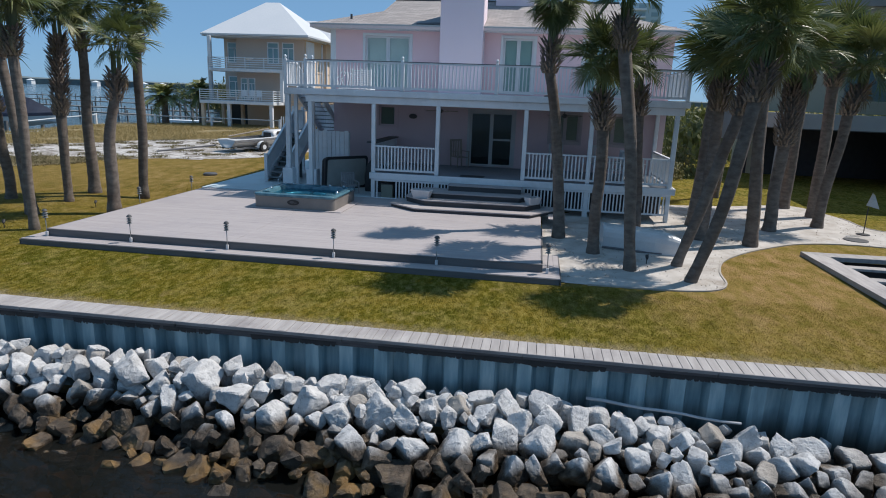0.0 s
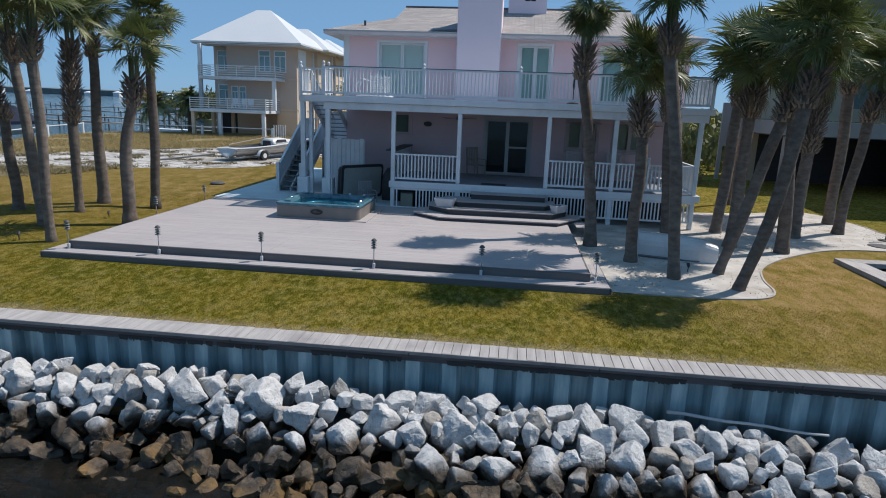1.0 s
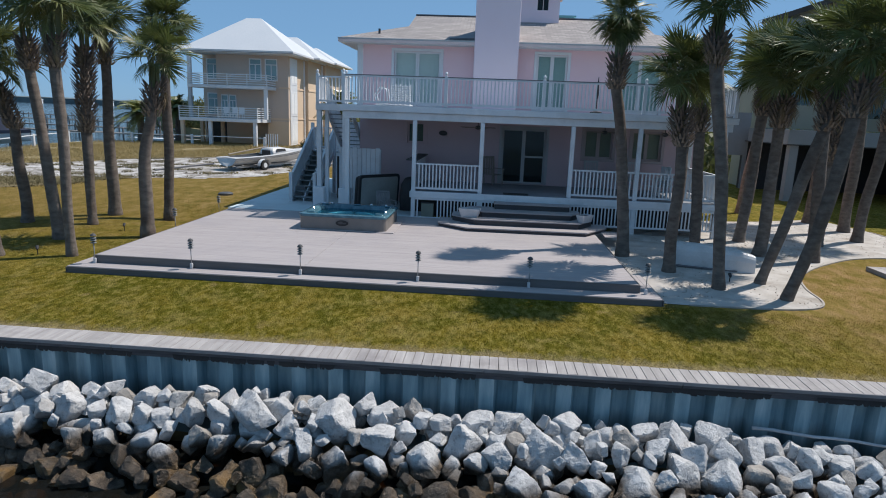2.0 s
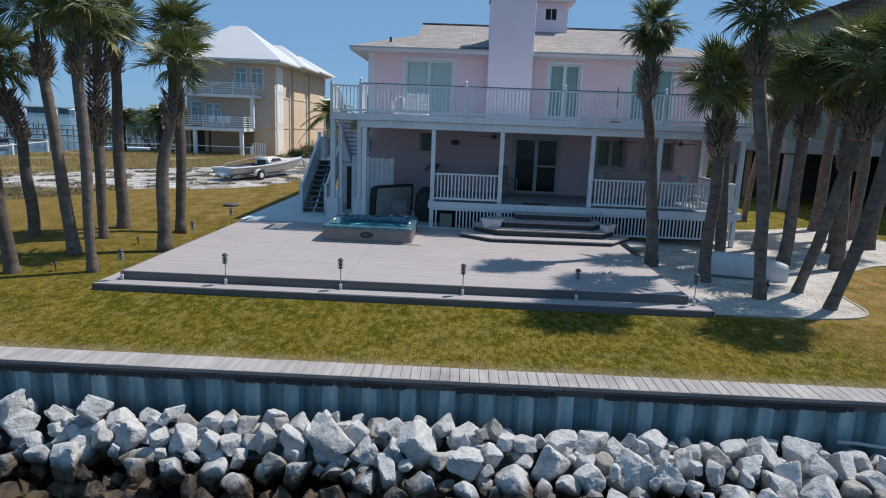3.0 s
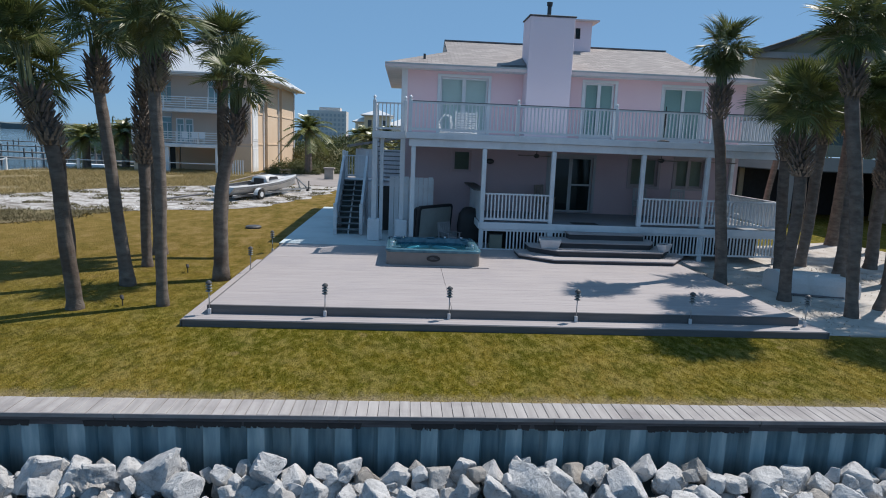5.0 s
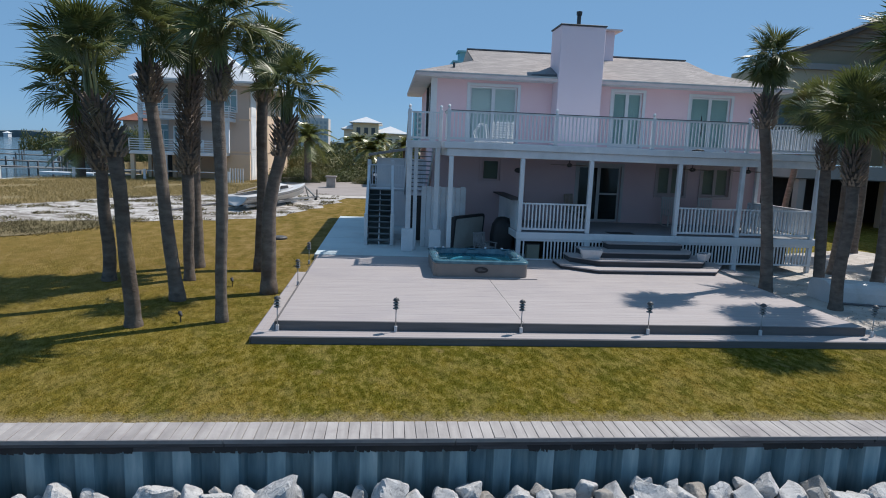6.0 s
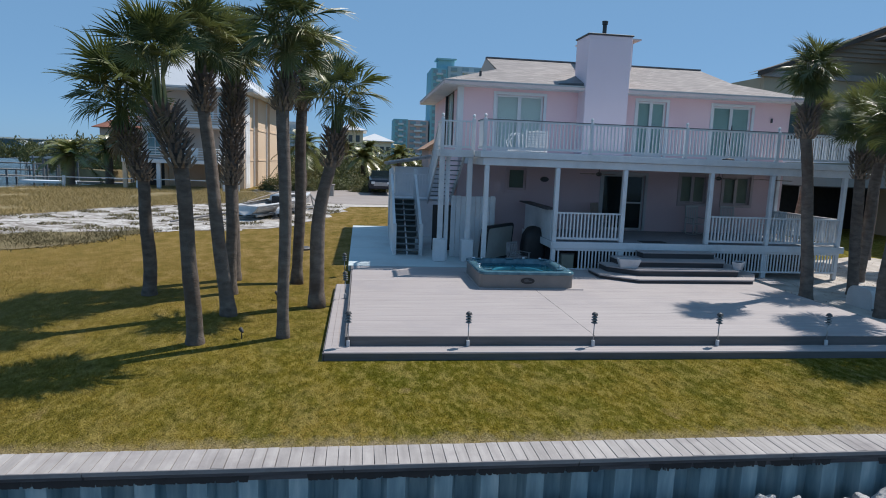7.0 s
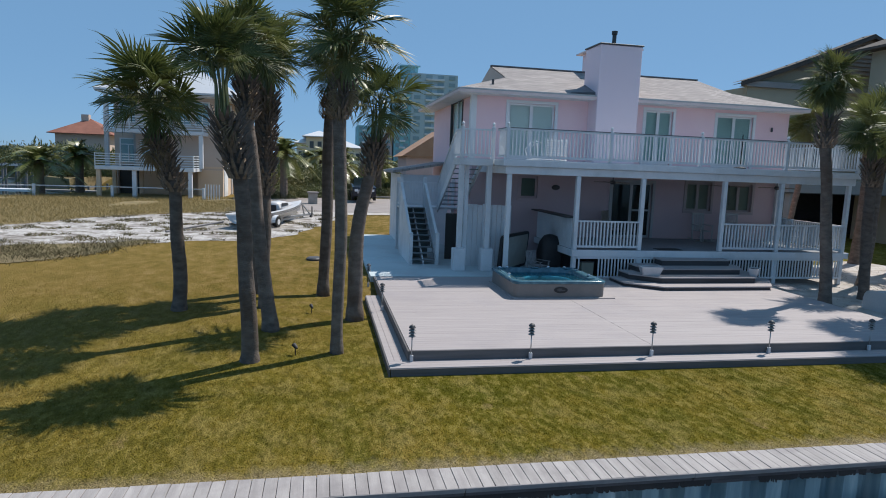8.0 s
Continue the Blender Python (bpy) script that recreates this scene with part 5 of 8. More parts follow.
part("vent_pipe", Shape().tube([(-7.6, 25.2, 6.5), (-7.6, 25.2, 6.86)], 0.045, 8), M["charcoal"], roof)
zr_ = lambda y: EZ + sl * (y - EF)
s = Shape().add([(-4.85, 24.5, zr_(24.5) + 0.02), (-3.905, 24.5, zr_(24.5) + 0.02), (-3.905, 25.5, zr_(25.5) + 0.02), (-4.85, 24.5, zr_(24.5) + 0.05), (-3.905, 24.5, zr_(24.5) + 0.09), (-3.905, 25.5, zr_(25.5) + 0.14)], [(2, 1, 0), (3, 4, 5), (0, 1, 4, 3), (1, 2, 5, 4), (2, 0, 3, 5)])
part("cricket", s, M["dark_cap"], roof, "dark flashing beside the chimney")

# chimney
ch = part("chimney", Shape().cbox(-3.9, 24.3, BF - 0.02, -2.27, 25.6, 8.22, 0.02), M["lilac"], house, "tall lilac-pink stucco chimney")
part("chimney_cap", Shape().cbox(-3.94, 24.26, 8.22, -2.23, 25.64, 8.27, 0.01), M["charcoal"], ch, "thin dark metal chimney cap")
part("flue", Shape().tube([(-3.1, 24.95, 8.25), (-3.1, 24.95, 8.7), (-3.1, 24.95, 8.72), (-3.1, 24.95, 8.84), (-3.1, 24.95, 8.86)], [0.075, 0.075, 0.1, 0.11, 0.04], 12), M["charcoal"], ch, "dark round metal flue")

# cupola behind the chimney
cu = part("cupola", wall_x(-2.15, -0.55, 7.3, 8.85, 28.2, [(-1.47, -1.02, 8.16, 8.6)], 0.12), M["lilac"], house, "small stucco roof turret with a square window")
part("cupola_side", Shape().box(-2.15, 28.325, 7.3, -2.03, 29.9, 8.85), M["lilac"], cu)
part("cupola_side", Shape().box(-0.67, 28.325, 7.3, -0.55, 29.9, 8.85), M["lilac"], cu)
part("cupola_back", Shape().box(-2.15, 29.905, 7.3, -0.55, 30.0, 8.85), M["lilac"], cu)
part("cupola_roof", Shape().add([(-2.4, 27.95, 8.85), (-0.3, 27.95, 8.85), (-0.3, 30.2, 8.85), (-2.4, 30.2, 8.85), (-2.4, 27.95, 8.91), (-0.3, 27.95, 8.91), (-0.3, 30.2, 8.91), (-2.4, 30.2, 8.91), (-1.35, 29.1, 9.12)],
                                [(3, 2, 1, 0), (0, 1, 5, 4), (1, 2, 6, 5), (2, 3, 7, 6), (3, 0, 4, 7), (4, 5, 8), (5, 6, 8), (6, 7, 8), (7, 4, 8)]), M["eave"], cu)
part("pane", Shape().box(-1.47, 28.26, 8.16, -1.02, 28.27, 8.6), M["glass_dark"], cu)
part("mullion", Shape().box(-1.25, 28.235, 8.16, -1.22, 28.255, 8.6), M["eave"], cu)

# porch floor, skirting, ceiling, beams, posts
pf = part("porch_floor", Shape().box(-5.7, 21.4, PF - 0.06, 4.53, 25.0, PF - 0.032), M["porch_floor"], house, "grey painted porch floorboards")
board_me = Shape().cbox(-5.72, 0, -0.03, 4.55, 0.135, 0, 0.004).mesh("floorboard", M["porch_floor"])
for k in range(26):
    piece("floorboard", board_me, pf, T(0, 21.36 + 0.14 * k, PF))
part("porch_fascia", Shape().cbox(-5.75, 21.3, 0.93, 4.58, 21.355, PF - 0.005, 0.008).cbox(-5.775, 21.3, 0.93, -5.725, 25.0, PF - 0.005, 0.006).cbox(4.56, 21.3, 0.93, 4.61, 25.0, PF - 0.005, 0.006), M["white"], house, "white band along the porch edge")
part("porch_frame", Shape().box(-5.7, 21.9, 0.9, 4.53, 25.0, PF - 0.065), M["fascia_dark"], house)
part("porch_ceiling", Shape().box(-7.95, 21.5, 3.52, 4.6, WF - 0.01, 3.56), M["white"], house, "white boarded porch ceiling")
part("front_beam", Shape().cbox(-8.1, 21.36, 3.5, 4.62, 21.5, 3.74, 0.01), M["white"], house, "white porch beam")
part("side_beam", Shape().cbox(-8.1, 21.505, 3.5, -7.96, 25.0, 3.74, 0.01), M["white"], house)
part("side_beam", Shape().cbox(4.5, 21.505, 3.5, 4.62, 25.0, 3.74, 0.01), M["white"], house)
part("balcony_fascia", Shape().cbox(-8.2, 21.28, 3.742, 4.75, 21.35, BF - 0.01, 0.008).cbox(-8.2, 21.352, 3.742, -8.13, 22.35, BF - 0.01, 0.008).cbox(4.68, 21.352, 3.742, 4.75, 25.0, BF - 0.01, 0.008), M["white"], house, "white balcony edge board")
part("balcony_floor", Shape().box(-8.12, 21.352, 3.8, 4.67, WF - 0.005, BF), M["balcony_boards"], house)
post_me = Shape().cbox(-0.07, -0.07, 0, 0.07, 0.07, 1, 0.012).mesh("post", M["white"])
for x, z0 in ((-7.95, DK), (-5.66, 0.2), (-3.4, PF), (-0.42, PF), (1.75, PF), (4.42, 0.0)):
    piece("post", post_me, house, T(x, 21.43, z0) @ Matrix.Diagonal((1, 1, 3.5 - z0, 1)))
for x in (-3.4, -0.42, 1.75):
    piece("pier", post_me, house, T(x, 21.43, 0.0) @ Matrix.Diagonal((1.2, 1, 0.93, 1)))
for x in (4.42,):
    piece("post", post_me, house, T(x, 24.9, 0.0) @ Matrix.Diagonal((1, 1, 3.5, 1)))
s = Shape().cbox(-5.6, 21.33, 0.86, 4.4, 21.37, 0.928, 0.005).cbox(-5.6, 21.33, 0.22, 4.4, 21.37, 0.28, 0.005)
sk = part("skirting", s, M["white"], house, "white slatted skirting under the porch")
slat = Shape().box(-0.022, -0.012, 0.28, 0.022, 0.012, 0.86).mesh("slat", M["white"])
x = -5.5
while x < 4.35:
    if not -5.4 < x < -4.92:
        piece("slat", slat, sk, T(x, 21.35, 0))
    x += 0.115
mb = thing("pump_box", (-5.16, 21.5, 0.25), "grey-green pump box behind the porch skirting", "pump box")
part("body", Shape().cbox(-5.37, 21.39, 0.26, -4.95, 21.62, 0.73, 0.015), M["green_grey_tone"], mb)
part("lid", Shape().cbox(-5.39, 21.38, 0.731, -4.93, 21.64, 0.76, 0.008), M["charcoal"], mb)
# Black sheet paints the shade behind the skirting slats
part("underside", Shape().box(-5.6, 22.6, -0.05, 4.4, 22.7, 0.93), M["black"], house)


def railing(name, p0, p1, z0, z1, label, dark_top=False, step=0.115, spindle=0.036, parent=None, fill=0.0):
    """A rail with balusters from p0 to p1; the floor runs from z0 at p0, and p0, p1 may differ in height."""
    a, b = Vector((*p0, z0)) if len(p0) == 2 else Vector(p0), Vector((*p1, z0)) if len(p1) == 2 else Vector(p1)
    h = z1 - z0
    r = part(name, Shape().beam(a + Vector((0, 0, h - 0.03)), b + Vector((0, 0, h - 0.03)), 0.09, 0.05), M["white"], parent or house, label)
    part("bottom_rail", Shape().beam(a + Vector((0, 0, 0.1)), b + Vector((0, 0, 0.1)), 0.04, 0.07), M["white"], r)
    if dark_top:
        part("cap_rail", Shape().beam(a + Vector((0, 0, h + 0.008)), b + Vector((0, 0, h + 0.008)), 0.1, 0.026), M["dark_cap"], r, "thin dark cap on the rail")
    n = max(2, int((b - a).length / step))
    me = Shape().box(-spindle / 2, -spindle / 2, 0.1, spindle / 2, spindle / 2, h - 0.05).mesh("baluster", M["white"])
    for k in range(1, n):
        p = a.lerp(b, k / n)
        piece("baluster", me, r, Matrix.Translation(p))
    return r


def newel(x, y, z0, z1, parent, finial=True):
    ob = piece("newel_post", post_me, parent, T(x, y, z0) @ Matrix.Diagonal((0.8, 0.8, z1 - z0, 1)))
    if finial:
        s = Shape().lathe([(0.045, 0), (0.05, 0.02), (0.02, 0.035), (0.045, 0.07), (0.05, 0.1), (0.035, 0.13), (0.008, 0.155)], 10, (x, y, z1))
        part("finial", s, M["white_trim"], ob, "white turned finial")


nx = [-8.08, -4.66, -1.47, 1.75, 4.64]
for a, b in zip(nx, nx[1:]):
    railing("balcony_railing", (a + 0.05, 21.36), (b - 0.05, 21.36), BF, 4.9, "white balcony railing with a thin dark cap", True)
for x in nx:
    newel(x, 21.36, BF, 4.93, house)
railing("balcony_railing", (4.64, 21.42), (4.64, 25.0), BF, 4.9, "white balcony railing with a thin dark cap", True)
railing("balcony_railing", (-8.08, 21.42), (-8.08, 22.35), BF, 4.9, "white balcony railing with a thin dark cap", True)
# porch railings
for a, b in ((-5.6, -3.47), (-0.35, 1.68), (1.82, 4.35)):
    railing("porch_railing", (a, 21.43), (b, 21.43), PF, 2.1, "white porch railing between the posts", spindle=0.045)
railing("porch_railing", (4.42, 21.5), (4.42, 24.85), PF, 2.1, "white porch railing between the posts", spindle=0.045)

# ceiling fan, porch lamp
fan = thing("ceiling_fan", (0.9, 23.2, 3.52), "brown ceiling fan under the porch ceiling, at rest", "ceiling fan", "porch ceiling fans")
part("rod", Shape().tube([(0.9, 23.2, 3.52), (0.9, 23.2, 3.36)], 0.015, 8), M["charcoal"], fan)
part("motor", Shape().lathe([(0.05, 0.1), (0.1, 0.06), (0.1, 0.0), (0.04, -0.04)], 12, (0.9, 23.2, 3.28)), M["charcoal"], fan)
for k in range(5):
    a = k * 2 * math.pi / 5 + 0.3
    d, q = Vector((math.cos(a), math.sin(a), 0)), Vector((-math.sin(a), math.cos(a), 0.15))
    c = Vector((0.9, 23.2, 3.31))
    part("blade", Shape().add([c + d * 0.12 - q * 0.04, c + d * 0.65 - q * 0.07, c + d * 0.65 + q * 0.07, c + d * 0.12 + q * 0.04, *[p + Vector((0, 0, 0.012)) for p in (c + d * 0.12 - q * 0.04, c + d * 0.65 - q * 0.07, c + d * 0.65 + q * 0.07, c + d * 0.12 + q * 0.04)]],
                              [(0, 1, 2, 3), (7, 6, 5, 4), (0, 4, 5, 1), (1, 5, 6, 2), (2, 6, 7, 3), (3, 7, 4, 0)]), M["wicker"], fan)
copy_thing(fan, T(-3.6, 23.2, 3.52))
copy_thing(fan, T(3.0, 23.2, 3.52))

# ---- outside stair ----
st = thing("outside_stair", (-9.6, 25, DK), "white wooden outside stair in two flights up to the balcony", "staircase")
n = 10
tread_me = Shape().cbox(-0.43, -0.13, -0.035, 0.43, 0.13, 0, 0.006).mesh("tread", M["stair_tread"])
Y0s, Z0s, Y1s, Z1s = 23.75, DK, 26.6, 2.05
for k in range(n):
    t = (k + 1) / n
    piece("tread", tread_me, st, T(-10.2, Y0s + (Y1s - Y0s) * (k + 0.5) / n, Z0s + (Z1s - Z0s) * t))
for k in range(3, n):
    yk, zk = Y0s + (Y1s - Y0s) * (k + 0.5) / n + 0.12, Z0s + (Z1s - Z0s) * (k + 1) / n
    part("riser", Shape().box(-10.62, yk, zk - 0.21, -9.78, yk + 0.02, zk - 0.037), M["stair_riser"], st)
part("stringer", Shape().beam((-10.2, Y0s, Z0s + 0.02), (-10.2, Y1s, Z1s - 0.1), 0.045, 0.16), M["white"], st, "white centre stringer")
part("side_panel", Shape().add([(-10.705, 23.62, DK + 0.01), (-10.705, 26.68, DK + 0.01), (-10.705, 26.68, 2.95), (-10.705, 23.62, 1.12), (-10.69, 23.62, DK + 0.01), (-10.69, 26.68, DK + 0.01), (-10.69, 26.68, 2.95), (-10.69, 23.62, 1.12)], [(0, 3, 2, 1), (4, 5, 6, 7), (0, 1, 5, 4), (1, 2, 6, 5), (2, 3, 7, 6), (3, 0, 4, 7)]), M["white"], st, "white boarded stair side")
# Added backing paints the dark between the open lower treads
part("closet_panel", Shape().box(-10.6, 25.3, DK + 0.01, -9.8, 25.34, 1.2), M["stair_riser"], st, "dark backing added under the lower flight")
for x in (-10.66, -9.74):
    part("stringer", Shape().beam((x, Y0s - 0.1, Z0s + 0.08), (x, Y1s, Z1s - 0.02), 0.05, 0.27), M["white"], st)
    railing("stair_railing", (x, Y0s - 0.05, Z0s + 0.05), (x, Y1s, Z1s), 0, 0.95, "sloping white stair railing", parent=st, step=0.13)
    piece("post", post_me, st, T(x, Y0s - 0.08, DK) @ Matrix.Diagonal((0.9, 0.9, 1.12, 1)))
    piece("post", post_me, st, T(x, Y1s + 0.05, DK) @ Matrix.Diagonal((0.9, 0.9, 2.95, 1)))
part("landing", Shape().cbox(-10.7, 26.62, 1.98, -8.32, 27.75, 2.06, 0.01), M["white"], st, "white half landing")
railing("stair_railing", (-10.66, 27.7), (-8.4, 27.7), 2.05, 3.0, "white landing railing", parent=st)
railing("stair_railing", (-10.66, 26.7), (-10.66, 27.7), 2.05, 3.0, "white landing railing", parent=st)
for x, y in ((-10.66, 27.7), (-8.4, 27.7)):
    piece("post", post_me, st, T(x, y, DK) @ Matrix.Diagonal((0.9, 0.9, 2.9, 1)))
Y2s, Z2s = 23.45, BF
for k in range(n):
    t = (k + 1) / (n + 1)
    piece("tread", tread_me, st, T(-8.78, Y1s + (Y2s - Y1s) * (k + 0.5) / n, 2.05 + (Z2s - 2.05) * t))
for x in (-9.24, -8.34):
    part("stringer", Shape().beam((x, Y1s, 1.98), (x, Y2s, Z2s - 0.1), 0.05, 0.27), M["white"], st)
railing("stair_railing", (-9.24, Y1s, 2.05), (-9.24, Y2s, Z2s), 0, 0.95, "sloping white stair railing", parent=st, step=0.13)
part("upper_landing", Shape().cbox(-9.33, 22.42, 3.72, -8.21, 23.5, BF, 0.01), M["white"], st, "white stair head beside the balcony")
railing("stair_railing", (-9.26, 22.46), (-8.24, 22.46), BF, 4.9, "white stair-head railing", parent=st)
railing("stair_railing", (-9.26, 22.46), (-9.26, 23.45), BF, 4.9, "white stair-head railing", parent=st)
newel(-9.26, 22.46, BF, 4.96, st)
newel(-8.24, 22.46, BF, 4.96, st)
for x in (-9.23, -8.3):
    piece("tall_post", post_me, st, T(x, 22.55, 1.0) @ Matrix.Diagonal((1.2, 1.2, 2.75, 1)))
    part("pedestal", Shape().cbox(x - 0.2, 22.36, DK + 0.01, x + 0.2, 22.76, 1.0, 0.02), M["white"], st, "white boxed post base")
piece("tall_post", post_me, st, T(-9.0, 22.75, DK) @ Matrix.Diagonal((0.9, 0.9, 3.55, 1)))
# Flat panel paints the gloom beneath the upper flight
part("screen_panel", Shape().cbox(-9.2, 25.0, DK + 0.01, -8.32, 25.05, 1.95, 0.01), M["dark_room"], st, "dark panel painted as shade under the upper flight")

# lean-to store beside the house
sh = thing("lean_to", (-9.3, 30.5, 0.2), "small white lean-to with a grey shingle roof against the house", "lean-to")
part("wall", Shape().box(-10.4, 29.2, 0.2, -8.31, 29.3, 3.25).box(-10.4, 29.305, 0.2, -10.3, 32.8, 3.25), M["white"], sh)
part("roof", Shape().add([(-10.75, 28.9, 3.3), (-8.31, 28.9, 3.75), (-8.31, 33, 3.75), (-10.75, 33, 3.3), (-10.75, 28.9, 3.4), (-8.31, 28.9, 3.85), (-8.31, 33, 3.85), (-10.75, 33, 3.4)], [(0, 1, 2, 3), (7, 6, 5, 4), (0, 4, 5, 1), (1, 5, 6, 2), (2, 6, 7, 3), (3, 7, 4, 0)]), M["shingle"], sh)

# ---- things under the balcony ----
ps = thing("privacy_screen", (-8, 23.5, DK), "tall white vertical-board privacy screen under the balcony", "screen")
rs = random.Random(3)
for k in range(9):
    x = -8.74 + 0.172 * k
    part("board", Shape().cbox(x, 23.48 + rs.uniform(-0.006, 0.006), DK + 0.01, x + 0.163, 23.51, 2.4 + rs.uniform(-0.025, 0.02), 0.008), M["white"], ps)
part("rail", Shape().cbox(-8.74, 23.515, 0.6, -7.2, 23.56, 0.69, 0.006).cbox(-8.74, 23.515, 2.05, -7.2, 23.56, 2.14, 0.006), M["white"], ps)
part("post", Shape().cbox(-7.26, 23.515, DK + 0.01, -7.17, 23.62, 2.36, 0.008), M["white"], ps)
cv = thing("tub_cover", (-7.1, 22.9, DK), "folded hot-tub cover standing on edge, taupe face with black edges", "tub cover")
u_, v_ = Vector((0.66, 0.75, 0)), Vector((0.75, -0.66, 0))
for k in range(2):
    s, e = Shape(), Shape()
    base = Vector((-7.75, 22.25, DK + 0.012)) - v_ * (0.14 * k)
    poly = rounded(0.0, 0.0, 1.88, 1.24 - 0.05 * k, 0.13, 5)
    m_ = len(poly)
    for d, q in ((0.0, 0.012), (0.018, 0.0), (0.1, 0.0), (0.118, 0.012)):
        for a, b in poly:
            a2, b2 = a + (q if a < 0.94 else -q), b + (q if b < 0.6 else -q)
            p = base + u_ * a2 - v_ * (d - 0.16 * b2 * 0.5) + Vector((0, 0, b2))
            e.v.append(tuple(p))
    for r_i in range(3):
        e.f += [(r_i * m_ + i, r_i * m_ + (i + 1) % m_, (r_i + 1) * m_ + (i + 1) % m_, (r_i + 1) * m_ + i) for i in range(m_)]
    e.f += [tuple(range(m_))[::-1], tuple(range(3 * m_, 4 * m_))]
    half = part("cover_half", e, M["black"], cv, "black vinyl edge")
    inner = rounded(0.1, 0.1, 1.78, 1.14 - 0.05 * k, 0.08, 5)
    if k == 0:
        s.v = [tuple(base + u_ * a + v_ * (0.004 + 0.08 * b) + Vector((0, 0, b))) for a, b in inner] + [tuple(base + u_ * a + v_ * (0.08 * b - 0.003) + Vector((0, 0, b))) for a, b in inner]
        n_ = len(inner)
        s.f = [tuple(range(n_))[::-1], tuple(range(n_, 2 * n_))] + [(i, (i + 1) % n_, n_ + (i + 1) % n_, n_ + i) for i in range(n_)]
        part("panel", s, M["cover_face"], half, "weathered taupe underside")
gr = thing("covered_grill", (-5.95, 22.9, DK), "barbecue grill under a black fabric cover", "grill")
s = Shape()
loops(s, [(rounded(-6.3, 22.55, -5.55, 23.2, 0.12), DK + 0.02), (rounded(-6.32, 22.53, -5.53, 23.22, 0.14), 0.8), (rounded(-6.28, 22.56, -5.57, 23.18, 0.2), 1.2), (rounded(-6.15, 22.65, -5.7, 23.1, 0.2), 1.42), (rounded(-6.02, 22.8, -5.85, 22.95, 0.06), 1.47)])
part("cover", s, M["black"], gr, smooth=True)
bar = thing("porch_counter", (-5.75, 23.3, PF), "white panelled bar counter at the porch end", "counter")
part("panel", Shape().cbox(-5.72, 21.6, PF + 0.002, -5.62, 24.9, 2.15, 0.01), M["white"], bar)
part("top", Shape().cbox(-5.95, 21.55, 2.152, -5.55, 24.95, 2.2, 0.012), M["charcoal"], bar, "dark counter top")


def slat_chair(x, y, z, rz, mat, label, name="patio_chair", rocker=False, group="porch chairs"):
    t = thing(name, (x, y, z), label, "chair", group)
    for sx in (-0.25, 0.25):
        part("front_leg", Shape().cbox(x + sx - 0.02, y - 0.26, z + 0.03, x + sx + 0.02, y - 0.22, z + 0.62, 0.005), mat, t)
        part("back_leg", Shape().beam((x + sx, y + 0.24, z + 0.03), (x + sx, y + 0.34, z + 1.05), 0.04, 0.04, (0, 1, 0)), mat, t)
        part("arm", Shape().cbox(x + sx - 0.035, y - 0.3, z + 0.62, x + sx + 0.035, y + 0.28, z + 0.645, 0.006), mat, t)
        if rocker:
            part("rocker", Shape().tube([(x + sx, y - 0.42, z + 0.07), (x + sx, y - 0.2, z + 0.025), (x + sx, y + 0.1, z + 0.02), (x + sx, y + 0.5, z + 0.1)], 0.02, 6), mat, t)
    for k in range(5):
        part("seat_slat", Shape().cbox(x - 0.25, y - 0.24 + k * 0.095, z + 0.4, x + 0.25, y - 0.16 + k * 0.095, z + 0.42, 0.004), mat, t)
    for k in range(6):
        xx = x - 0.21 + k * 0.084
        part("back_slat", Shape().beam((xx, y + 0.26, z + 0.42), (xx, y + 0.34, z + 1.02), 0.05, 0.015, (0, 1, 0)), mat, t)
    part("top_rail", Shape().cbox(x - 0.27, y + 0.31, z + 1.0, x + 0.27, y + 0.36, z + 1.08, 0.008), mat, t)
    t.rotation_euler = (0, 0, radians(rz))
    return t


slat_chair(-6.65, 21.95, DK + 0.012, 35, M["grey_chair"], "low grey slatted patio chair in front of the tub cover").scale = (0.95, 1.0, 0.68)
slat_chair(0.75, 24.2, PF, 5, M["weathered_white"], "weathered white rocking chair on the porch", "rocking_chair", True)
slat_chair(2.2, 24.3, PF, -8, M["weathered_white"], "weathered white rocking chair on the porch", "rocking_chair", True)
slat_chair(-2.95, 24.3, PF, 40, M["wicker"], "wooden porch chair beside the sliding door")
slat_chair(3.4, 22.6, PF, 60, M["white"], "white metal chair at the porch corner")
slat_chair(2.7, 22.5, PF, -70, M["white"], "white metal chair at the porch corner")
tb = thing("porch_table", (3.05, 22.4, PF), "small white round table on the porch", "table")
part("tabletop", Shape().lathe([(0.35, 0), (0.36, 0.015), (0.35, 0.03)], 20, (3.05, 22.4, PF + 0.68)), M["white"], tb)
part("stem", Shape().tube([(3.05, 22.4, PF + 0.02), (3.05, 22.4, PF + 0.68)], 0.025, 8), M["white"], tb)
part("foot", Shape().lathe([(0.2, 0), (0.18, 0.02), (0.03, 0.04)], 14, (3.05, 22.4, PF)), M["white"], tb)

# balcony lounge chairs, folded
lc = thing("lounge_chair", (-6.4, 22.2, BF), "white tubular folding lounge chair on the balcony", "lounge chair")
for yy in (21.95, 22.45):
    part("side_frame", Shape().tube([(-7.05, yy, BF + 0.05), (-7.15, yy, BF + 0.35), (-6.95, yy, BF + 0.62), (-6.75, yy, BF + 0.55), (-6.7, yy, BF + 0.1), (-7.0, yy, BF + 0.04)], 0.018, 6).tube([(-7.1, yy, BF + 0.03), (-5.9, yy, BF + 0.03)], 0.02, 6), M["white_trim"], lc, smooth=True)
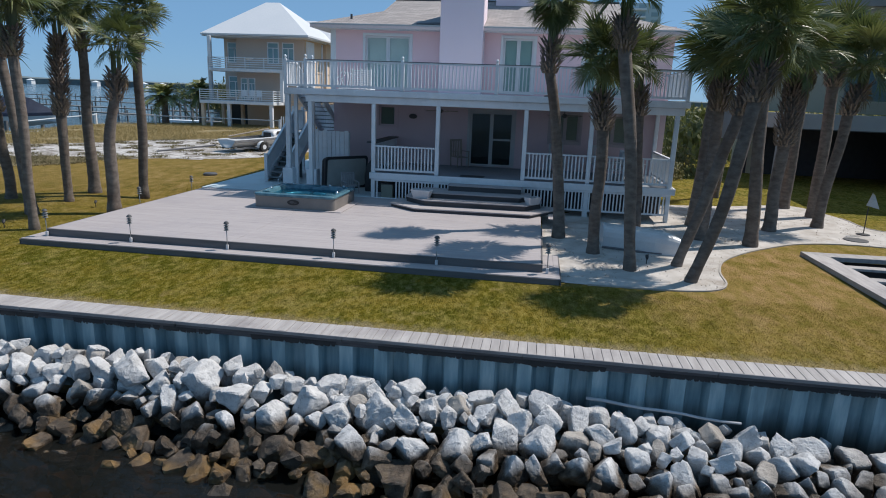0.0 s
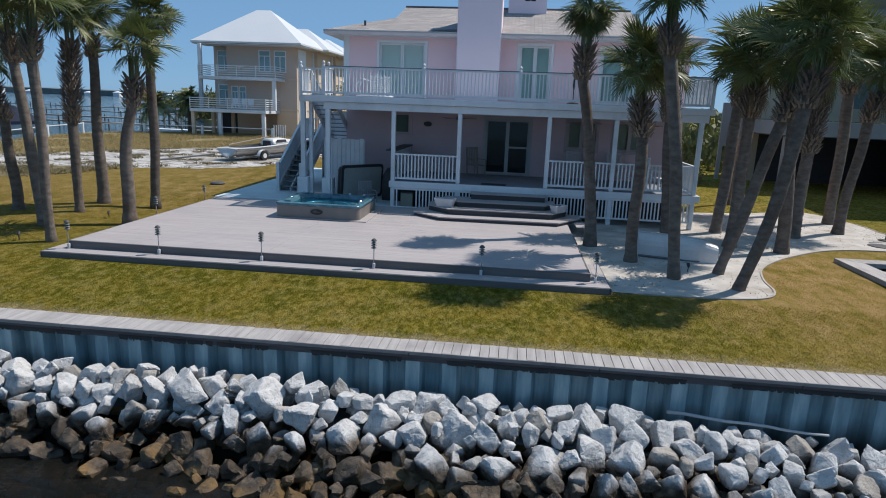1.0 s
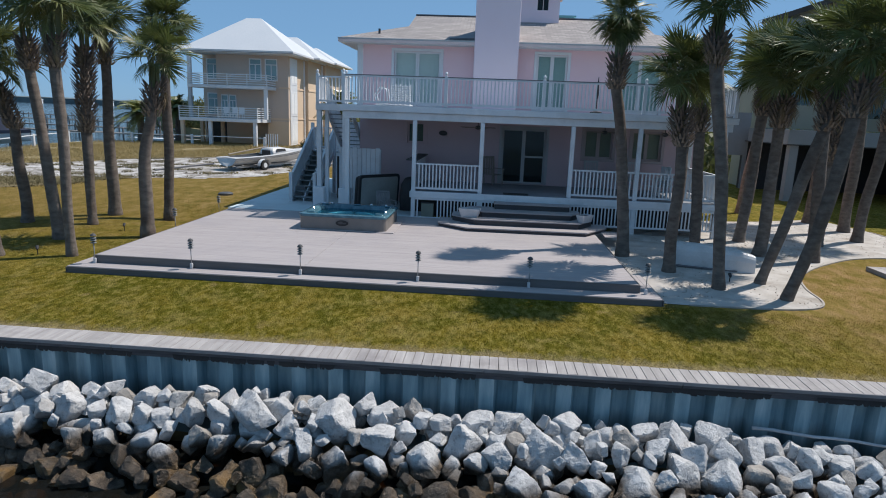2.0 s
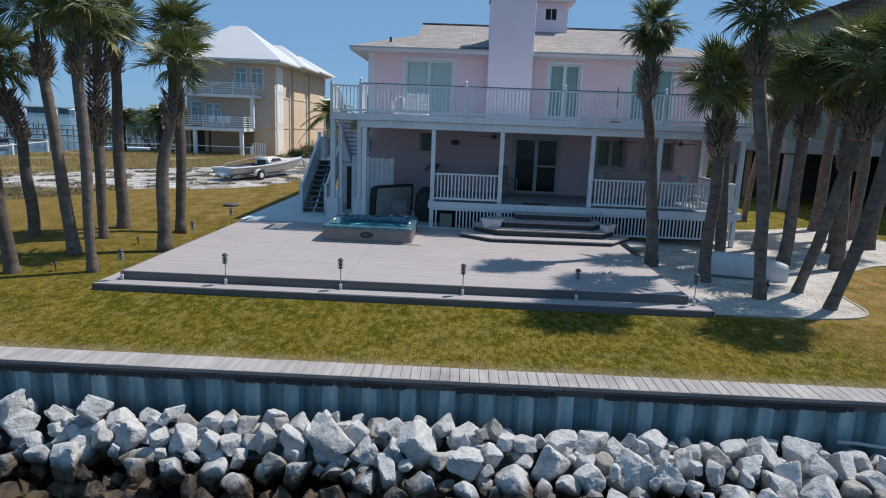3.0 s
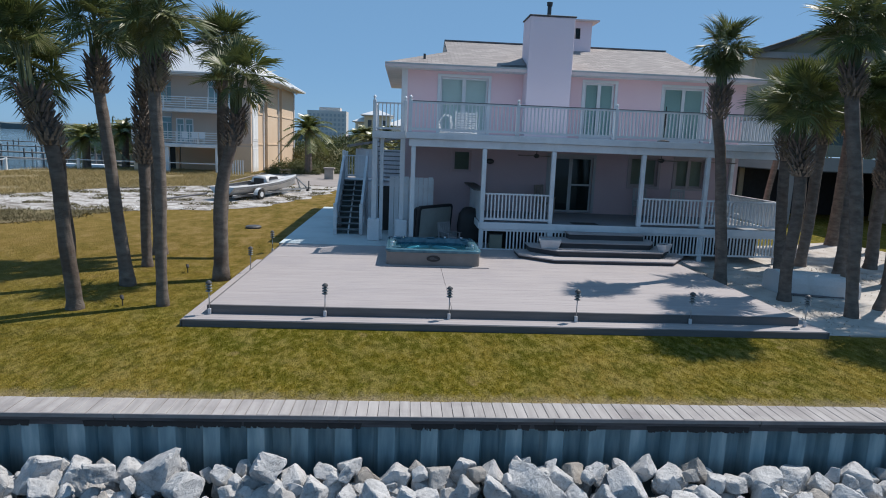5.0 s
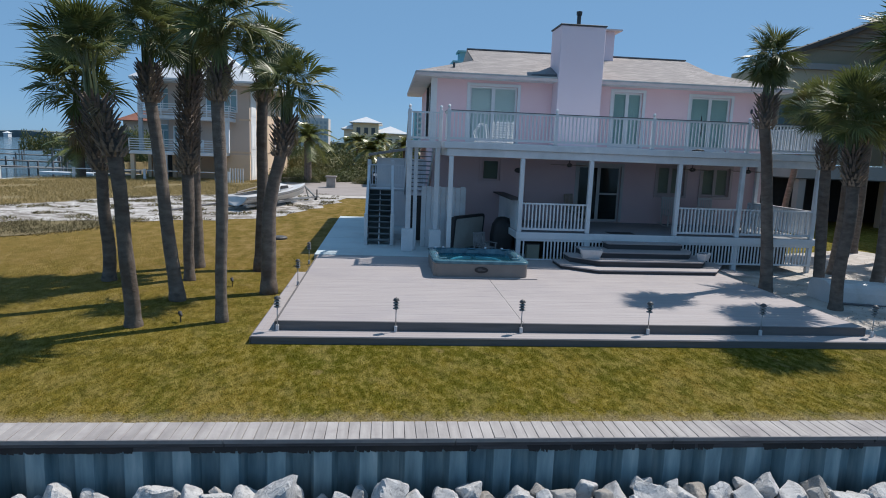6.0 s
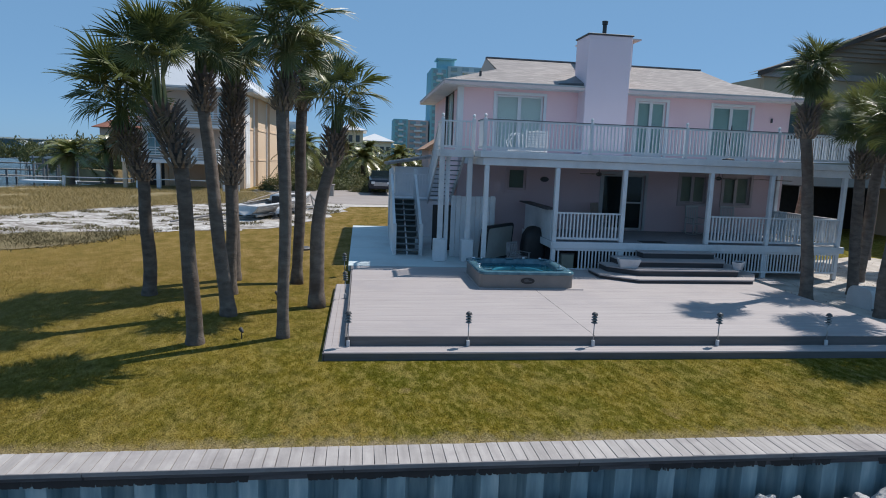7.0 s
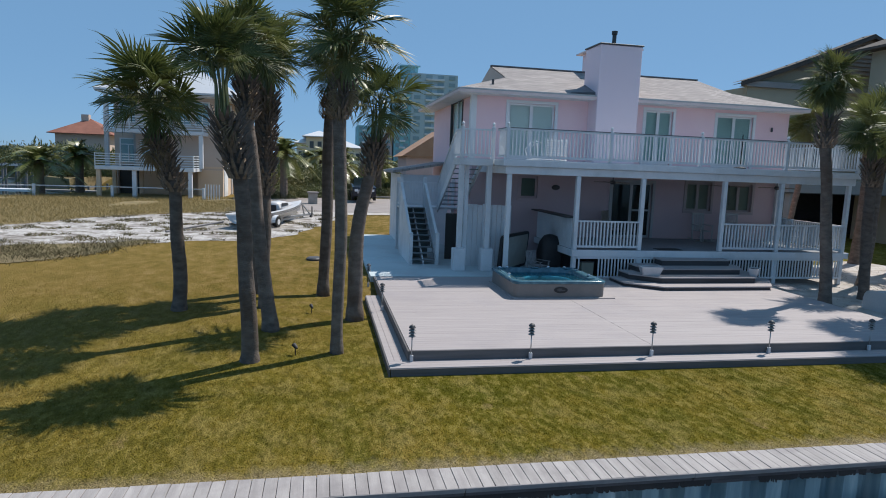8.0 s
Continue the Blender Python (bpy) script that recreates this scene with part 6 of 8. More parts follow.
for k in range(8):
    part("back_strap", Shape().cbox(-6.62, 21.93, BF + 0.1 + k * 0.075, -5.9, 21.96, BF + 0.15 + k * 0.075, 0.006), M["white_trim"], lc)
for k in range(5):
    part("back_bar", Shape().cbox(-6.62 + k * 0.17, 21.965, BF + 0.02, -6.58 + k * 0.17, 21.99, BF + 0.72, 0.005), M["white_trim"], lc)

um = thing("furled_umbrella", (0.3, 21.75, BF), "thin black furled umbrella on a stand on the balcony", "umbrella")
part("base", Shape().lathe([(0.2, 0), (0.19, 0.04), (0.04, 0.07)], 12, (0.3, 21.75, BF)), M["black"], um)
part("pole", Shape().tube([(0.3, 21.75, BF + 0.05), (0.3, 21.75, BF + 0.5)], 0.018, 8), M["black"], um)
part("canopy", Shape().tube([(0.3, 21.75, BF + 0.45), (0.3, 21.75, BF + 0.6), (0.3, 21.75, BF + 1.15)], [0.02, 0.045, 0.012], 8), M["black"], um)
# wall lights and small fittings
wl_ = Shape()
for k in range(7):
    a = math.pi * k / 6
    for q in range(12):
        b = 2 * math.pi * q / 12
        wl_.v.append((-5.0 + 0.17 * math.cos(a), WF - 0.03 + 0.06 * math.sin(a) * math.cos(b), 3.02 + 0.1 * math.sin(a) * math.sin(b)))
for k in range(6):
    for q in range(12):
        wl_.f.append((12 * k + q, 12 * k + (q + 1) % 12, 12 * k + 12 + (q + 1) % 12, 12 * k + 12 + q))
single("wall_plaque", wl_, M["charcoal"], "dark oval fish-shaped plaque on the porch wall", "wall plaque", smooth=True)
single("wall_light", Shape().lathe([(0.03, -0.1), (0.045, -0.07), (0.04, 0.04), (0.02, 0.07)], 10, (3.95, WF - 0.07, 5.6)), M["charcoal"], "small dark lantern on the pink wall", "wall light")

# ---- shell bed and what lies on it ----
edge = [(0.55, 13.57), (2.2, 13.45), (3.3, 13.5), (4.1, 13.75), (4.45, 14.3), (4.55, 15.2), (4.9, 16.3), (5.6, 17.3), (6.6, 18.3), (7.9, 19.25), (9.6, 19.6), (12.5, 19.3), (12.5, 21.5), (11.3, 22.5), (11.2, 24.5), (10.3, 26.8), (7.5, 25.8), (4.9, 25.2), (2.6, 25.2), (0.33, 25.2), (0.33, 22.0), (0.33, 18.5), (0.33, 15.5), (0.5, 15.35), (0.5, 14.4)]


def smooth_poly(poly, n=4):
    out = []
    m_ = len(poly)
    for i in range(m_):
        p0, p1, p2, p3 = (Vector(poly[(i + k - 1) % m_]) for k in range(4))
        for k in range(n):
            t = k / n
            out.append(tuple(0.5 * (2 * p1 + (p2 - p0) * t + (2 * p0 - 5 * p1 + 4 * p2 - p3) * t * t + (3 * p1 - p0 - 3 * p2 + p3) * t ** 3)))
    return out


def in_poly(x, y, poly):
    c = False
    for (x0, y0), (x1, y1) in zip(poly, poly[1:] + poly[:1]):
        if (y0 > y) != (y1 > y) and x < (x1 - x0) * (y - y0) / (y1 - y0) + x0:
            c = not c
    return c


def flat_area(poly, lift, step=0.35):
    """A sheet over the ground with the outline of poly."""
    bm = bmesh.new()
    vs = [bm.verts.new((x, y, 0)) for x, y in poly]
    bm.faces.new(vs)
    bmesh.ops.triangulate(bm, faces=bm.faces)
    x0, x1, y0, y1 = min(p[0] for p in poly), max(p[0] for p in poly), min(p[1] for p in poly), max(p[1] for p in poly)
    for a, b, d in ((x0, x1, 0), (y0, y1, 1)):
        v = a + step
        while v < b:
            co, no = ((v, 0, 0), (1, 0, 0)) if d == 0 else ((0, v, 0), (0, 1, 0))
            bmesh.ops.bisect_plane(bm, geom=bm.verts[:] + bm.edges[:] + bm.faces[:], plane_co=co, plane_no=no)
            v += step
    s = Shape()
    for i, v in enumerate(bm.verts):
        v.index = i
        s.v.append((v.co.x, v.co.y, gz(v.co.x, v.co.y) + lift))
    s.f = [tuple(v.index for v in f.verts) for f in bm.faces]
    bm.free()
    return s


bed = smooth_poly(edge)
single("shell_bed", flat_area(bed, 0.012, 1.5), M["sand"], "white crushed-shell bed under the palms", "shell bed", kind="structure")
s = Shape()
ring = [p for p in bed if p[1] < 24.9 and p[0] > 0.95]
for a, b in zip(ring, ring[1:]):
    if (Vector(a) - Vector(b)).length < 1.2:
        s.beam((*a, gz(*a) + 0.012), (*b, gz(*b) + 0.012), 0.045, 0.035)
single("bed_edging", s, M["stone_edge"], "thin concrete edging round the shell bed", "edging", kind="structure")

# overturned dinghy
dg = thing("dinghy", (3.0, 16.9, 0), "white overturned dinghy lying on the shell bed", "dinghy")
s = Shape()
stn = 13
for i in range(stn):
    t = i / (stn - 1)
    w = 0.46 * (1 - 0.9 * max(0, t - 0.55) ** 1.8 * 2.2)
    hh = 0.6 * (1 - 0.25 * max(0, t - 0.6) ** 2 * 6)
    for k in range(11):
        a = math.pi * k / 10
        cx, sx = math.cos(a), math.sin(a)
        s.v.append((1.95 + 1.95 * t, 17.45 - 0.6 * t + w * (abs(cx) ** 0.5) * (1 if cx > 0 else -1), hh * sx ** 0.5 - 0.03))
for i in range(stn - 1):
    for k in range(10):
        s.f.append((i * 11 + k, i * 11 + k + 1, (i + 1) * 11 + k + 1, (i + 1) * 11 + k))
s.f += [tuple(range(11)), tuple((stn - 1) * 11 + k for k in range(10, -1, -1))]
part("hull", s, M["hull_white"], dg, smooth=False)
part("keel", Shape().beam((2.0, 17.43, 0.58), (3.5, 16.95, 0.56), 0.03, 0.04), M["hull_white"], dg)
part("gunwale", Shape().tube([(1.95, 16.98, 0.02), (2.8, 16.72, 0.02), (3.4, 16.6, 0.02), (3.88, 16.75, 0.02)], 0.03, 6), M["dark_cap"], dg, "dark rubbing strake")

# bird feeder stand
bs_ = thing("bird_bath", (10.57, 21.4, 0), "thin dark metal garden ornament with a pale wing", "garden ornament")
part("stem", Shape().tube([(10.57, 21.4, -0.02), (10.57, 21.4, 0.9)], 0.015, 6), M["black"], bs_)
part("foot", Shape().lathe([(0.2, 0), (0.19, 0.015), (0.02, 0.03)], 12, (10.57, 21.4, 0.012)), M["black"], bs_)
part("wing", Shape().add([(10.5, 21.4, 0.95), (10.62, 21.4, 1.35), (10.7, 21.42, 1.3), (10.9, 21.4, 0.85), (10.5, 21.42, 0.95), (10.62, 21.42, 1.35), (10.7, 21.44, 1.3), (10.9, 21.42, 0.85)], [(0, 1, 2, 3), (7, 6, 5, 4), (0, 4, 5, 1), (1, 5, 6, 2), (2, 6, 7, 3), (3, 7, 4, 0)]), M["galv"], bs_)
single("drain_cover", Shape().lathe([(0.35, 0), (0.34, 0.02), (0.3, 0.025)], 18, (9.9, 20.4, gz(9.9, 20.4) + 0.012)), M["charcoal"], "dark round cover lying on the shell bed", "cover")
single("stone_disc", Shape().lathe([(0.28, -0.05), (0.3, 0.06), (0.24, 0.1), (0.1, 0.11)], 14, (-13.9, 25.15, gz(-13.9, 25.1))), M["charcoal"], "dark low round stone on the grass", "stone")

# boat slip with pale timber kerb
sp = thing("slip_kerb", (9, 15, 0), "pale timber kerb with cross boards over a dark sunken slip", "kerb", kind="structure")
part("kerb_front", Shape().prism([(7.3, 17.75), (7.4, 12.2), (7.95, 12.2), (7.85, 17.3)], -0.03, 0.09), M["cap"], sp)
part("kerb_back", Shape().prism([(7.3, 17.76), (7.86, 17.31), (14, 17.5), (14, 18.0)], -0.03, 0.09), M["cap"], sp)
part("kerb_skirt", Shape().prism([(7.34, 17.7), (7.44, 12.2), (7.6, 12.2), (7.5, 17.6), (14, 17.8), (14, 17.9)], -0.9, -0.032), M["black"], sp, "dark side of the kerb")
for k in range(4):
    y = 16.25 - 1.15 * k
    part("cross_board", Shape().cbox(7.88, y, 0.0, 14, y + 0.3, 0.07, 0.008), M["cap"], sp)
part("pit", Shape().box(7.52, 12.15, -1.1, 14, 17.6, -0.9).box(7.52, 12.1, -0.89, 14, 12.2, -0.12), M["black"], sp, "dark bottom of the slip")

# dead leaf scraps on the shell bed
rng = random.Random(52)
pts = []
while len(pts) < 1500:
    x, y = rng.uniform(0.4, 12), rng.uniform(13.5, 26)
    if in_poly(x, y, bed) and rng.random() < 0.12 + 1.4 * max(0, noise.noise((x * 0.9, y * 0.9, 2))):
        pts.append((x, y, gz(x, y) + 0.02))
BED_SCRAPS = pts

# ---- empty lot: sand, dry grass, weeds ----


def ragged(poly, amp, seed):
    """The outline, broken up by small bays and tongues."""
    out = []
    for (x0, y0), (x1, y1) in zip(poly, poly[1:] + poly[:1]):
        n = max(1, int(math.hypot(x1 - x0, y1 - y0) / 0.35))
        for k in range(n):
            x, y = x0 + (x1 - x0) * k / n, y0 + (y1 - y0) * k / n
            d = noise.noise_vector((x * 0.9, y * 0.9, seed)) * amp + noise.noise_vector((x * 2.6, y * 2.6, seed)) * amp * 0.45
            out.append((x + d.x, y + d.y))
    return out


strip = ragged(smooth_poly([(-34, 22.6), (-27, 23.0), (-23.4, 24.2), (-22, 25.4), (-21.4, 26.6), (-20.9, 28.0), (-20.2, 29.2), (-22.3, 28.6), (-24.6, 27.7), (-27, 27.2), (-34, 27.4)]), 0.45, 3)
single("weed_strip", flat_area(strip, 0.024, 2.5), M["weed_soil"], "dark weedy soil between the lawn and the sand", "weeds", kind="structure")
lot = ragged(smooth_poly([(-34, 26.5), (-27, 26.3), (-24.6, 27.0), (-22.3, 28.0), (-20.5, 29.0), (-17.2, 29.9), (-15.1, 31.6), (-14.2, 34), (-13.4, 37.0), (-12.6, 42.0), (-12.7, 44.4), (-15, 45.2), (-18, 44.3), (-20.4, 42.9), (-23.1, 40.8), (-25.5, 38.2), (-27.9, 33.8), (-34, 31)]), 0.5, 8)
single("sand_lot", flat_area(lot, 0.014, 2.5), M["lot_sand"], "bare white sand with dry leaf litter on the empty lot", "sand", kind="structure")
field = ragged(smooth_poly([(-35, 30.8), (-27.9, 33.5), (-25.5, 38), (-23.1, 40.6), (-20.4, 42.7), (-18, 44.1), (-15.8, 45.2), (-17.5, 47.5), (-20.8, 55.8), (-31, 56.5), (-38, 50), (-36.5, 42)]), 0.4, 5)
M["straw"] = surface("dry_grass_ground", (0.2, 0.155, 0.075), (0.33, 0.255, 0.125), 0.7, 0.95, 14, 0.6, dirt=(0.13, 0.115, 0.05), dirt_scale=0.5)
single("dry_field", flat_area(field, 0.03, 3.0), M["straw"], "dry straw-coloured grass field", "grass field", kind="structure")


def blades(name, material, pts, hmin, hmax, w, lean, seed, label):
    """Grass: one thin leaning triangle pair for each point."""
    r = np.random.RandomState(seed)
    n = len(pts)
    p = np.array(pts)
    h = r.uniform(hmin, hmax, n)
    a = r.uniform(0, 2 * np.pi, n)
    la = r.uniform(0, 2 * np.pi, n)
    ll = h * r.uniform(0.1, lean, n)
    sx, sy = np.cos(a) * w, np.sin(a) * w
    v = np.empty((n, 3, 3))
    v[:, 0] = p + np.stack([sx, sy, np.full(n, -0.01)], 1)
    v[:, 1] = p - np.stack([sx, sy, np.full(n, 0.01)], 1)
    v[:, 2] = p + np.stack([np.cos(la) * ll, np.sin(la) * ll, h], 1)
    me = bpy.data.meshes.new(name)
    me.vertices.add(3 * n)
    me.vertices.foreach_set("co", v.reshape(-1))
    me.loops.add(3 * n)
    me.loops.foreach_set("vertex_index", np.arange(3 * n, dtype=np.int32))
    me.polygons.add(n)
    me.polygons.foreach_set("loop_start", np.arange(0, 3 * n, 3, dtype=np.int32))
    me.update(calc_edges=True)
    me.materials.append(material)
    return tagged(new(name, me), label, "grass", kind="stuff")


rng = random.Random(31)
pts = []
while len(pts) < 48000:
    x, y = rng.uniform(-37, -15), rng.uniform(31, 57)
    if in_poly(x, y, field) and noise.noise((x * 0.25, y * 0.25, 4)) > -0.35:
        pts.append((x, y, gz(x, y) + 0.03))
blades("dry_grass", M["dry_grass"], pts, 0.06, 0.28, 0.014, 2.2, 1, "tall dry golden grass over the field")
pts = []
while len(pts) < 20000:
    x, y = rng.uniform(-33, -20), rng.uniform(22.5, 29.5)
    if in_poly(x, y, strip) and noise.noise((x * 0.5, y * 0.7, 1)) > -0.2:
        x, y = x + rng.gauss(0, 0.35), y + rng.gauss(0, 0.35)
        pts.append((x, y, gz(x, y)))
blades("weeds", M["grey_weed"], pts, 0.03, 0.16, 0.016, 2.4, 2, "low grey-green weeds along the edge of the sand")
pts = []
while len(pts) < 9000:
    x, y = rng.uniform(-33, -13), rng.uniform(26.5, 45)
    if in_poly(x, y, lot) and noise.noise((x * 0.8, y * 0.8, 9)) > 0.15:
        pts.append((x, y, gz(x, y) + 0.02))
blades("litter", M["grey_weed"], pts, 0.02, 0.12, 0.026, 2.5, 3, "dead leaf litter and sprigs on the sand")

blades("leaf_scraps", M["leaf_scrap"], BED_SCRAPS, 0.008, 0.03, 0.014, 4.0, 6, "brown dead leaf scraps strewn over the shell bed")

# lawn blades where the camera passes nearest
pts = []
r_ = np.random.RandomState(8)
for x0, x1, y0, y1, dens in ((-22, 9.5, 9.92, 13.2, 900), (-22, -12.65, 13.2, 26, 420), (4.6, 12, 13.2, 18, 250)):
    m_ = int((x1 - x0) * (y1 - y0) * dens)
    px, py, keep = r_.uniform(x0, x1, m_), r_.uniform(y0, y1, m_), r_.uniform(0, 1, m_)
    for a, b, c in zip(px, py, keep):
        if c < smoothstep(14, 26, b) or a > 0.9 and b > 13.3 and in_poly(a, b, edge):
            continue
        if a > 7.2 and b < 18:
            continue
        pts.append((a, b, gz(a, b)))
blades("lawn_grass", M["grass"], pts, 0.01, 0.032, 0.009, 3.0, 4, "short mown grass blades of the lawn")

# ---- shrubs and woods ----


def clump_mesh(seed, n=900, size=0.06):
    r = random.Random(seed)
    s = Shape()
    for k in range(n):
        d = Vector((r.gauss(0, 1), r.gauss(0, 1), abs(r.gauss(0, 0.9)))).normalized()
        c = d * r.uniform(0.55, 1.0)
        c = Vector((c.x, c.y, c.z * 0.85)) * (1 + 0.3 * noise.noise(d * 1.7 + Vector((seed, 0, 0))))
        u = Vector((r.gauss(0, 1), r.gauss(0, 1), r.gauss(0, 1))).normalized() * size
        w = u.cross(d).normalized() * size * 0.5
        s.add([c - u, c + w, c + u, c - w], [(0, 1, 2, 3)])
    return s.mesh("foliage", M["foliage"])


clumps = [clump_mesh(k) for k in range(5)]
far_clumps = [clump_mesh(k + 20, 420, 0.085) for k in range(5)]


def shrub(x, y, r, h, seed, label="rounded dark green garden shrub"):
    t = thing("shrub", (x, y, gz(x, y)), label, "shrub", "shrubs inland")
    q = random.Random(seed)
    part("stem", Shape().tube([(x, y, gz(x, y) - 0.05), (x, y, gz(x, y) + h * 0.5)], [0.06, 0.02], 6), M["bark"], t)
    for k in range(3):
        piece("crown", clumps[q.randrange(5)], t, T(x + q.uniform(-0.5, 0.5) * r, y + q.uniform(-0.5, 0.5) * r, gz(x, y)) @ pose(0, 0, 0, 0, 0, q.uniform(0, 360)) @ Matrix.Diagonal((r * q.uniform(0.6, 0.9), r * q.uniform(0.6, 0.9), h * q.uniform(0.7, 1.0), 1)))
    return t


rng = random.Random(77)
for x, y, r, h in ((-15.5, 60, 1.4, 1.1), (-13.5, 61, 1.6, 1.4), (-18, 57.5, 1.1, 1.0), (-19.4, 56.5, 1.0, 0.95), (-12.2, 57.8, 1.2, 1.0), (-10.6, 58.6, 1.3, 1.1), (-18, 63, 1.8, 1.6), (-16.4, 57.9, 1.0, 0.9), (-12.5, 66, 2.2, 2.4), (-16.5, 70, 2.8, 3.0), (-20, 84, 3, 3.4), (-10.5, 72, 2.4, 2.6), (-7.5, 76, 3.0, 3.5), (-14, 80, 3.5, 4.0), (-4.5, 80, 3.0, 3.6),
                   (-9.5, 86, 3.5, 4.2), (-1, 90, 4, 5), (-17, 92, 4, 5), (3, 84, 4, 5), (-7, 95, 4, 5.5), (-13, 98, 4, 5), (4, 100, 5, 6), (-20, 100, 4, 5), (-45.5, 95, 2.6, 2.6), (-43, 97, 3.0, 3.2), (-40, 94, 2.6, 2.4), (-47.5, 99, 2.4, 2.2), (6.5, 34, 1.4, 1.6), (7.5, 36, 1.8, 2.4)):
    shrub(x, y, r, h, rng.randrange(999))


def date_palm(x, y, h, size, seed):
    """A feather palm with arching leaves."""
    r = random.Random(seed)
    z = gz(x, y)
    t = thing("date_palm", (x, y, z), "date palm with a stout trunk and arching feather leaves", "palm tree", "date palms inland")
    part("trunk", Shape().tube([(x, y, z - 0.2), (x, y, z + h * 0.5), (x, y, z + h)], [0.36, 0.3, 0.34], 10), M["boot"], t)
    for k in range(26):
        az, el = k * 2.4, radians(75 - 95 * (k / 26) + r.uniform(-8, 8))
        s = Shape()
        L = size * r.uniform(0.85, 1.1)
        prev = []
        for i in range(9):
            q = i / 8
            rr, zz = L * q * math.cos(el), L * q * math.sin(el) - 0.55 * L * q * q
            prev.append(Vector((x + rr * math.cos(az), y + rr * math.sin(az), z + h + zz)))
        s.tube(prev, 0.025, 3)
        side = Vector((-math.sin(az), math.cos(az), 0))
        for i in range(1, 9):
            for u in (0, 0.34, 0.67):
                p = prev[i - 1].lerp(prev[i], u)
                for sg in (-1, 1):
                    ln = L * 0.27 * (1 - 0.5 * abs(i / 8 - 0.4))
                    d = (side * sg + (prev[i] - prev[i - 1]).normalized() * 0.6 + Vector((0, 0, -0.25 + r.uniform(-0.1, 0.2)))).normalized()
                    e = (prev[i] - prev[i - 1]).normalized() * 0.075
                    s.add([p - e, p + e, p + d * ln], [(0, 1, 2)])
        part("leaf", s, M["frond_date"], t)


date_palm(-34.6, 55.0, 2.5, 2.9, 1)
date_palm(-33.3, 59.3, 3.0, 2.6, 2)
date_palm(-16.8, 57.5, 3.9, 2.9, 3)
date_palm(-13.6, 84, 3.8, 2.6, 8)
date_palm(-10.8, 88, 4.2, 2.4, 9)
date_palm(-15.2, 92, 3.6, 2.5, 10)
date_palm(-11.6, 70, 3.0, 2.8, 4)
date_palm(-8, 66, 3.4, 2.4, 6)

# ---- the neighbour's tall house ----
def hip(s, x0, y0, x1, y1, z, h, over=0.6):
    x0, y0, x1, y1 = x0 - over, y0 - over, x1 + over, y1 + over
    w, d = x1 - x0, y1 - y0
    if w < d:
        a, b = (x0 + w / 2, y0 + w / 2, z + h), (x0 + w / 2, y1 - w / 2, z + h)
        f = [(0, 1, 4), (1, 2, 5, 4), (2, 3, 5), (3, 0, 4, 5)]
    else:
        a, b = (x0 + d / 2, y0 + d / 2, z + h), (x1 - d / 2, y0 + d / 2, z + h)
        f = [(0, 1, 5, 4), (1, 2, 5), (2, 3, 4, 5), (3, 0, 4)]
    v = [(x0, y0, z), (x1, y0, z), (x1, y1, z), (x0, y1, z), a, b]
    n = len(s.v)
    s.add(v, f)
    s.add([(p[0], p[1], p[2] - 0.15) for p in v[:4]], [(3, 2, 1, 0)])
    s.f += [(n, n + 6, n + 7, n + 1), (n + 1, n + 7, n + 8, n + 2), (n + 2, n + 8, n + 9, n + 3), (n + 3, n + 9, n + 6, n)]
    return s


nh = thing("neighbour_house", (-26, 60, 0.5), "three-storey tan stucco house on piers with white metal roof", "house")
NZ = 0.4
NF = 57.0
front_holes = [(-25.24, -24.1, 6.15, 8.08), (-23.79, -22.63, 6.15, 8.08), (-27.95, -27.25, 2.8, 4.85), (-27.2, -26.5, 2.8, 4.85)]
part("wall", wall_x(-28.3, -21.65, 2.6, 8.5, NF, front_holes, 0.25), M["tan_grey"], nh, "tan stucco front wall with shade in its colour")
part("lower_wall", Shape().box(-23.6, NF, NZ, -21.65, NF + 0.25, 2.595).box(-28.3, 58.9, NZ, -23.605, 59.1, 2.595), M["tan"], nh, "tan stucco ground-floor wall set back under the balcony")
part("recessed_wall", wall_x(-30.2, -28.31, 2.8, 8.5, 58.6, [(-29.95, -28.6, 3.0, 5.0), (-29.95, -28.6, 6.2, 8.1)], 0.2), M["tan_grey"], nh)
part("left_wall", Shape().box(-30.4, 58.81, NZ, -30.2, 74, 8.5), M["tan_grey"], nh)
part("belt_course", Shape().box(-23.6, NF - 0.04, 2.75, -21.6, NF - 0.003, 2.9).box(-22.5, NF - 0.04, 5.5, -21.6, NF - 0.003, 5.65), M["tan"], nh)
for y0, y1, x1 in ((NF + 0.26, 61.8, -21.65), (62.0, 67.0, -21.3), (67.2, 74.0, -20.98)):
    bay = part("side_bay", Shape().box(x1 - 0.6, y0, NZ, x1, y1, 8.5), M["tan"], nh, "tan stucco bay with sunlight in its colour")
    for zz in (2.75, 5.5):
        part("belt_course", Shape().box(x1 + 0.003, y0, zz, x1 + 0.045, y1 - 0.02, zz + 0.13), M["tan"], bay)
    part("downspout", Shape().cbox(x1 + 0.003, y1 - 0.3, NZ, x1 + 0.13, y1 - 0.1, 8.3, 0.01), M["white_trim"], bay, "white downspout")
    part("fascia", Shape().box(x1 + 0.3, y0 - 0.1, 8.34, x1 + 0.36, y1 + 0.3, 8.56), M["white"], bay)
part("window_surround", Shape().box(-21.649, 57.42, 0.45, -21.598, 59.48, 8.25), M["white_trim"], nh, "tall white window surround")
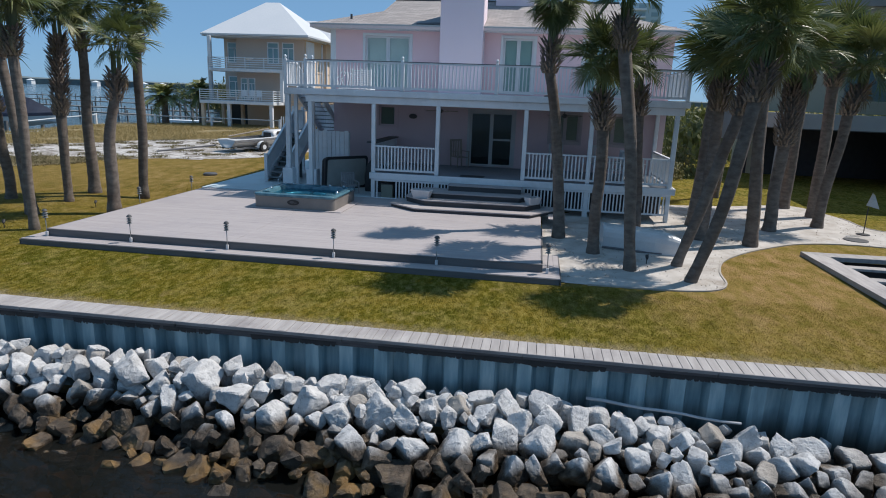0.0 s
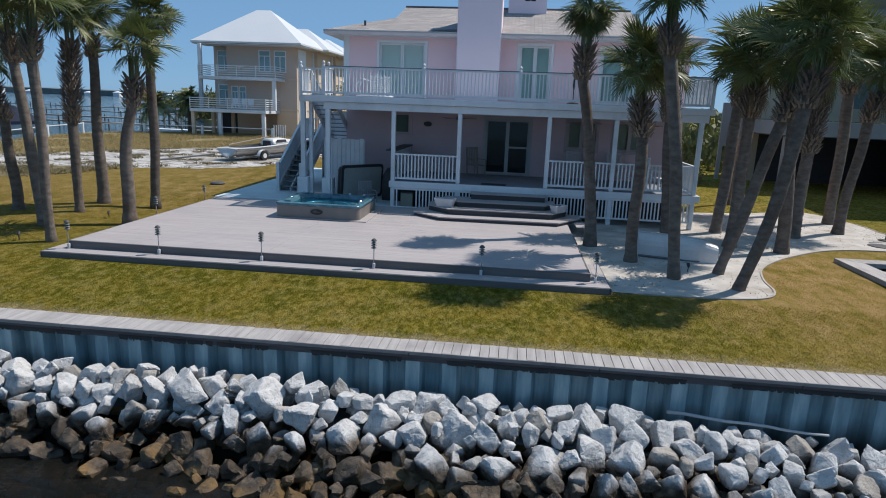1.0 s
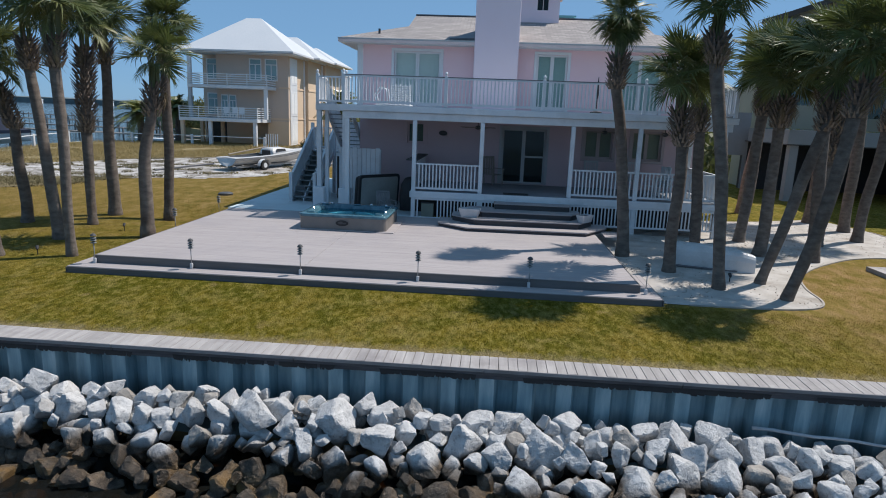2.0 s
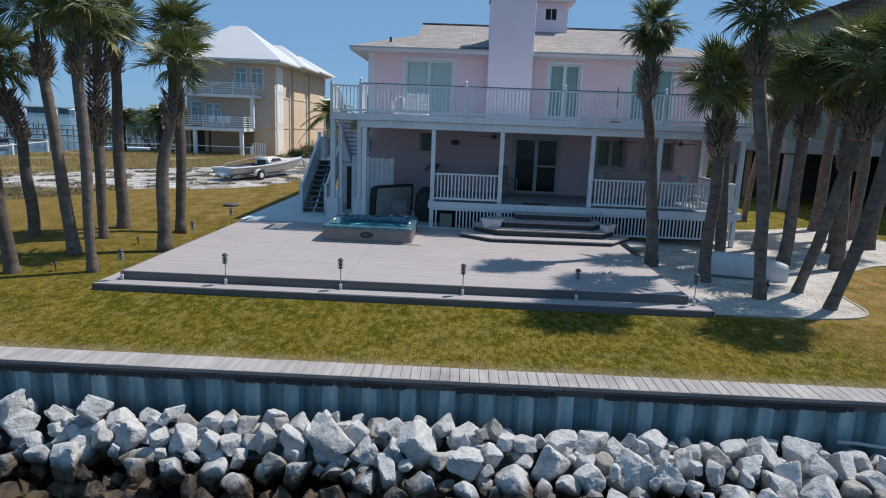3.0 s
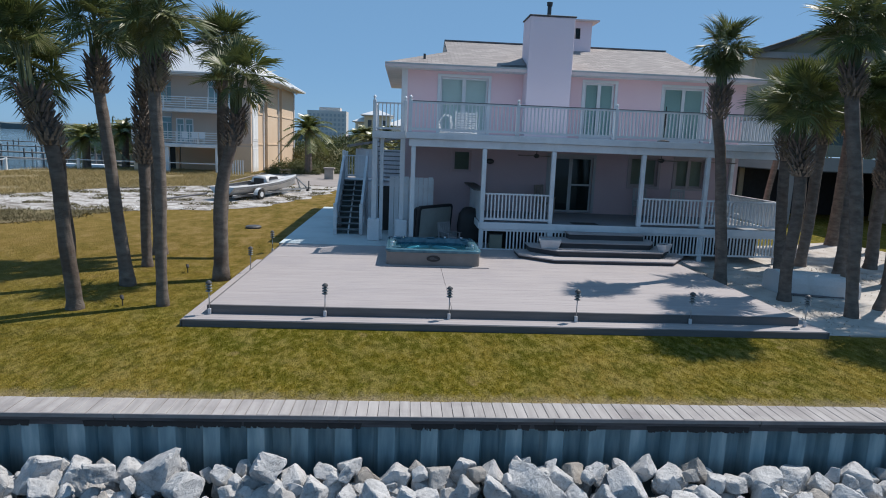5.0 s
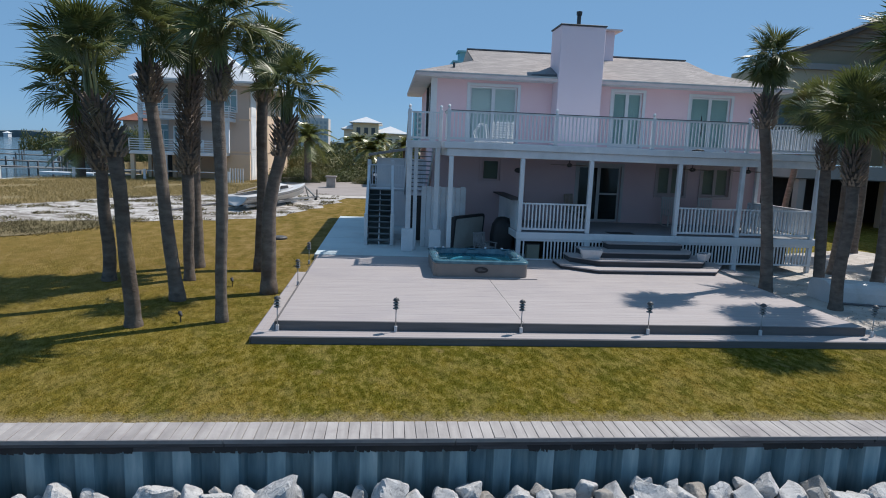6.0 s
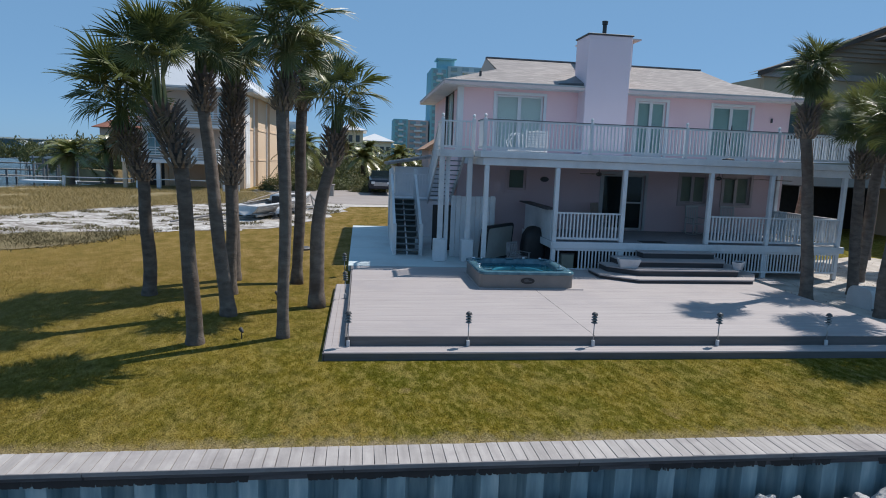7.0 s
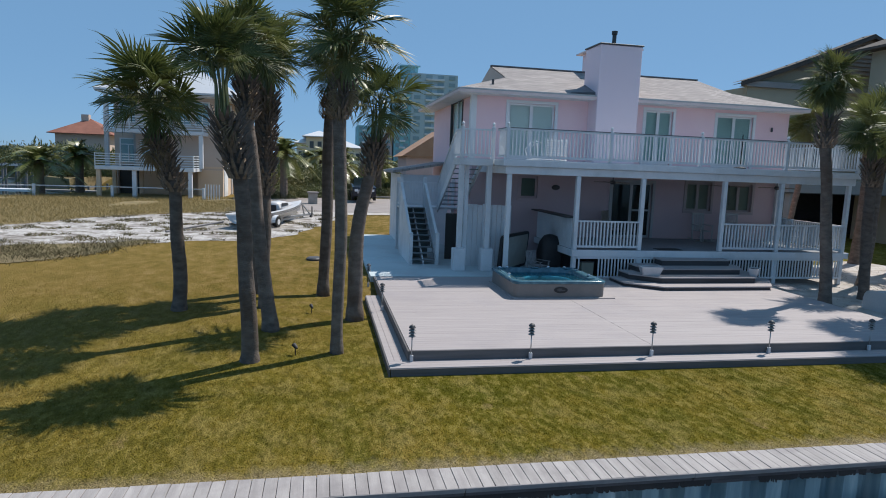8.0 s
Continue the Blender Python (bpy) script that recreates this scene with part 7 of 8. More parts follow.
for zz, hh in ((0.6, 1.9), (3.1, 2.2), (5.9, 2.1)):
    w = part("window", Shape().cbox(-21.648, 57.5, zz, -21.58, 59.4, zz + hh, 0.01), M["white_trim"], nh, "tall white side window")
    for y in (57.7, 58.52):
        # Pale blind colour on the panes stands for their bright reflection
        part("pane", Shape().box(-21.579, y, zz + 0.2, -21.57, y + 0.66, zz + hh - 0.2), M["blind_pale"], w)
part("back_wall", Shape().box(-30.2, 73.8, NZ, -21.6, 74.0, 8.5), M["tan_grey"], nh)


def casement(x0, x1, z0, z1, y):
    """A white-framed window with a transom light."""
    w = part("window", Shape().cbox(x0, y, z0, x0 + 0.1, y + 0.1, z1, 0.01).cbox(x1 - 0.1, y, z0, x1, y + 0.1, z1, 0.01).cbox(x0 + 0.1, y, z1 - 0.1, x1 - 0.1, y + 0.1, z1, 0.01).cbox(x0 + 0.1, y, z0, x1 - 0.1, y + 0.1, z0 + 0.1, 0.01).cbox(x0 + 0.1, y, z1 - 0.56, x1 - 0.1, y + 0.1, z1 - 0.48, 0.01), M["white_trim"], nh, "white window frame")
    xm = (x0 + x1) / 2
    part("mullion", Shape().box(xm - 0.04, y + 0.01, z0 + 0.1, xm + 0.04, y + 0.09, z1 - 0.57), M["white_trim"], w)
    part("pane", Shape().box(x0 + 0.1, y + 0.05, z0 + 0.1, x1 - 0.1, y + 0.06, z1 - 0.1), M["teal_pane"], w)


for h in front_holes:
    casement(*h, NF - 0.03)
casement(-29.95, -28.6, 3.0, 5.0, 58.57)
casement(-29.95, -28.6, 6.2, 8.1, 58.57)
part("roof", hip(Shape(), -29.9, 55.75, -21.3, 63.0, 8.6, 3.22, 0.75), M["metal_roof"], nh, "bright white metal hip roof")
part("roof", hip(Shape(), -27.2, 62.2, -20.75, 67.0, 8.62, 2.2, 0.75), M["metal_roof"], nh, "bright white metal hip roof")
part("roof", hip(Shape(), -25.4, 67.9, -20.45, 74.0, 8.64, 1.8, 0.7), M["metal_roof"], nh, "bright white metal hip roof")
part("soffit", Shape().box(-30.6, 55.1, 8.36, -20.6, 57.9, 8.42), M["white"], nh)
for x0, x1, y0, zf in ((-30.3, -23.3, 53.6, 2.75), (-29.9, -22.75, 54.6, 5.6)):
    slab = part("balcony", Shape().cbox(x0, y0, zf - 0.28, x1, NF - 0.045, zf, 0.02), M["white"], nh, "pale balcony slab with pipe rails")
    for k in range(5):
        z = zf + 0.16 + k * 0.19
        part("rail", Shape().beam((x0, y0 + 0.05, z), (x1, y0 + 0.05, z), 0.05, 0.06).beam((x0 + 0.03, y0 + 0.05, z), (x0 + 0.03, 57, z), 0.05, 0.06).beam((x1 - 0.03, y0 + 0.05, z), (x1 - 0.03, 56.9, z), 0.05, 0.06), M["white_trim"], slab)
    for k in range(5):
        xx = x0 + 0.03 + (x1 - x0 - 0.06) * k / 4
        part("rail_post", Shape().box(xx - 0.03, y0 + 0.02, zf, xx + 0.03, y0 + 0.08, zf + 0.97), M["white_trim"], slab)
for x, y, z0, z1, mat in ((-30.1, 53.85, NZ, 2.47, "tan"), (-27.6, 53.85, NZ, 2.47, "white"), (-23.6, 53.85, NZ, 2.47, "white"), (-30.1, 57.6, NZ, 2.79, "tan"), (-28.0, 57.3, NZ, 2.59, "tan"), (-29.75, 54.8, 2.75, 5.32, "weathered_white"), (-22.95, 54.8, 2.75, 5.32, "white"), (-29.75, 54.85, 5.6, 8.36, "white"), (-28.6, 58.2, 2.75, 5.32, "weathered_white")):
    part("column", Shape().cbox(x - 0.15, y - 0.15, z0, x + 0.15, y + 0.15, z1, 0.02), M[mat], nh)
# Dark sheet stands for shade beneath the raised house
part("undercroft", Shape().box(-30.19, 59.2, NZ, -28.31, 59.3, 2.79), M["dark_room"], nh, "dark sheet for the shade under the house")
ch_ = thing("satellite_dish", (-26.0, 54.75, 5.6), "small white dish on the neighbour's upper balcony", "satellite dish")
part("dish", Shape().lathe([(0.02, 0), (0.2, 0.04), (0.36, 0.13), (0.38, 0.15), (0.34, 0.15), (0.2, 0.07), (0.02, 0.03)], 16, (-26.0, 54.85, 6.35)), M["white_trim"], ch_, smooth=True)
part("stem", Shape().tube([(-26.0, 54.9, 5.6), (-26.0, 54.9, 6.36)], 0.03, 6), M["galv"], ch_)
for k, (x, z) in enumerate(((-25.6, 2.75), (-26.4, 2.75), (-25.0, 2.75))):
    c = thing("balcony_chair", (x, 54.2, z), "white plastic chair on the neighbour's lower balcony", "chair", "chairs on the neighbour's balcony")
    part("seat", Shape().cbox(x - 0.25, 53.98, z + 0.4, x + 0.25, 54.45, z + 0.45, 0.015), M["white_trim"], c)
    part("back", Shape().cbox(x - 0.25, 54.44, z + 0.45, x + 0.25, 54.5, z + 0.98, 0.015), M["white_trim"], c)
    for dx in (-0.22, 0.22):
        for dy in (54.0, 54.42):
            part("leg", Shape().cbox(x + dx - 0.025, dy - 0.025, z + 0.002, x + dx + 0.025, dy + 0.025, z + 0.4, 0.006), M["white_trim"], c)

# pipe fence and white line along the shore
fn = thing("pipe_fence", (-30, 53, 0.5), "low white rail fence along the water and field", "fence")
run = [(-34.5, 38), (-36.5, 44), (-38, 50), (-34, 52.5), (-29, 53.2), (-22.5, 53.0)]
for a, b in zip(run, run[1:]):
    part("rail", Shape().beam((*a, gz(*a) + 0.85), (*b, gz(*b) + 0.85), 0.05, 0.06), M["white"], fn)
for k, (x, y) in enumerate(run):
    part("post", Shape().cbox(x - 0.09, y - 0.09, gz(x, y) - 0.1, x + 0.09, y + 0.09, gz(x, y) + 0.95, 0.02), M["white"], fn)
gt = thing("lattice_gate", (-22, 53, 0.5), "small white lattice gate panel in the fence", "gate")
for k in range(6):
    part("slat", Shape().cbox(-22.4 + 0.2 * k, 53.0, 0.45, -22.32 + 0.2 * k, 53.04, 1.6, 0.01), M["white"], gt)
s = Shape()
for k in range(24):
    y0, y1 = 20 + k * 1.6, 20 + (k + 1) * 1.6
    s.add([(shore(y0) + 0.2, y0, 0.35), (shore(y0) + 0.8, y0, 0.35), (shore(y1) + 0.8, y1, 0.35), (shore(y1) + 0.2, y1, 0.35), (shore(y0) + 0.2, y0, -1.7), (shore(y0) + 0.8, y0, -1.7), (shore(y1) + 0.8, y1, -1.7), (shore(y1) + 0.2, y1, -1.7)],
          [(0, 1, 2, 3), (4, 5, 1, 0), (6, 7, 3, 2), (5, 6, 2, 1), (7, 4, 0, 3)])
single("shore_bulkhead", s, M["patio"], "pale concrete bulkhead along the bay shore", "bulkhead", kind="structure")

# ---- boat on a trailer ----
bt = thing("sailboat", (-16.4, 36, 0.5), "small white cuddy-cabin boat on a trailer in the sand lot", "boat")
L0, L1 = Vector((-17.5, 33.6)), Vector((-14.9, 39.6))
dr = (L1 - L0).normalized()
sd = Vector((dr.y, -dr.x))
BL = (L1 - L0).length


def bpt(u, w, z):
    p = L0 + dr * (u * BL) + sd * w
    return (p.x, p.y, gz(p.x, p.y) + (z - 0.43) * 0.85)


def beam_at(t):
    """Half width of the hull along its length."""
    return 0.88 * (1 - max(0, (t - 0.38) / 0.62) ** 2.3) * (0.84 + 0.16 * min(1, t / 0.3)) + 0.015


def sheer_at(t):
    return 1.28 + 0.42 * t ** 1.8


s = Shape()
N_, K_ = 22, 11
for i in range(N_):
    t = i / (N_ - 1)
    keel = 0.72 + 0.62 * max(0, t - 0.6) ** 1.7 * 2.6
    for k in range(K_):
        a = math.pi * (k / (K_ - 1)) - math.pi / 2
        q = abs(math.sin(a))
        s.v.append(bpt(t + 0.03 * q * t, beam_at(t) * math.copysign(q ** 0.8, math.sin(a)), keel + (sheer_at(t) - keel) * q ** 2.2))
for i in range(N_ - 1):
    for k in range(K_ - 1):
        s.f.append((i * K_ + k, i * K_ + k + 1, (i + 1) * K_ + k + 1, (i + 1) * K_ + k))
s.f += [tuple(range(K_))]
part("hull", s, M["hull_white"], bt, smooth=True)
s = Shape()
for i in range(N_):
    t = i / (N_ - 1)
    u, w = t * 1.03, beam_at(t)
    inner = max(0.0, w - 0.2) if 0.06 < t < 0.5 else 0.0
    s.v += [bpt(u, -w, sheer_at(t) - 0.01), bpt(u, -inner, sheer_at(t) + 0.03), bpt(u, inner, sheer_at(t) + 0.03), bpt(u, w, sheer_at(t) - 0.01)]
for i in range(N_ - 1):
    for k in (0, 2):
        s.f.append((4 * i + k, 4 * i + 4 + k, 4 * i + 5 + k, 4 * i + 1 + k))
part("side_deck", s, M["hull_white"], bt, "white side decks round the cockpit")
part("cockpit_floor", Shape().add([bpt(0.06, -0.6, 1.0), bpt(0.06, 0.6, 1.0), bpt(0.5, 0.66, 1.0), bpt(0.5, -0.66, 1.0)], [(0, 1, 2, 3)]), M["wicker"], bt, "shaded cockpit floor")
s = Shape()
for u, w, z in ((0.47, 0.56, 1.34), (0.47, 0.5, 1.66), (0.5, 0.46, 1.78), (0.62, 0.42, 1.8), (0.74, 0.3, 1.66), (0.84, 0.16, 1.58)):
    s.v += [bpt(u, -w, min(z, sheer_at(u) + 0.02)), bpt(u, -w * 0.86, z), bpt(u, 0, z + 0.05), bpt(u, w * 0.86, z), bpt(u, w, min(z, sheer_at(u) + 0.02))]
for i in range(5):
    s.f += [(5 * i + k, 5 * i + k + 1, 5 * i + 6 + k, 5 * i + 5 + k) for k in range(4)]
part("cabin", s, M["hull_white"], bt, "low white cuddy cabin", smooth=True)
for w in (-1, 1):
    part("cabin_window", Shape().add([bpt(0.52, w * 0.485, 1.54), bpt(0.66, w * 0.4, 1.56), bpt(0.65, w * 0.385, 1.72), bpt(0.53, w * 0.455, 1.74), bpt(0.52, w * 0.465, 1.54), bpt(0.66, w * 0.38, 1.56), bpt(0.65, w * 0.365, 1.72), bpt(0.53, w * 0.435, 1.74)], [(0, 1, 2, 3), (7, 6, 5, 4), (0, 4, 5, 1), (1, 5, 6, 2), (2, 6, 7, 3), (3, 7, 4, 0)]), M["black"], bt, "dark cabin side window")
    part("rub_rail", Shape().tube([bpt(1.03 * k / 16, w * (beam_at(k / 16) + 0.012), sheer_at(k / 16) - 0.13) for k in range(17)], 0.024, 5), M["dark_cap"], bt, "dark stripe along the hull")
part("hatch", Shape().add([bpt(0.468, -0.34, 1.2), bpt(0.468, 0.34, 1.2), bpt(0.468, 0.32, 1.64), bpt(0.468, -0.32, 1.64)], [(0, 1, 2, 3)]), M["black"], bt, "dark companionway")
part("boom", Shape().tube([bpt(0.02, 0.05, 1.5), bpt(0.48, 0.05, 1.9)], 0.035, 6), M["wicker"], bt, "spar resting over the cockpit")
tr = thing("boat_trailer", (-16.4, 36, 0.5), "galvanised boat trailer with black tyres", "trailer")
part("frame", Shape().beam(bpt(0.02, -0.6, 0.7), bpt(0.8, -0.35, 0.7), 0.08, 0.1).beam(bpt(0.02, 0.6, 0.7), bpt(0.8, 0.35, 0.7), 0.08, 0.1).beam(bpt(0.7, 0, 0.68), bpt(1.28, 0, 0.66), 0.08, 0.1).beam(bpt(0.28, -1.0, 0.68), bpt(0.28, 1.0, 0.68), 0.08, 0.08), M["galv"], tr)
part("winch_post", Shape().beam(bpt(1.1, 0, 0.66), bpt(1.04, 0, 1.5), 0.07, 0.07, (1, 0, 0)).beam(bpt(1.22, 0, 0.66), bpt(1.05, 0, 1.42), 0.06, 0.06, (1, 0, 0)), M["galv"], tr, "A-shaped winch post")
part("jack", Shape().tube([bpt(1.22, 0.12, 0.44), bpt(1.22, 0.12, 1.2)], 0.035, 8).tube([bpt(1.2, 0.06, 0.52), bpt(1.2, 0.18, 0.52)], 0.09, 10), M["black"], tr, "dark jockey wheel on the drawbar")
for w in (-1.0, 1.0):
    c = Vector(bpt(0.28, w, 0.77))
    ax = Vector((sd.x, sd.y, 0)) * 0.1
    wl = part("wheel", Shape().tube([c - ax, c + ax], 0.27, 18), M["tyre"], tr)
    part("rim", Shape().tube([c - ax * 1.1, c + ax * 1.1], 0.14, 12), M["white_trim"], wl)
    fl = Shape()
    for a in [math.pi * k / 8 for k in range(9)]:
        p = Vector(bpt(0.28, w, 0.75)) + Vector((dr.x, dr.y, 0)) * 0.42 * math.cos(a) + Vector((0, 0, 0.36 * math.sin(a)))
        fl.v += [tuple(p - ax * 1.2), tuple(p + ax * 1.2)]
    fl.f = [(2 * k, 2 * k + 1, 2 * k + 3, 2 * k + 2) for k in range(8)]
    part("mudguard", fl, M["white_trim"], tr)
part("mast", Shape().tube([bpt(-0.5, -1.6, 0.62), bpt(-0.02, -0.8, 0.85)], 0.05, 6), M["dark_cap"], bt, "dark spar lying beyond the stern")

# ---- covered boat on a lift at the bay ----
cb = thing("covered_boat", (-42, 45, -1), "motor boat under a navy cover on a lift", "boat")
S0, S1 = Vector((-46.2, 44.0)), Vector((-38.2, 46.0))
sdir = (S1 - S0).normalized()
snrm = Vector((-sdir.y, sdir.x))


def station(t, rows):
    c = S0.lerp(S1, t)
    w = 1.25 * (1 - max(0, t - 0.45) ** 2 * 3.1)
    return [((c + snrm * w * k).x, (c + snrm * w * k).y, z) for k, z in rows]


s, h = Shape(), Shape()
for i in range(13):
    t = i / 12
    gun = 0.95 + 0.4 * t
    ridge = 2.2 + 0.5 * t / 0.7 if t < 0.7 else 2.7 - 1.3 * (t - 0.7) / 0.3
    s.v += station(t, ((-1, gun - 0.12), (-0.95, gun + 0.12), (-0.5, (gun + ridge) / 2 + 0.02), (0, max(ridge, gun + 0.02)), (0.5, (gun + ridge) / 2 + 0.02), (0.95, gun + 0.12), (1, gun - 0.12)))
    h.v += station(t, ((-0.97, gun - 0.1), (-0.85, 0.35 + 0.45 * t), (0, -0.05 + 0.7 * t * t), (0.85, 0.35 + 0.45 * t), (0.97, gun - 0.1)))
for i in range(12):
    s.f += [(7 * i + k, 7 * i + k + 1, 7 * i + 8 + k, 7 * i + 7 + k) for k in range(6)]
    h.f += [(5 * i + k, 5 * i + k + 1, 5 * i + 6 + k, 5 * i + 5 + k) for k in range(4)]
s.f.append((0, 1, 2, 3, 4, 5, 6))
h.f.append((0, 1, 2, 3, 4))
part("cover", s, M["navy"], cb)
part("hull", h, M["hull_white"], cb)
for x, y in ((-45, 42.3), (-40.5, 43.2), (-45.5, 46.2), (-41, 47.4)):
    part("pile", Shape().tube([(x, y, -3), (x, y, 0.8)], 0.14, 8), M["pile_far"], cb)
for x0, y0, x1, y1 in ((-45, 42.3, -45.5, 46.2), (-40.5, 43.2, -41, 47.4)):
    part("bunk_beam", Shape().beam((x0, y0, -0.2), (x1, y1, -0.2), 0.15, 0.2), M["galv"], cb)

# ---- docks, piles, far shore ----
rng = random.Random(91)


def dock(x0, y0, x1, y1, z, name="dock"):
    t = thing(name, (x0, y0, WATER), "grey timber dock on dark piles out in the bay", "dock", "docks along the bay")
    part("walkway", Shape().beam((x0, y0, z), (x1, y1, z), 1.6, 0.18), M["dock_wood"], t)
    ln = math.hypot(x1 - x0, y1 - y0)
    for k in range(int(ln / 7.5) + 1):
        q = k * 7.5 / ln
        for d in (-0.9, 0.9):
            px, py = x0 + (x1 - x0) * q + d * (y1 - y0) / ln, y0 + (y1 - y0) * q - d * (x1 - x0) / ln
            part("pile", Shape().tube([(px, py, -3), (px, py, z + rng.uniform(0.2, 0.9))], 0.12, 6), M["pile_far"], t)


dock(-41.5, 87, -120, 98, -0.6)
dock(-47, 104, -150, 118, -0.5)
dock(-47, 132, -190, 150, -0.4)
dock(-44, 165, -230, 190, -0.3)
dock(-37.5, 78.5, -44, 79.2, -0.6)
lf = thing("boat_lift", (-47, 81, WATER), "white boat lift frame on piles with a pale deck", "boat lift")
part("platform", Shape().box(-50, 78.2, -0.8, -44, 80.4, -0.55), M["white"], lf)
for x in (-49.7, -48.6, -46.9, -46.2):
    part("pile", Shape().tube([(x, 80.8, -3), (x, 80.8, 2.2)], 0.13, 8), M["pile_far"], lf)
    part("pile", Shape().tube([(x, 84, -3), (x, 84, 2.2)], 0.13, 8), M["pile_far"], lf)
for y in (80.7, 83.9):
    part("crossbeam", Shape().box(-50, y, 1.9, -46, y + 0.2, 2.1), M["weathered_white"], lf)
s = Shape()
for k in range(150):
    x = -2200 + k * 20
    y = 1150 + 150 * noise.noise((k * 0.08, 0, 0))
    h = 9 + 5 * noise.noise((k * 0.35, 5, 0)) + 2 * noise.noise((k * 1.3, 9, 0))
    s.v += [(x, y, WATER), (x, y, h), (x, y + 60, h + 2), (x, y + 60, WATER)]
for k in range(149):
    s.f += [(4 * k, 4 * k + 4, 4 * k + 5, 4 * k + 1), (4 * k + 1, 4 * k + 5, 4 * k + 6, 4 * k + 2)]
single("far_shore", s, M["far_trees"], "low dark tree line on the far shore of the bay", "tree line", kind="structure")
fh = thing("far_houses", (-600, 1100, 0), "tiny white houses along the far shore", "houses", kind="structure")
for k in range(26):
    x = -1500 + k * 55 + rng.uniform(-20, 20)
    y = 1085
    w, h = rng.uniform(6, 13), rng.uniform(3, 6)
    part("house_block", Shape().box(x, y, WATER, x + w, y + 10, h).add([(x - 1, y - 1, h), (x + w + 1, y - 1, h), (x + w + 1, y + 11, h), (x - 1, y + 11, h), (x + w / 2, y + 5, h + 3)], [(0, 1, 4), (1, 2, 4), (2, 3, 4), (3, 0, 4)]), M["white"], fh)

# red-roofed house and shore woods beyond the date palms
spit = [(-45.5, 91), (-53, 100), (-68, 130), (-92, 170), (-112, 215), (-100, 262), (-28, 262), (-40, 150), (-47, 110)]
sp_ = Shape().prism(spit, -2.0, 0.25)
single("far_lots", sp_, M["straw"], "low grassy lots along the far side of the inlet", "land", kind="structure")
rh = thing("red_roof_house", (-68, 166, 0.25), "distant house with a red tile hip roof and chimney", "house")
part("wall", Shape().box(-73.3, 161, 0.2, -62, 172, 8.0), M["tan_grey"], rh)
part("roof", hip(Shape(), -73.3, 161, -62, 172, 8.0, 3.7, 1.3), M["red_roof"], rh)
part("chimney", Shape().box(-69.2, 165.5, 9, -67.6, 167, 12.6), M["tan_grey"], rh)
rng = random.Random(14)


def wood(name, x0, x1, y0, y1, n, h, label):
    """Far trees: many clumps of leaves of uneven height."""
    vs, fs = [], []
    for k in range(n):
        x, y = rng.uniform(x0, x1), rng.uniform(y0, y1)
        r, hh = rng.uniform(1.8, 3.6), h * rng.uniform(0.5, 1.1)
        me = far_clumps[rng.randrange(5)]
        m = T(x, y, gz(x, y) - 0.3) @ pose(0, 0, 0, 0, 0, rng.uniform(0, 360)) @ Matrix.Diagonal((r, r, hh, 1))
        b = len(vs)
        vs += [tuple(m @ v.co) for v in me.vertices]
        fs += [tuple(b + i for i in p.vertices) for p in me.polygons]
    s = Shape()
    s.v, s.f = vs, fs
    single(name, s, M["foliage"], label, "trees", kind="stuff")


for x0, x1, y0, y1, n in ((-57, -47, 99, 112, 12), (-69, -48, 118, 140, 26), (-88, -48, 145, 158, 34), (-100, -76, 175, 200, 20)):
    wood("shore_woods", x0, x1, y0, y1, int(n * 1.4), 5.6, "low dense trees along the far lots")
wood("inland_woods", -30, 30, 112, 160, 80, 4.4, "dense green trees and hedges behind the houses")
wood("woods_behind", 8, 40, 42, 70, 50, 5, "dark trees behind the neighbouring house")

# ---- street side: drive, car, yellow house, towers ----
drv = smooth_poly([(-17.5, 45.6), (-13.5, 44.6), (-9.5, 45.2), (-5, 47), (2, 48), (10, 50), (10, 60), (-2, 59.5), (-9, 60.5), (-14, 60.8), (-20.5, 58.5), (-20.0, 52), (-19, 48)])
single("driveway", flat_area(drv, 0.045, 3), M["road"], "pale paved drive and street behind the house", "driveway", kind="structure")
verge = smooth_poly([(-19, 42.4), (-14.5, 42.4), (-9.0, 43.4), (-4, 45), (2, 46.5), (2, 48.4), (-5, 47.4), (-9.5, 45.7), (-13.5, 45.2), (-17.5, 46.4), (-19.8, 47)])
single("sandy_verge", flat_area(verge, 0.03, 2), M["sand"], "pale sandy verge between the lawn and the drive", "verge", kind="structure")
far_verge = smooth_poly([(-24, 61), (-14, 62.2), (-4, 62), (8, 61.5), (8, 66), (-6, 67.5), (-16, 68), (-25, 66.5)])
single("far_verge", flat_area(far_verge, 0.04, 4), M["straw"], "dry tan verge across the street", "verge", kind="structure")
single("kerb", Shape().prism([(-20, 60.9), (-14, 61.9), (-4, 61.7), (8, 61.0), (8, 61.25), (-4, 61.95), (-14, 62.15), (-20, 61.15)], 0.3, 0.62), M["stone_edge"], "pale concrete kerb along the street", "kerb", kind="structure")
pl = thing("stone_pillar", (-14.3, 52.0, 0.35), "squat grey masonry pillar beside the drive", "pillar")
part("shaft", Shape().cbox(-14.65, 51.7, 0.3, -13.95, 52.4, 1.22, 0.02), M["stone_edge"], pl)
part("capstone", Shape().cbox(-14.73, 51.62, 1.222, -13.87, 52.48, 1.32, 0.02), M["road"], pl)


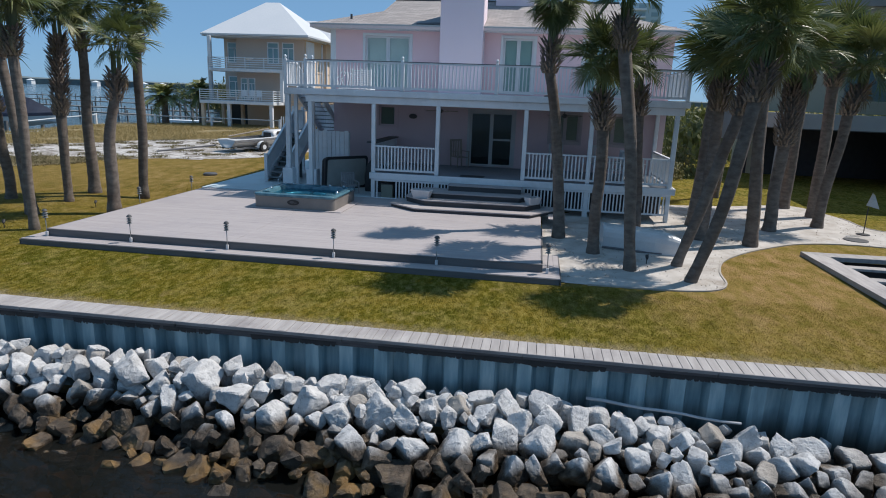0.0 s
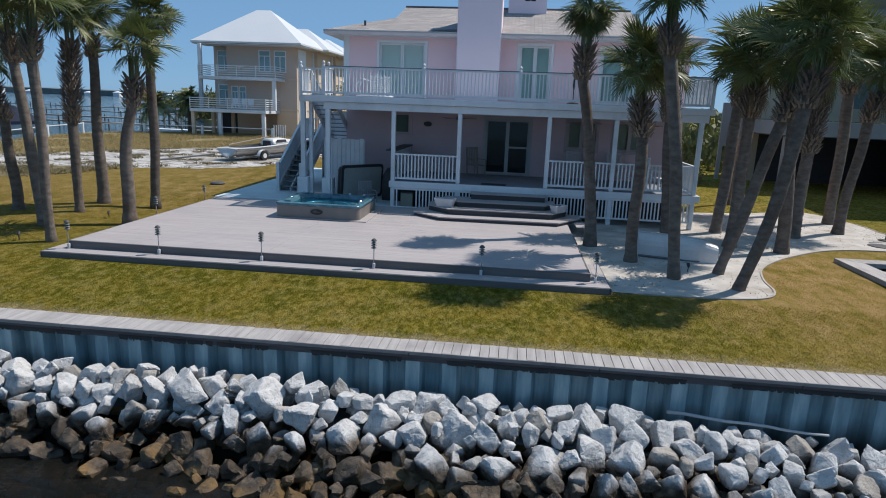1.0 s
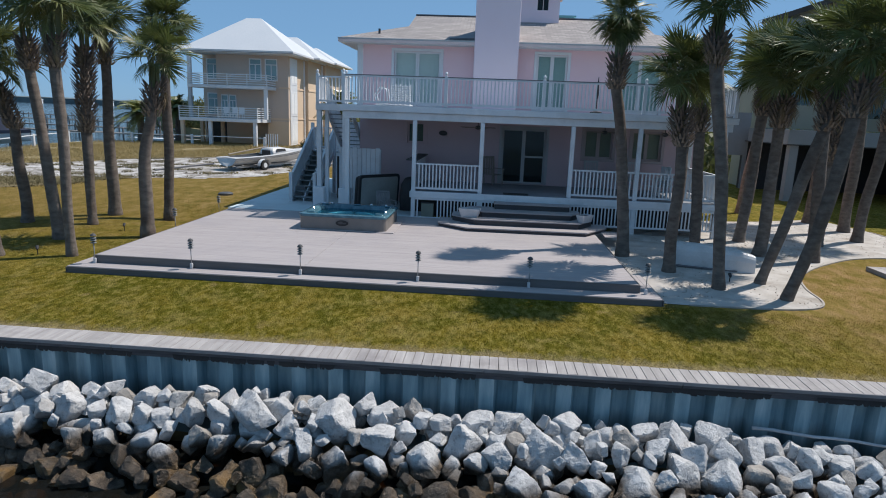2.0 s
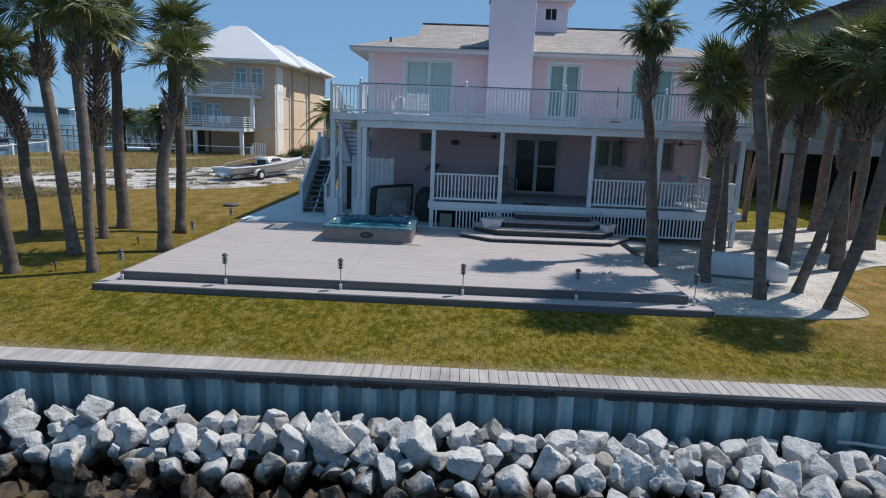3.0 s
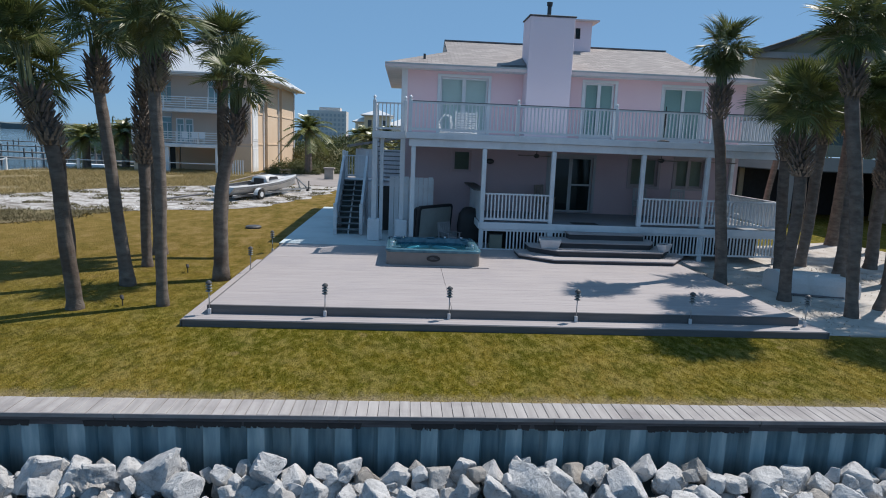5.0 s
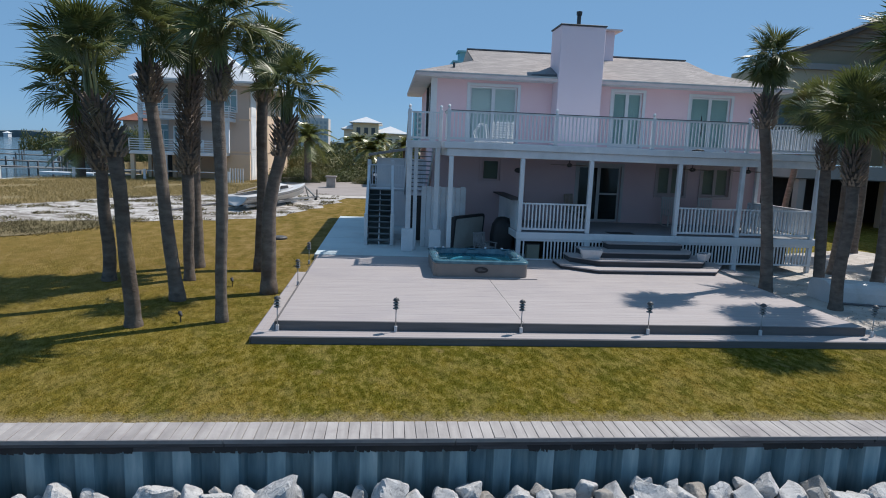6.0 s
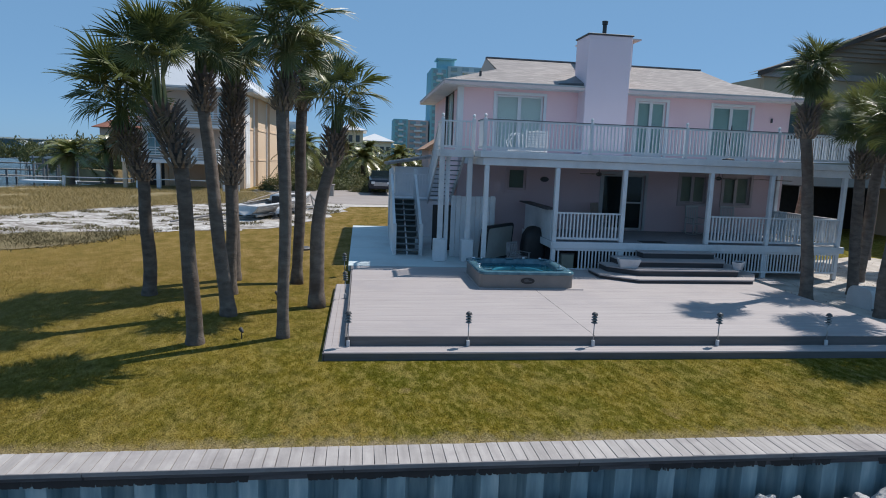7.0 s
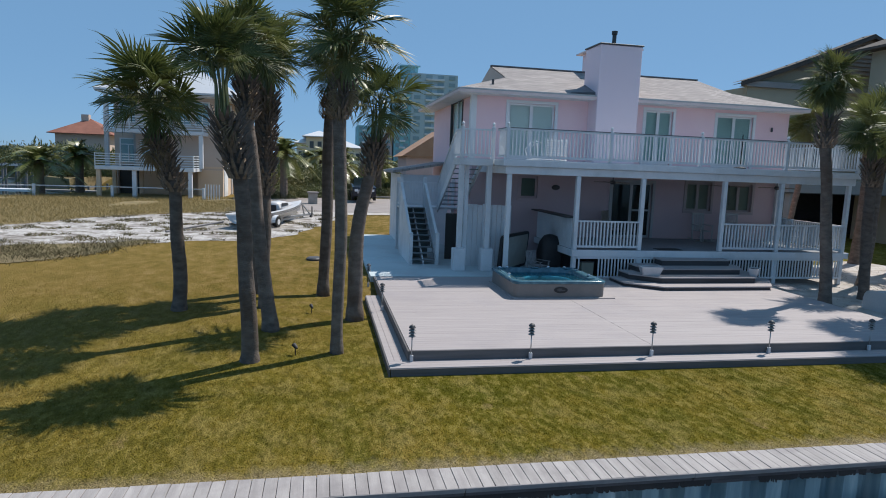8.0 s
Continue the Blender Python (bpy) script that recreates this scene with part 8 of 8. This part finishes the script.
def hedge(x0, x1, y, h, seed):
    """A clipped row of leafy clumps."""
    q = random.Random(seed)
    t = thing("hedge", ((x0 + x1) / 2, y, gz(x0, y)), "clipped dark green hedge beside the street", "hedge", "hedges by the street")
    x = x0
    while x < x1:
        w = q.uniform(0.9, 1.4)
        piece("clump", clumps[q.randrange(5)], t, T(x, y + q.uniform(-0.3, 0.3), gz(x, y)) @ pose(0, 0, 0, 0, 0, q.uniform(0, 360)) @ Matrix.Diagonal((w, w, h * q.uniform(0.85, 1.1), 1)))
        x += 0.8


hedge(-20.5, -13, 63.5, 1.3, 1)
hedge(-19, -9, 69.0, 1.9, 2)
hedge(-12, -3, 64.5, 1.2, 3)
hedge(-24, -12, 74.0, 2.6, 4)
hedge(-12, -2, 73.0, 2.4, 5)
car = thing("car", (-10.2, 55, 0.55), "dark blue pickup seen from the front on the street", "car")
s = Shape()
cs = [(0.0, 0.45, 0.95), (0.05, 0.4, 1.15), (1.6, 0.4, 1.25), (2.3, 0.4, 1.3), (5.2, 0.4, 1.3)]
for u, a, b in cs:
    s.v += [(-11.15, 54 + u, 0.55 + a), (-9.25, 54 + u, 0.55 + a), (-9.25, 54 + u, 0.55 + b), (-11.15, 54 + u, 0.55 + b)]
for i in range(4):
    for k in range(4):
        s.f.append((4 * i + k, 4 * i + (k + 1) % 4, 4 * i + 4 + (k + 1) % 4, 4 * i + 4 + k))
s.f += [(0, 3, 2, 1), (16, 17, 18, 19)]
part("body", s, M["car_paint"], car)
part("cabin", Shape().add([(-11.05, 55.6, 1.78), (-9.35, 55.6, 1.78), (-9.35, 57.6, 1.84), (-11.05, 57.6, 1.84), (-10.9, 56.2, 2.42), (-9.5, 56.2, 2.42), (-9.5, 57.4, 2.42), (-10.9, 57.4, 2.42)], [(0, 1, 5, 4), (1, 2, 6, 5), (2, 3, 7, 6), (3, 0, 4, 7), (4, 5, 6, 7)]), M["glass_dark"], car)
part("grille", Shape().cbox(-10.8, 53.97, 1.2, -9.6, 54.0, 1.5, 0.01), M["galv"], car)
for x in (-11.0, -9.7):
    part("headlight", Shape().cbox(x, 53.96, 1.35, x + 0.3, 53.99, 1.55, 0.02), M["white_trim"], car)
for x in (-11.1, -9.3):
    for u in (1.0, 4.3):
        part("wheel", Shape().tube([(x - 0.1, 54 + u, 0.97), (x + 0.1, 54 + u, 0.97)], 0.38, 14), M["tyre"], car)
yh = thing("yellow_house", (-13, 132, 0.8), "distant pale yellow three-storey house with white hip roofs", "house")
part("wall", Shape().box(-16.6, 127.2, 0, -11.6, 140, 8.5), M["yellow"], yh, "ochre centre block")
part("wall", Shape().box(-18.4, 128, 0, -16.61, 140, 7.2), M["cream"], yh, "cream side wing")
part("wall", Shape().box(-11.59, 128, 0, -6.0, 140, 6.6), M["cream"], yh, "cream side wing")
part("roof", hip(Shape(), -16.6, 127.2, -11.6, 140, 8.5, 1.2, 0.7), M["metal_roof"], yh, "white metal hip roof")
part("roof", hip(Shape(), -18.4, 128, -15.5, 140, 7.2, 0.9, 0.6), M["metal_roof"], yh, "white metal hip roof")
part("roof", hip(Shape(), -12.5, 128, -6.0, 140, 6.6, 1.5, 0.6), M["metal_roof"], yh, "white metal hip roof")
for zz in (2.2, 4.6, 6.6):
    for x in (-18.0, -17.2, -15.9, -14.4, -13.0, -11.0, -9.6, -8.2, -7.0):
        if zz > 6 and (x < -16.6 or x > -11.6):
            continue
        y = 127.2 if -16.6 < x < -11.8 else 128.0
        part("window", Shape().box(x, y - 0.06, zz - 0.4, x + 0.75, y - 0.003, zz + 0.9), M["tower_dark"], yh)


def tower(name, x0, x1, y0, depth, h, mat, seed, label, floors):
    t = thing(name, ((x0 + x1) / 2, y0, 0.8), label, "tower block", "beach towers")
    part("shaft", Shape().box(x0, y0, 0, x1, y0 + depth, h), mat, t)
    fh_ = (h - 2) / floors
    nb = max(2, int((x1 - x0) / 5))
    pane = Shape().box(0, -0.2, 0, (x1 - x0) / nb * 0.55, 0, fh_ * 0.55).mesh("window", M["tower_glass"])
    for f in range(floors):
        for k in range(nb):
            piece("window", pane, t, T(x0 + (x1 - x0) * (k + 0.22) / nb, y0 - 0.02, 2 + f * fh_ + 0.25 * fh_))
    bal = Shape().box(0, -1.2, 0, (x1 - x0) * 0.4, -0.25, 0.9).mesh("balcony", M["white"])
    for f in range(floors):
        piece("balcony", bal, t, T(x0 + (x1 - x0) * 0.3, y0, 2 + f * fh_))
    return t


tower("tower_block", 2.9, 9.5, 300, 20, 21.2, M["teal_tower"], 1, "distant teal condominium tower", 7)
tower("tower_block", 9.55, 19.3, 300.6, 20, 21.0, M["pink_tower"], 2, "distant salmon-pink condominium tower", 7)
gb = thing("far_building", (-58, 400, 0.8), "distant low greige apartment building with a stepped roof", "building")
part("wall", Shape().box(-70, 400, 0, -46, 415, 20.5).box(-63, 402, 20.5, -50, 412, 22.6), M["greige_far"], gb)
for f in range(6):
    for k in range(9):
        part("window", Shape().box(-69 + 2.55 * k, 399.8, 3 + f * 2.8, -67.6 + 2.55 * k, 399.98, 4.6 + f * 2.8), M["weathered_white"], gb)
gh = thing("gable_house", (1, 74, 0.5), "distant house with a rust-brown gable roof", "house")
part("wall", Shape().box(-4.4, 72, 0.3, 4, 80, 4.8), M["pink_tower"], gh)
part("roof", Shape().add([(-5, 71.4, 4.6), (4.6, 71.4, 4.6), (4.6, 80.6, 4.6), (-5, 80.6, 4.6), (-0.2, 71.4, 7.8), (-0.2, 80.6, 7.8)], [(0, 4, 5, 3), (1, 2, 5, 4), (0, 1, 4), (2, 3, 5)]), M["tan_roof"], gh)
t2 = tower("tower_block", 19.9, 27.5, 299.5, 22, 45.2, M["teal_tower"], 3, "distant teal condominium tower with a roof lantern", 14)
part("lantern", Shape().box(23.2, 302, 45.2, 30.8, 310, 49.4).box(22.3, 301, 49.4, 31.7, 311, 50.1), M["teal_tower"], t2)
tower("tower_block", 27.6, 49.5, 299, 22, 46.4, M["tower_grey"], 4, "distant pale grey condominium slab", 14)

# ---- the neighbour on the other side ----
rn = thing("shaded_house", (18, 36, 0), "large shaded house with a brown slatted gable and dark ground floor", "house")
HY = 37.6
AX, AZ = 20.3, 12.75
part("upper_wall", wall_x(11.9, 28.5, 3.7, 9.2, HY, [(13.2, 14.6, 5.0, 7.2), (16.2, 18.6, 4.4, 7.2), (21, 24, 4.4, 7.2)], 0.3), M["olive_wall"], rn)
part("side_wall", Shape().box(11.9, HY + 0.32, 0, 12.2, 41, 9.2), M["olive_wall"], rn)
part("beam", Shape().box(11.4, 32.6, 2.95, 30, HY - 0.1, 3.65), M["shade_white"], rn, "white beam, shade in its colour, over the open ground floor")
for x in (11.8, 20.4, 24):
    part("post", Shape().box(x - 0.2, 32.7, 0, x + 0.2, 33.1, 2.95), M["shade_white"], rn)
# Black back and near-black soffit paint the ground floor's shade
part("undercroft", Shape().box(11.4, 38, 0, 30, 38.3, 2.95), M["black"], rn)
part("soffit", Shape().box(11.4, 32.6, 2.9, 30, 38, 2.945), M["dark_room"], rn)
# Wing and its roof are added out of view to cast shade
part("wing", Shape().cbox(18.5, 30.5, 0, 30, 35.5, 11.5, 0.02), M["olive_wall"], rn, "unseen olive wing added to shade the lawn")
part("wing_roof", hip(Shape(), 18.5, 30.5, 30, 35.5, 11.5, 1.6, 0.8), M["dark_shingle"], rn, "dark roof of the added unseen wing")
for x0, x1, z0, z1 in ((13.2, 14.6, 5.0, 7.2), (16.2, 18.6, 4.4, 7.2), (21, 24, 4.4, 7.2)):
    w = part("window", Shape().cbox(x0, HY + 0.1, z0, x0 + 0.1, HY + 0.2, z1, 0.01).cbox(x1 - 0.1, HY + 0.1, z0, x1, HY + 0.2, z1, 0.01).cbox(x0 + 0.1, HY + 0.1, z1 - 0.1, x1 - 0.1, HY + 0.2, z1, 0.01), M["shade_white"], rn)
    part("pane", Shape().box(x0, HY + 0.15, z0, x1, HY + 0.16, z1), M["glass_dark"], w)
part("gable_wall", Shape().add([(11.5, HY, 9.2), (29.1, HY, 9.2), (AX, HY, AZ - 0.1), (11.5, HY + 0.2, 9.2), (29.1, HY + 0.2, 9.2), (AX, HY + 0.2, AZ - 0.1)], [(0, 1, 2), (5, 4, 3), (0, 2, 5, 3), (1, 4, 5, 2), (0, 3, 4, 1)]), M["olive_gable"], rn)
part("eave_band", Shape().box(11.7, HY - 0.25, 9.2, 28.7, HY - 0.02, 9.55), M["shade_white"], rn, "white band under the gable with shade in its colour")
slope_z = lambda x: 9.3 + (AZ - 9.3) * (1 - abs(x - AX) / (AX - 11.2)) ** 1.08
k = 0
while 9.6 + 0.26 * k < AZ - 0.2:
    z = 9.6 + 0.26 * k
    if z < 10.3:
        k += 1
        continue
    half = (AX - 11.2) * (1 - ((z - 9.3) / (AZ - 9.3)) ** (1 / 1.08)) - 0.12
    part("gable_board", Shape().add([(AX - half, HY + 0.02, z), (AX + half, HY + 0.02, z), (AX + half, HY - 0.08, z), (AX - half, HY - 0.08, z), (AX - half, HY + 0.02, z + 0.27), (AX + half, HY + 0.02, z + 0.27)],
                                    [(0, 1, 2, 3), (3, 2, 5, 4), (0, 4, 5, 1), (0, 3, 4), (1, 5, 2)]), M["gable_slat"], rn)
    k += 1
s = Shape()
xs = [11.2 + (AX - 11.2) * k / 6 for k in range(7)] + [AX + (AX - 11.2) * k / 6 for k in range(1, 7)]
for x in xs:
    s.v += [(x, HY - 0.35, slope_z(x) + 0.14), (x, HY + 0.6, slope_z(x) + 0.14), (x, HY - 0.35, slope_z(x)), (x, HY + 0.6, slope_z(x))]
for k in range(12):
    a, b = 4 * k, 4 * k + 4
    s.f += [(a, b, b + 1, a + 1), (a + 3, b + 3, b + 2, a + 2), (a + 2, b + 2, b, a)]
roof_r = part("roof", s, M["dark_shingle"], rn, "dark brown shingle gable roof")
for k in range(12):
    a, b = Vector((xs[k], HY - 0.38, slope_z(xs[k]) - 0.06)), Vector((xs[k + 1], HY - 0.38, slope_z(xs[k + 1]) - 0.06))
    part("rake_board", Shape().beam(a, b, 0.05, 0.16), M["dark_shingle"], roof_r)
part("side_porch_panel", Shape().box(10.1, 37.9, 2.1, 11.6, 38.1, 4.5), M["shade_white"], rn, "white side porch panel with shade in its colour")
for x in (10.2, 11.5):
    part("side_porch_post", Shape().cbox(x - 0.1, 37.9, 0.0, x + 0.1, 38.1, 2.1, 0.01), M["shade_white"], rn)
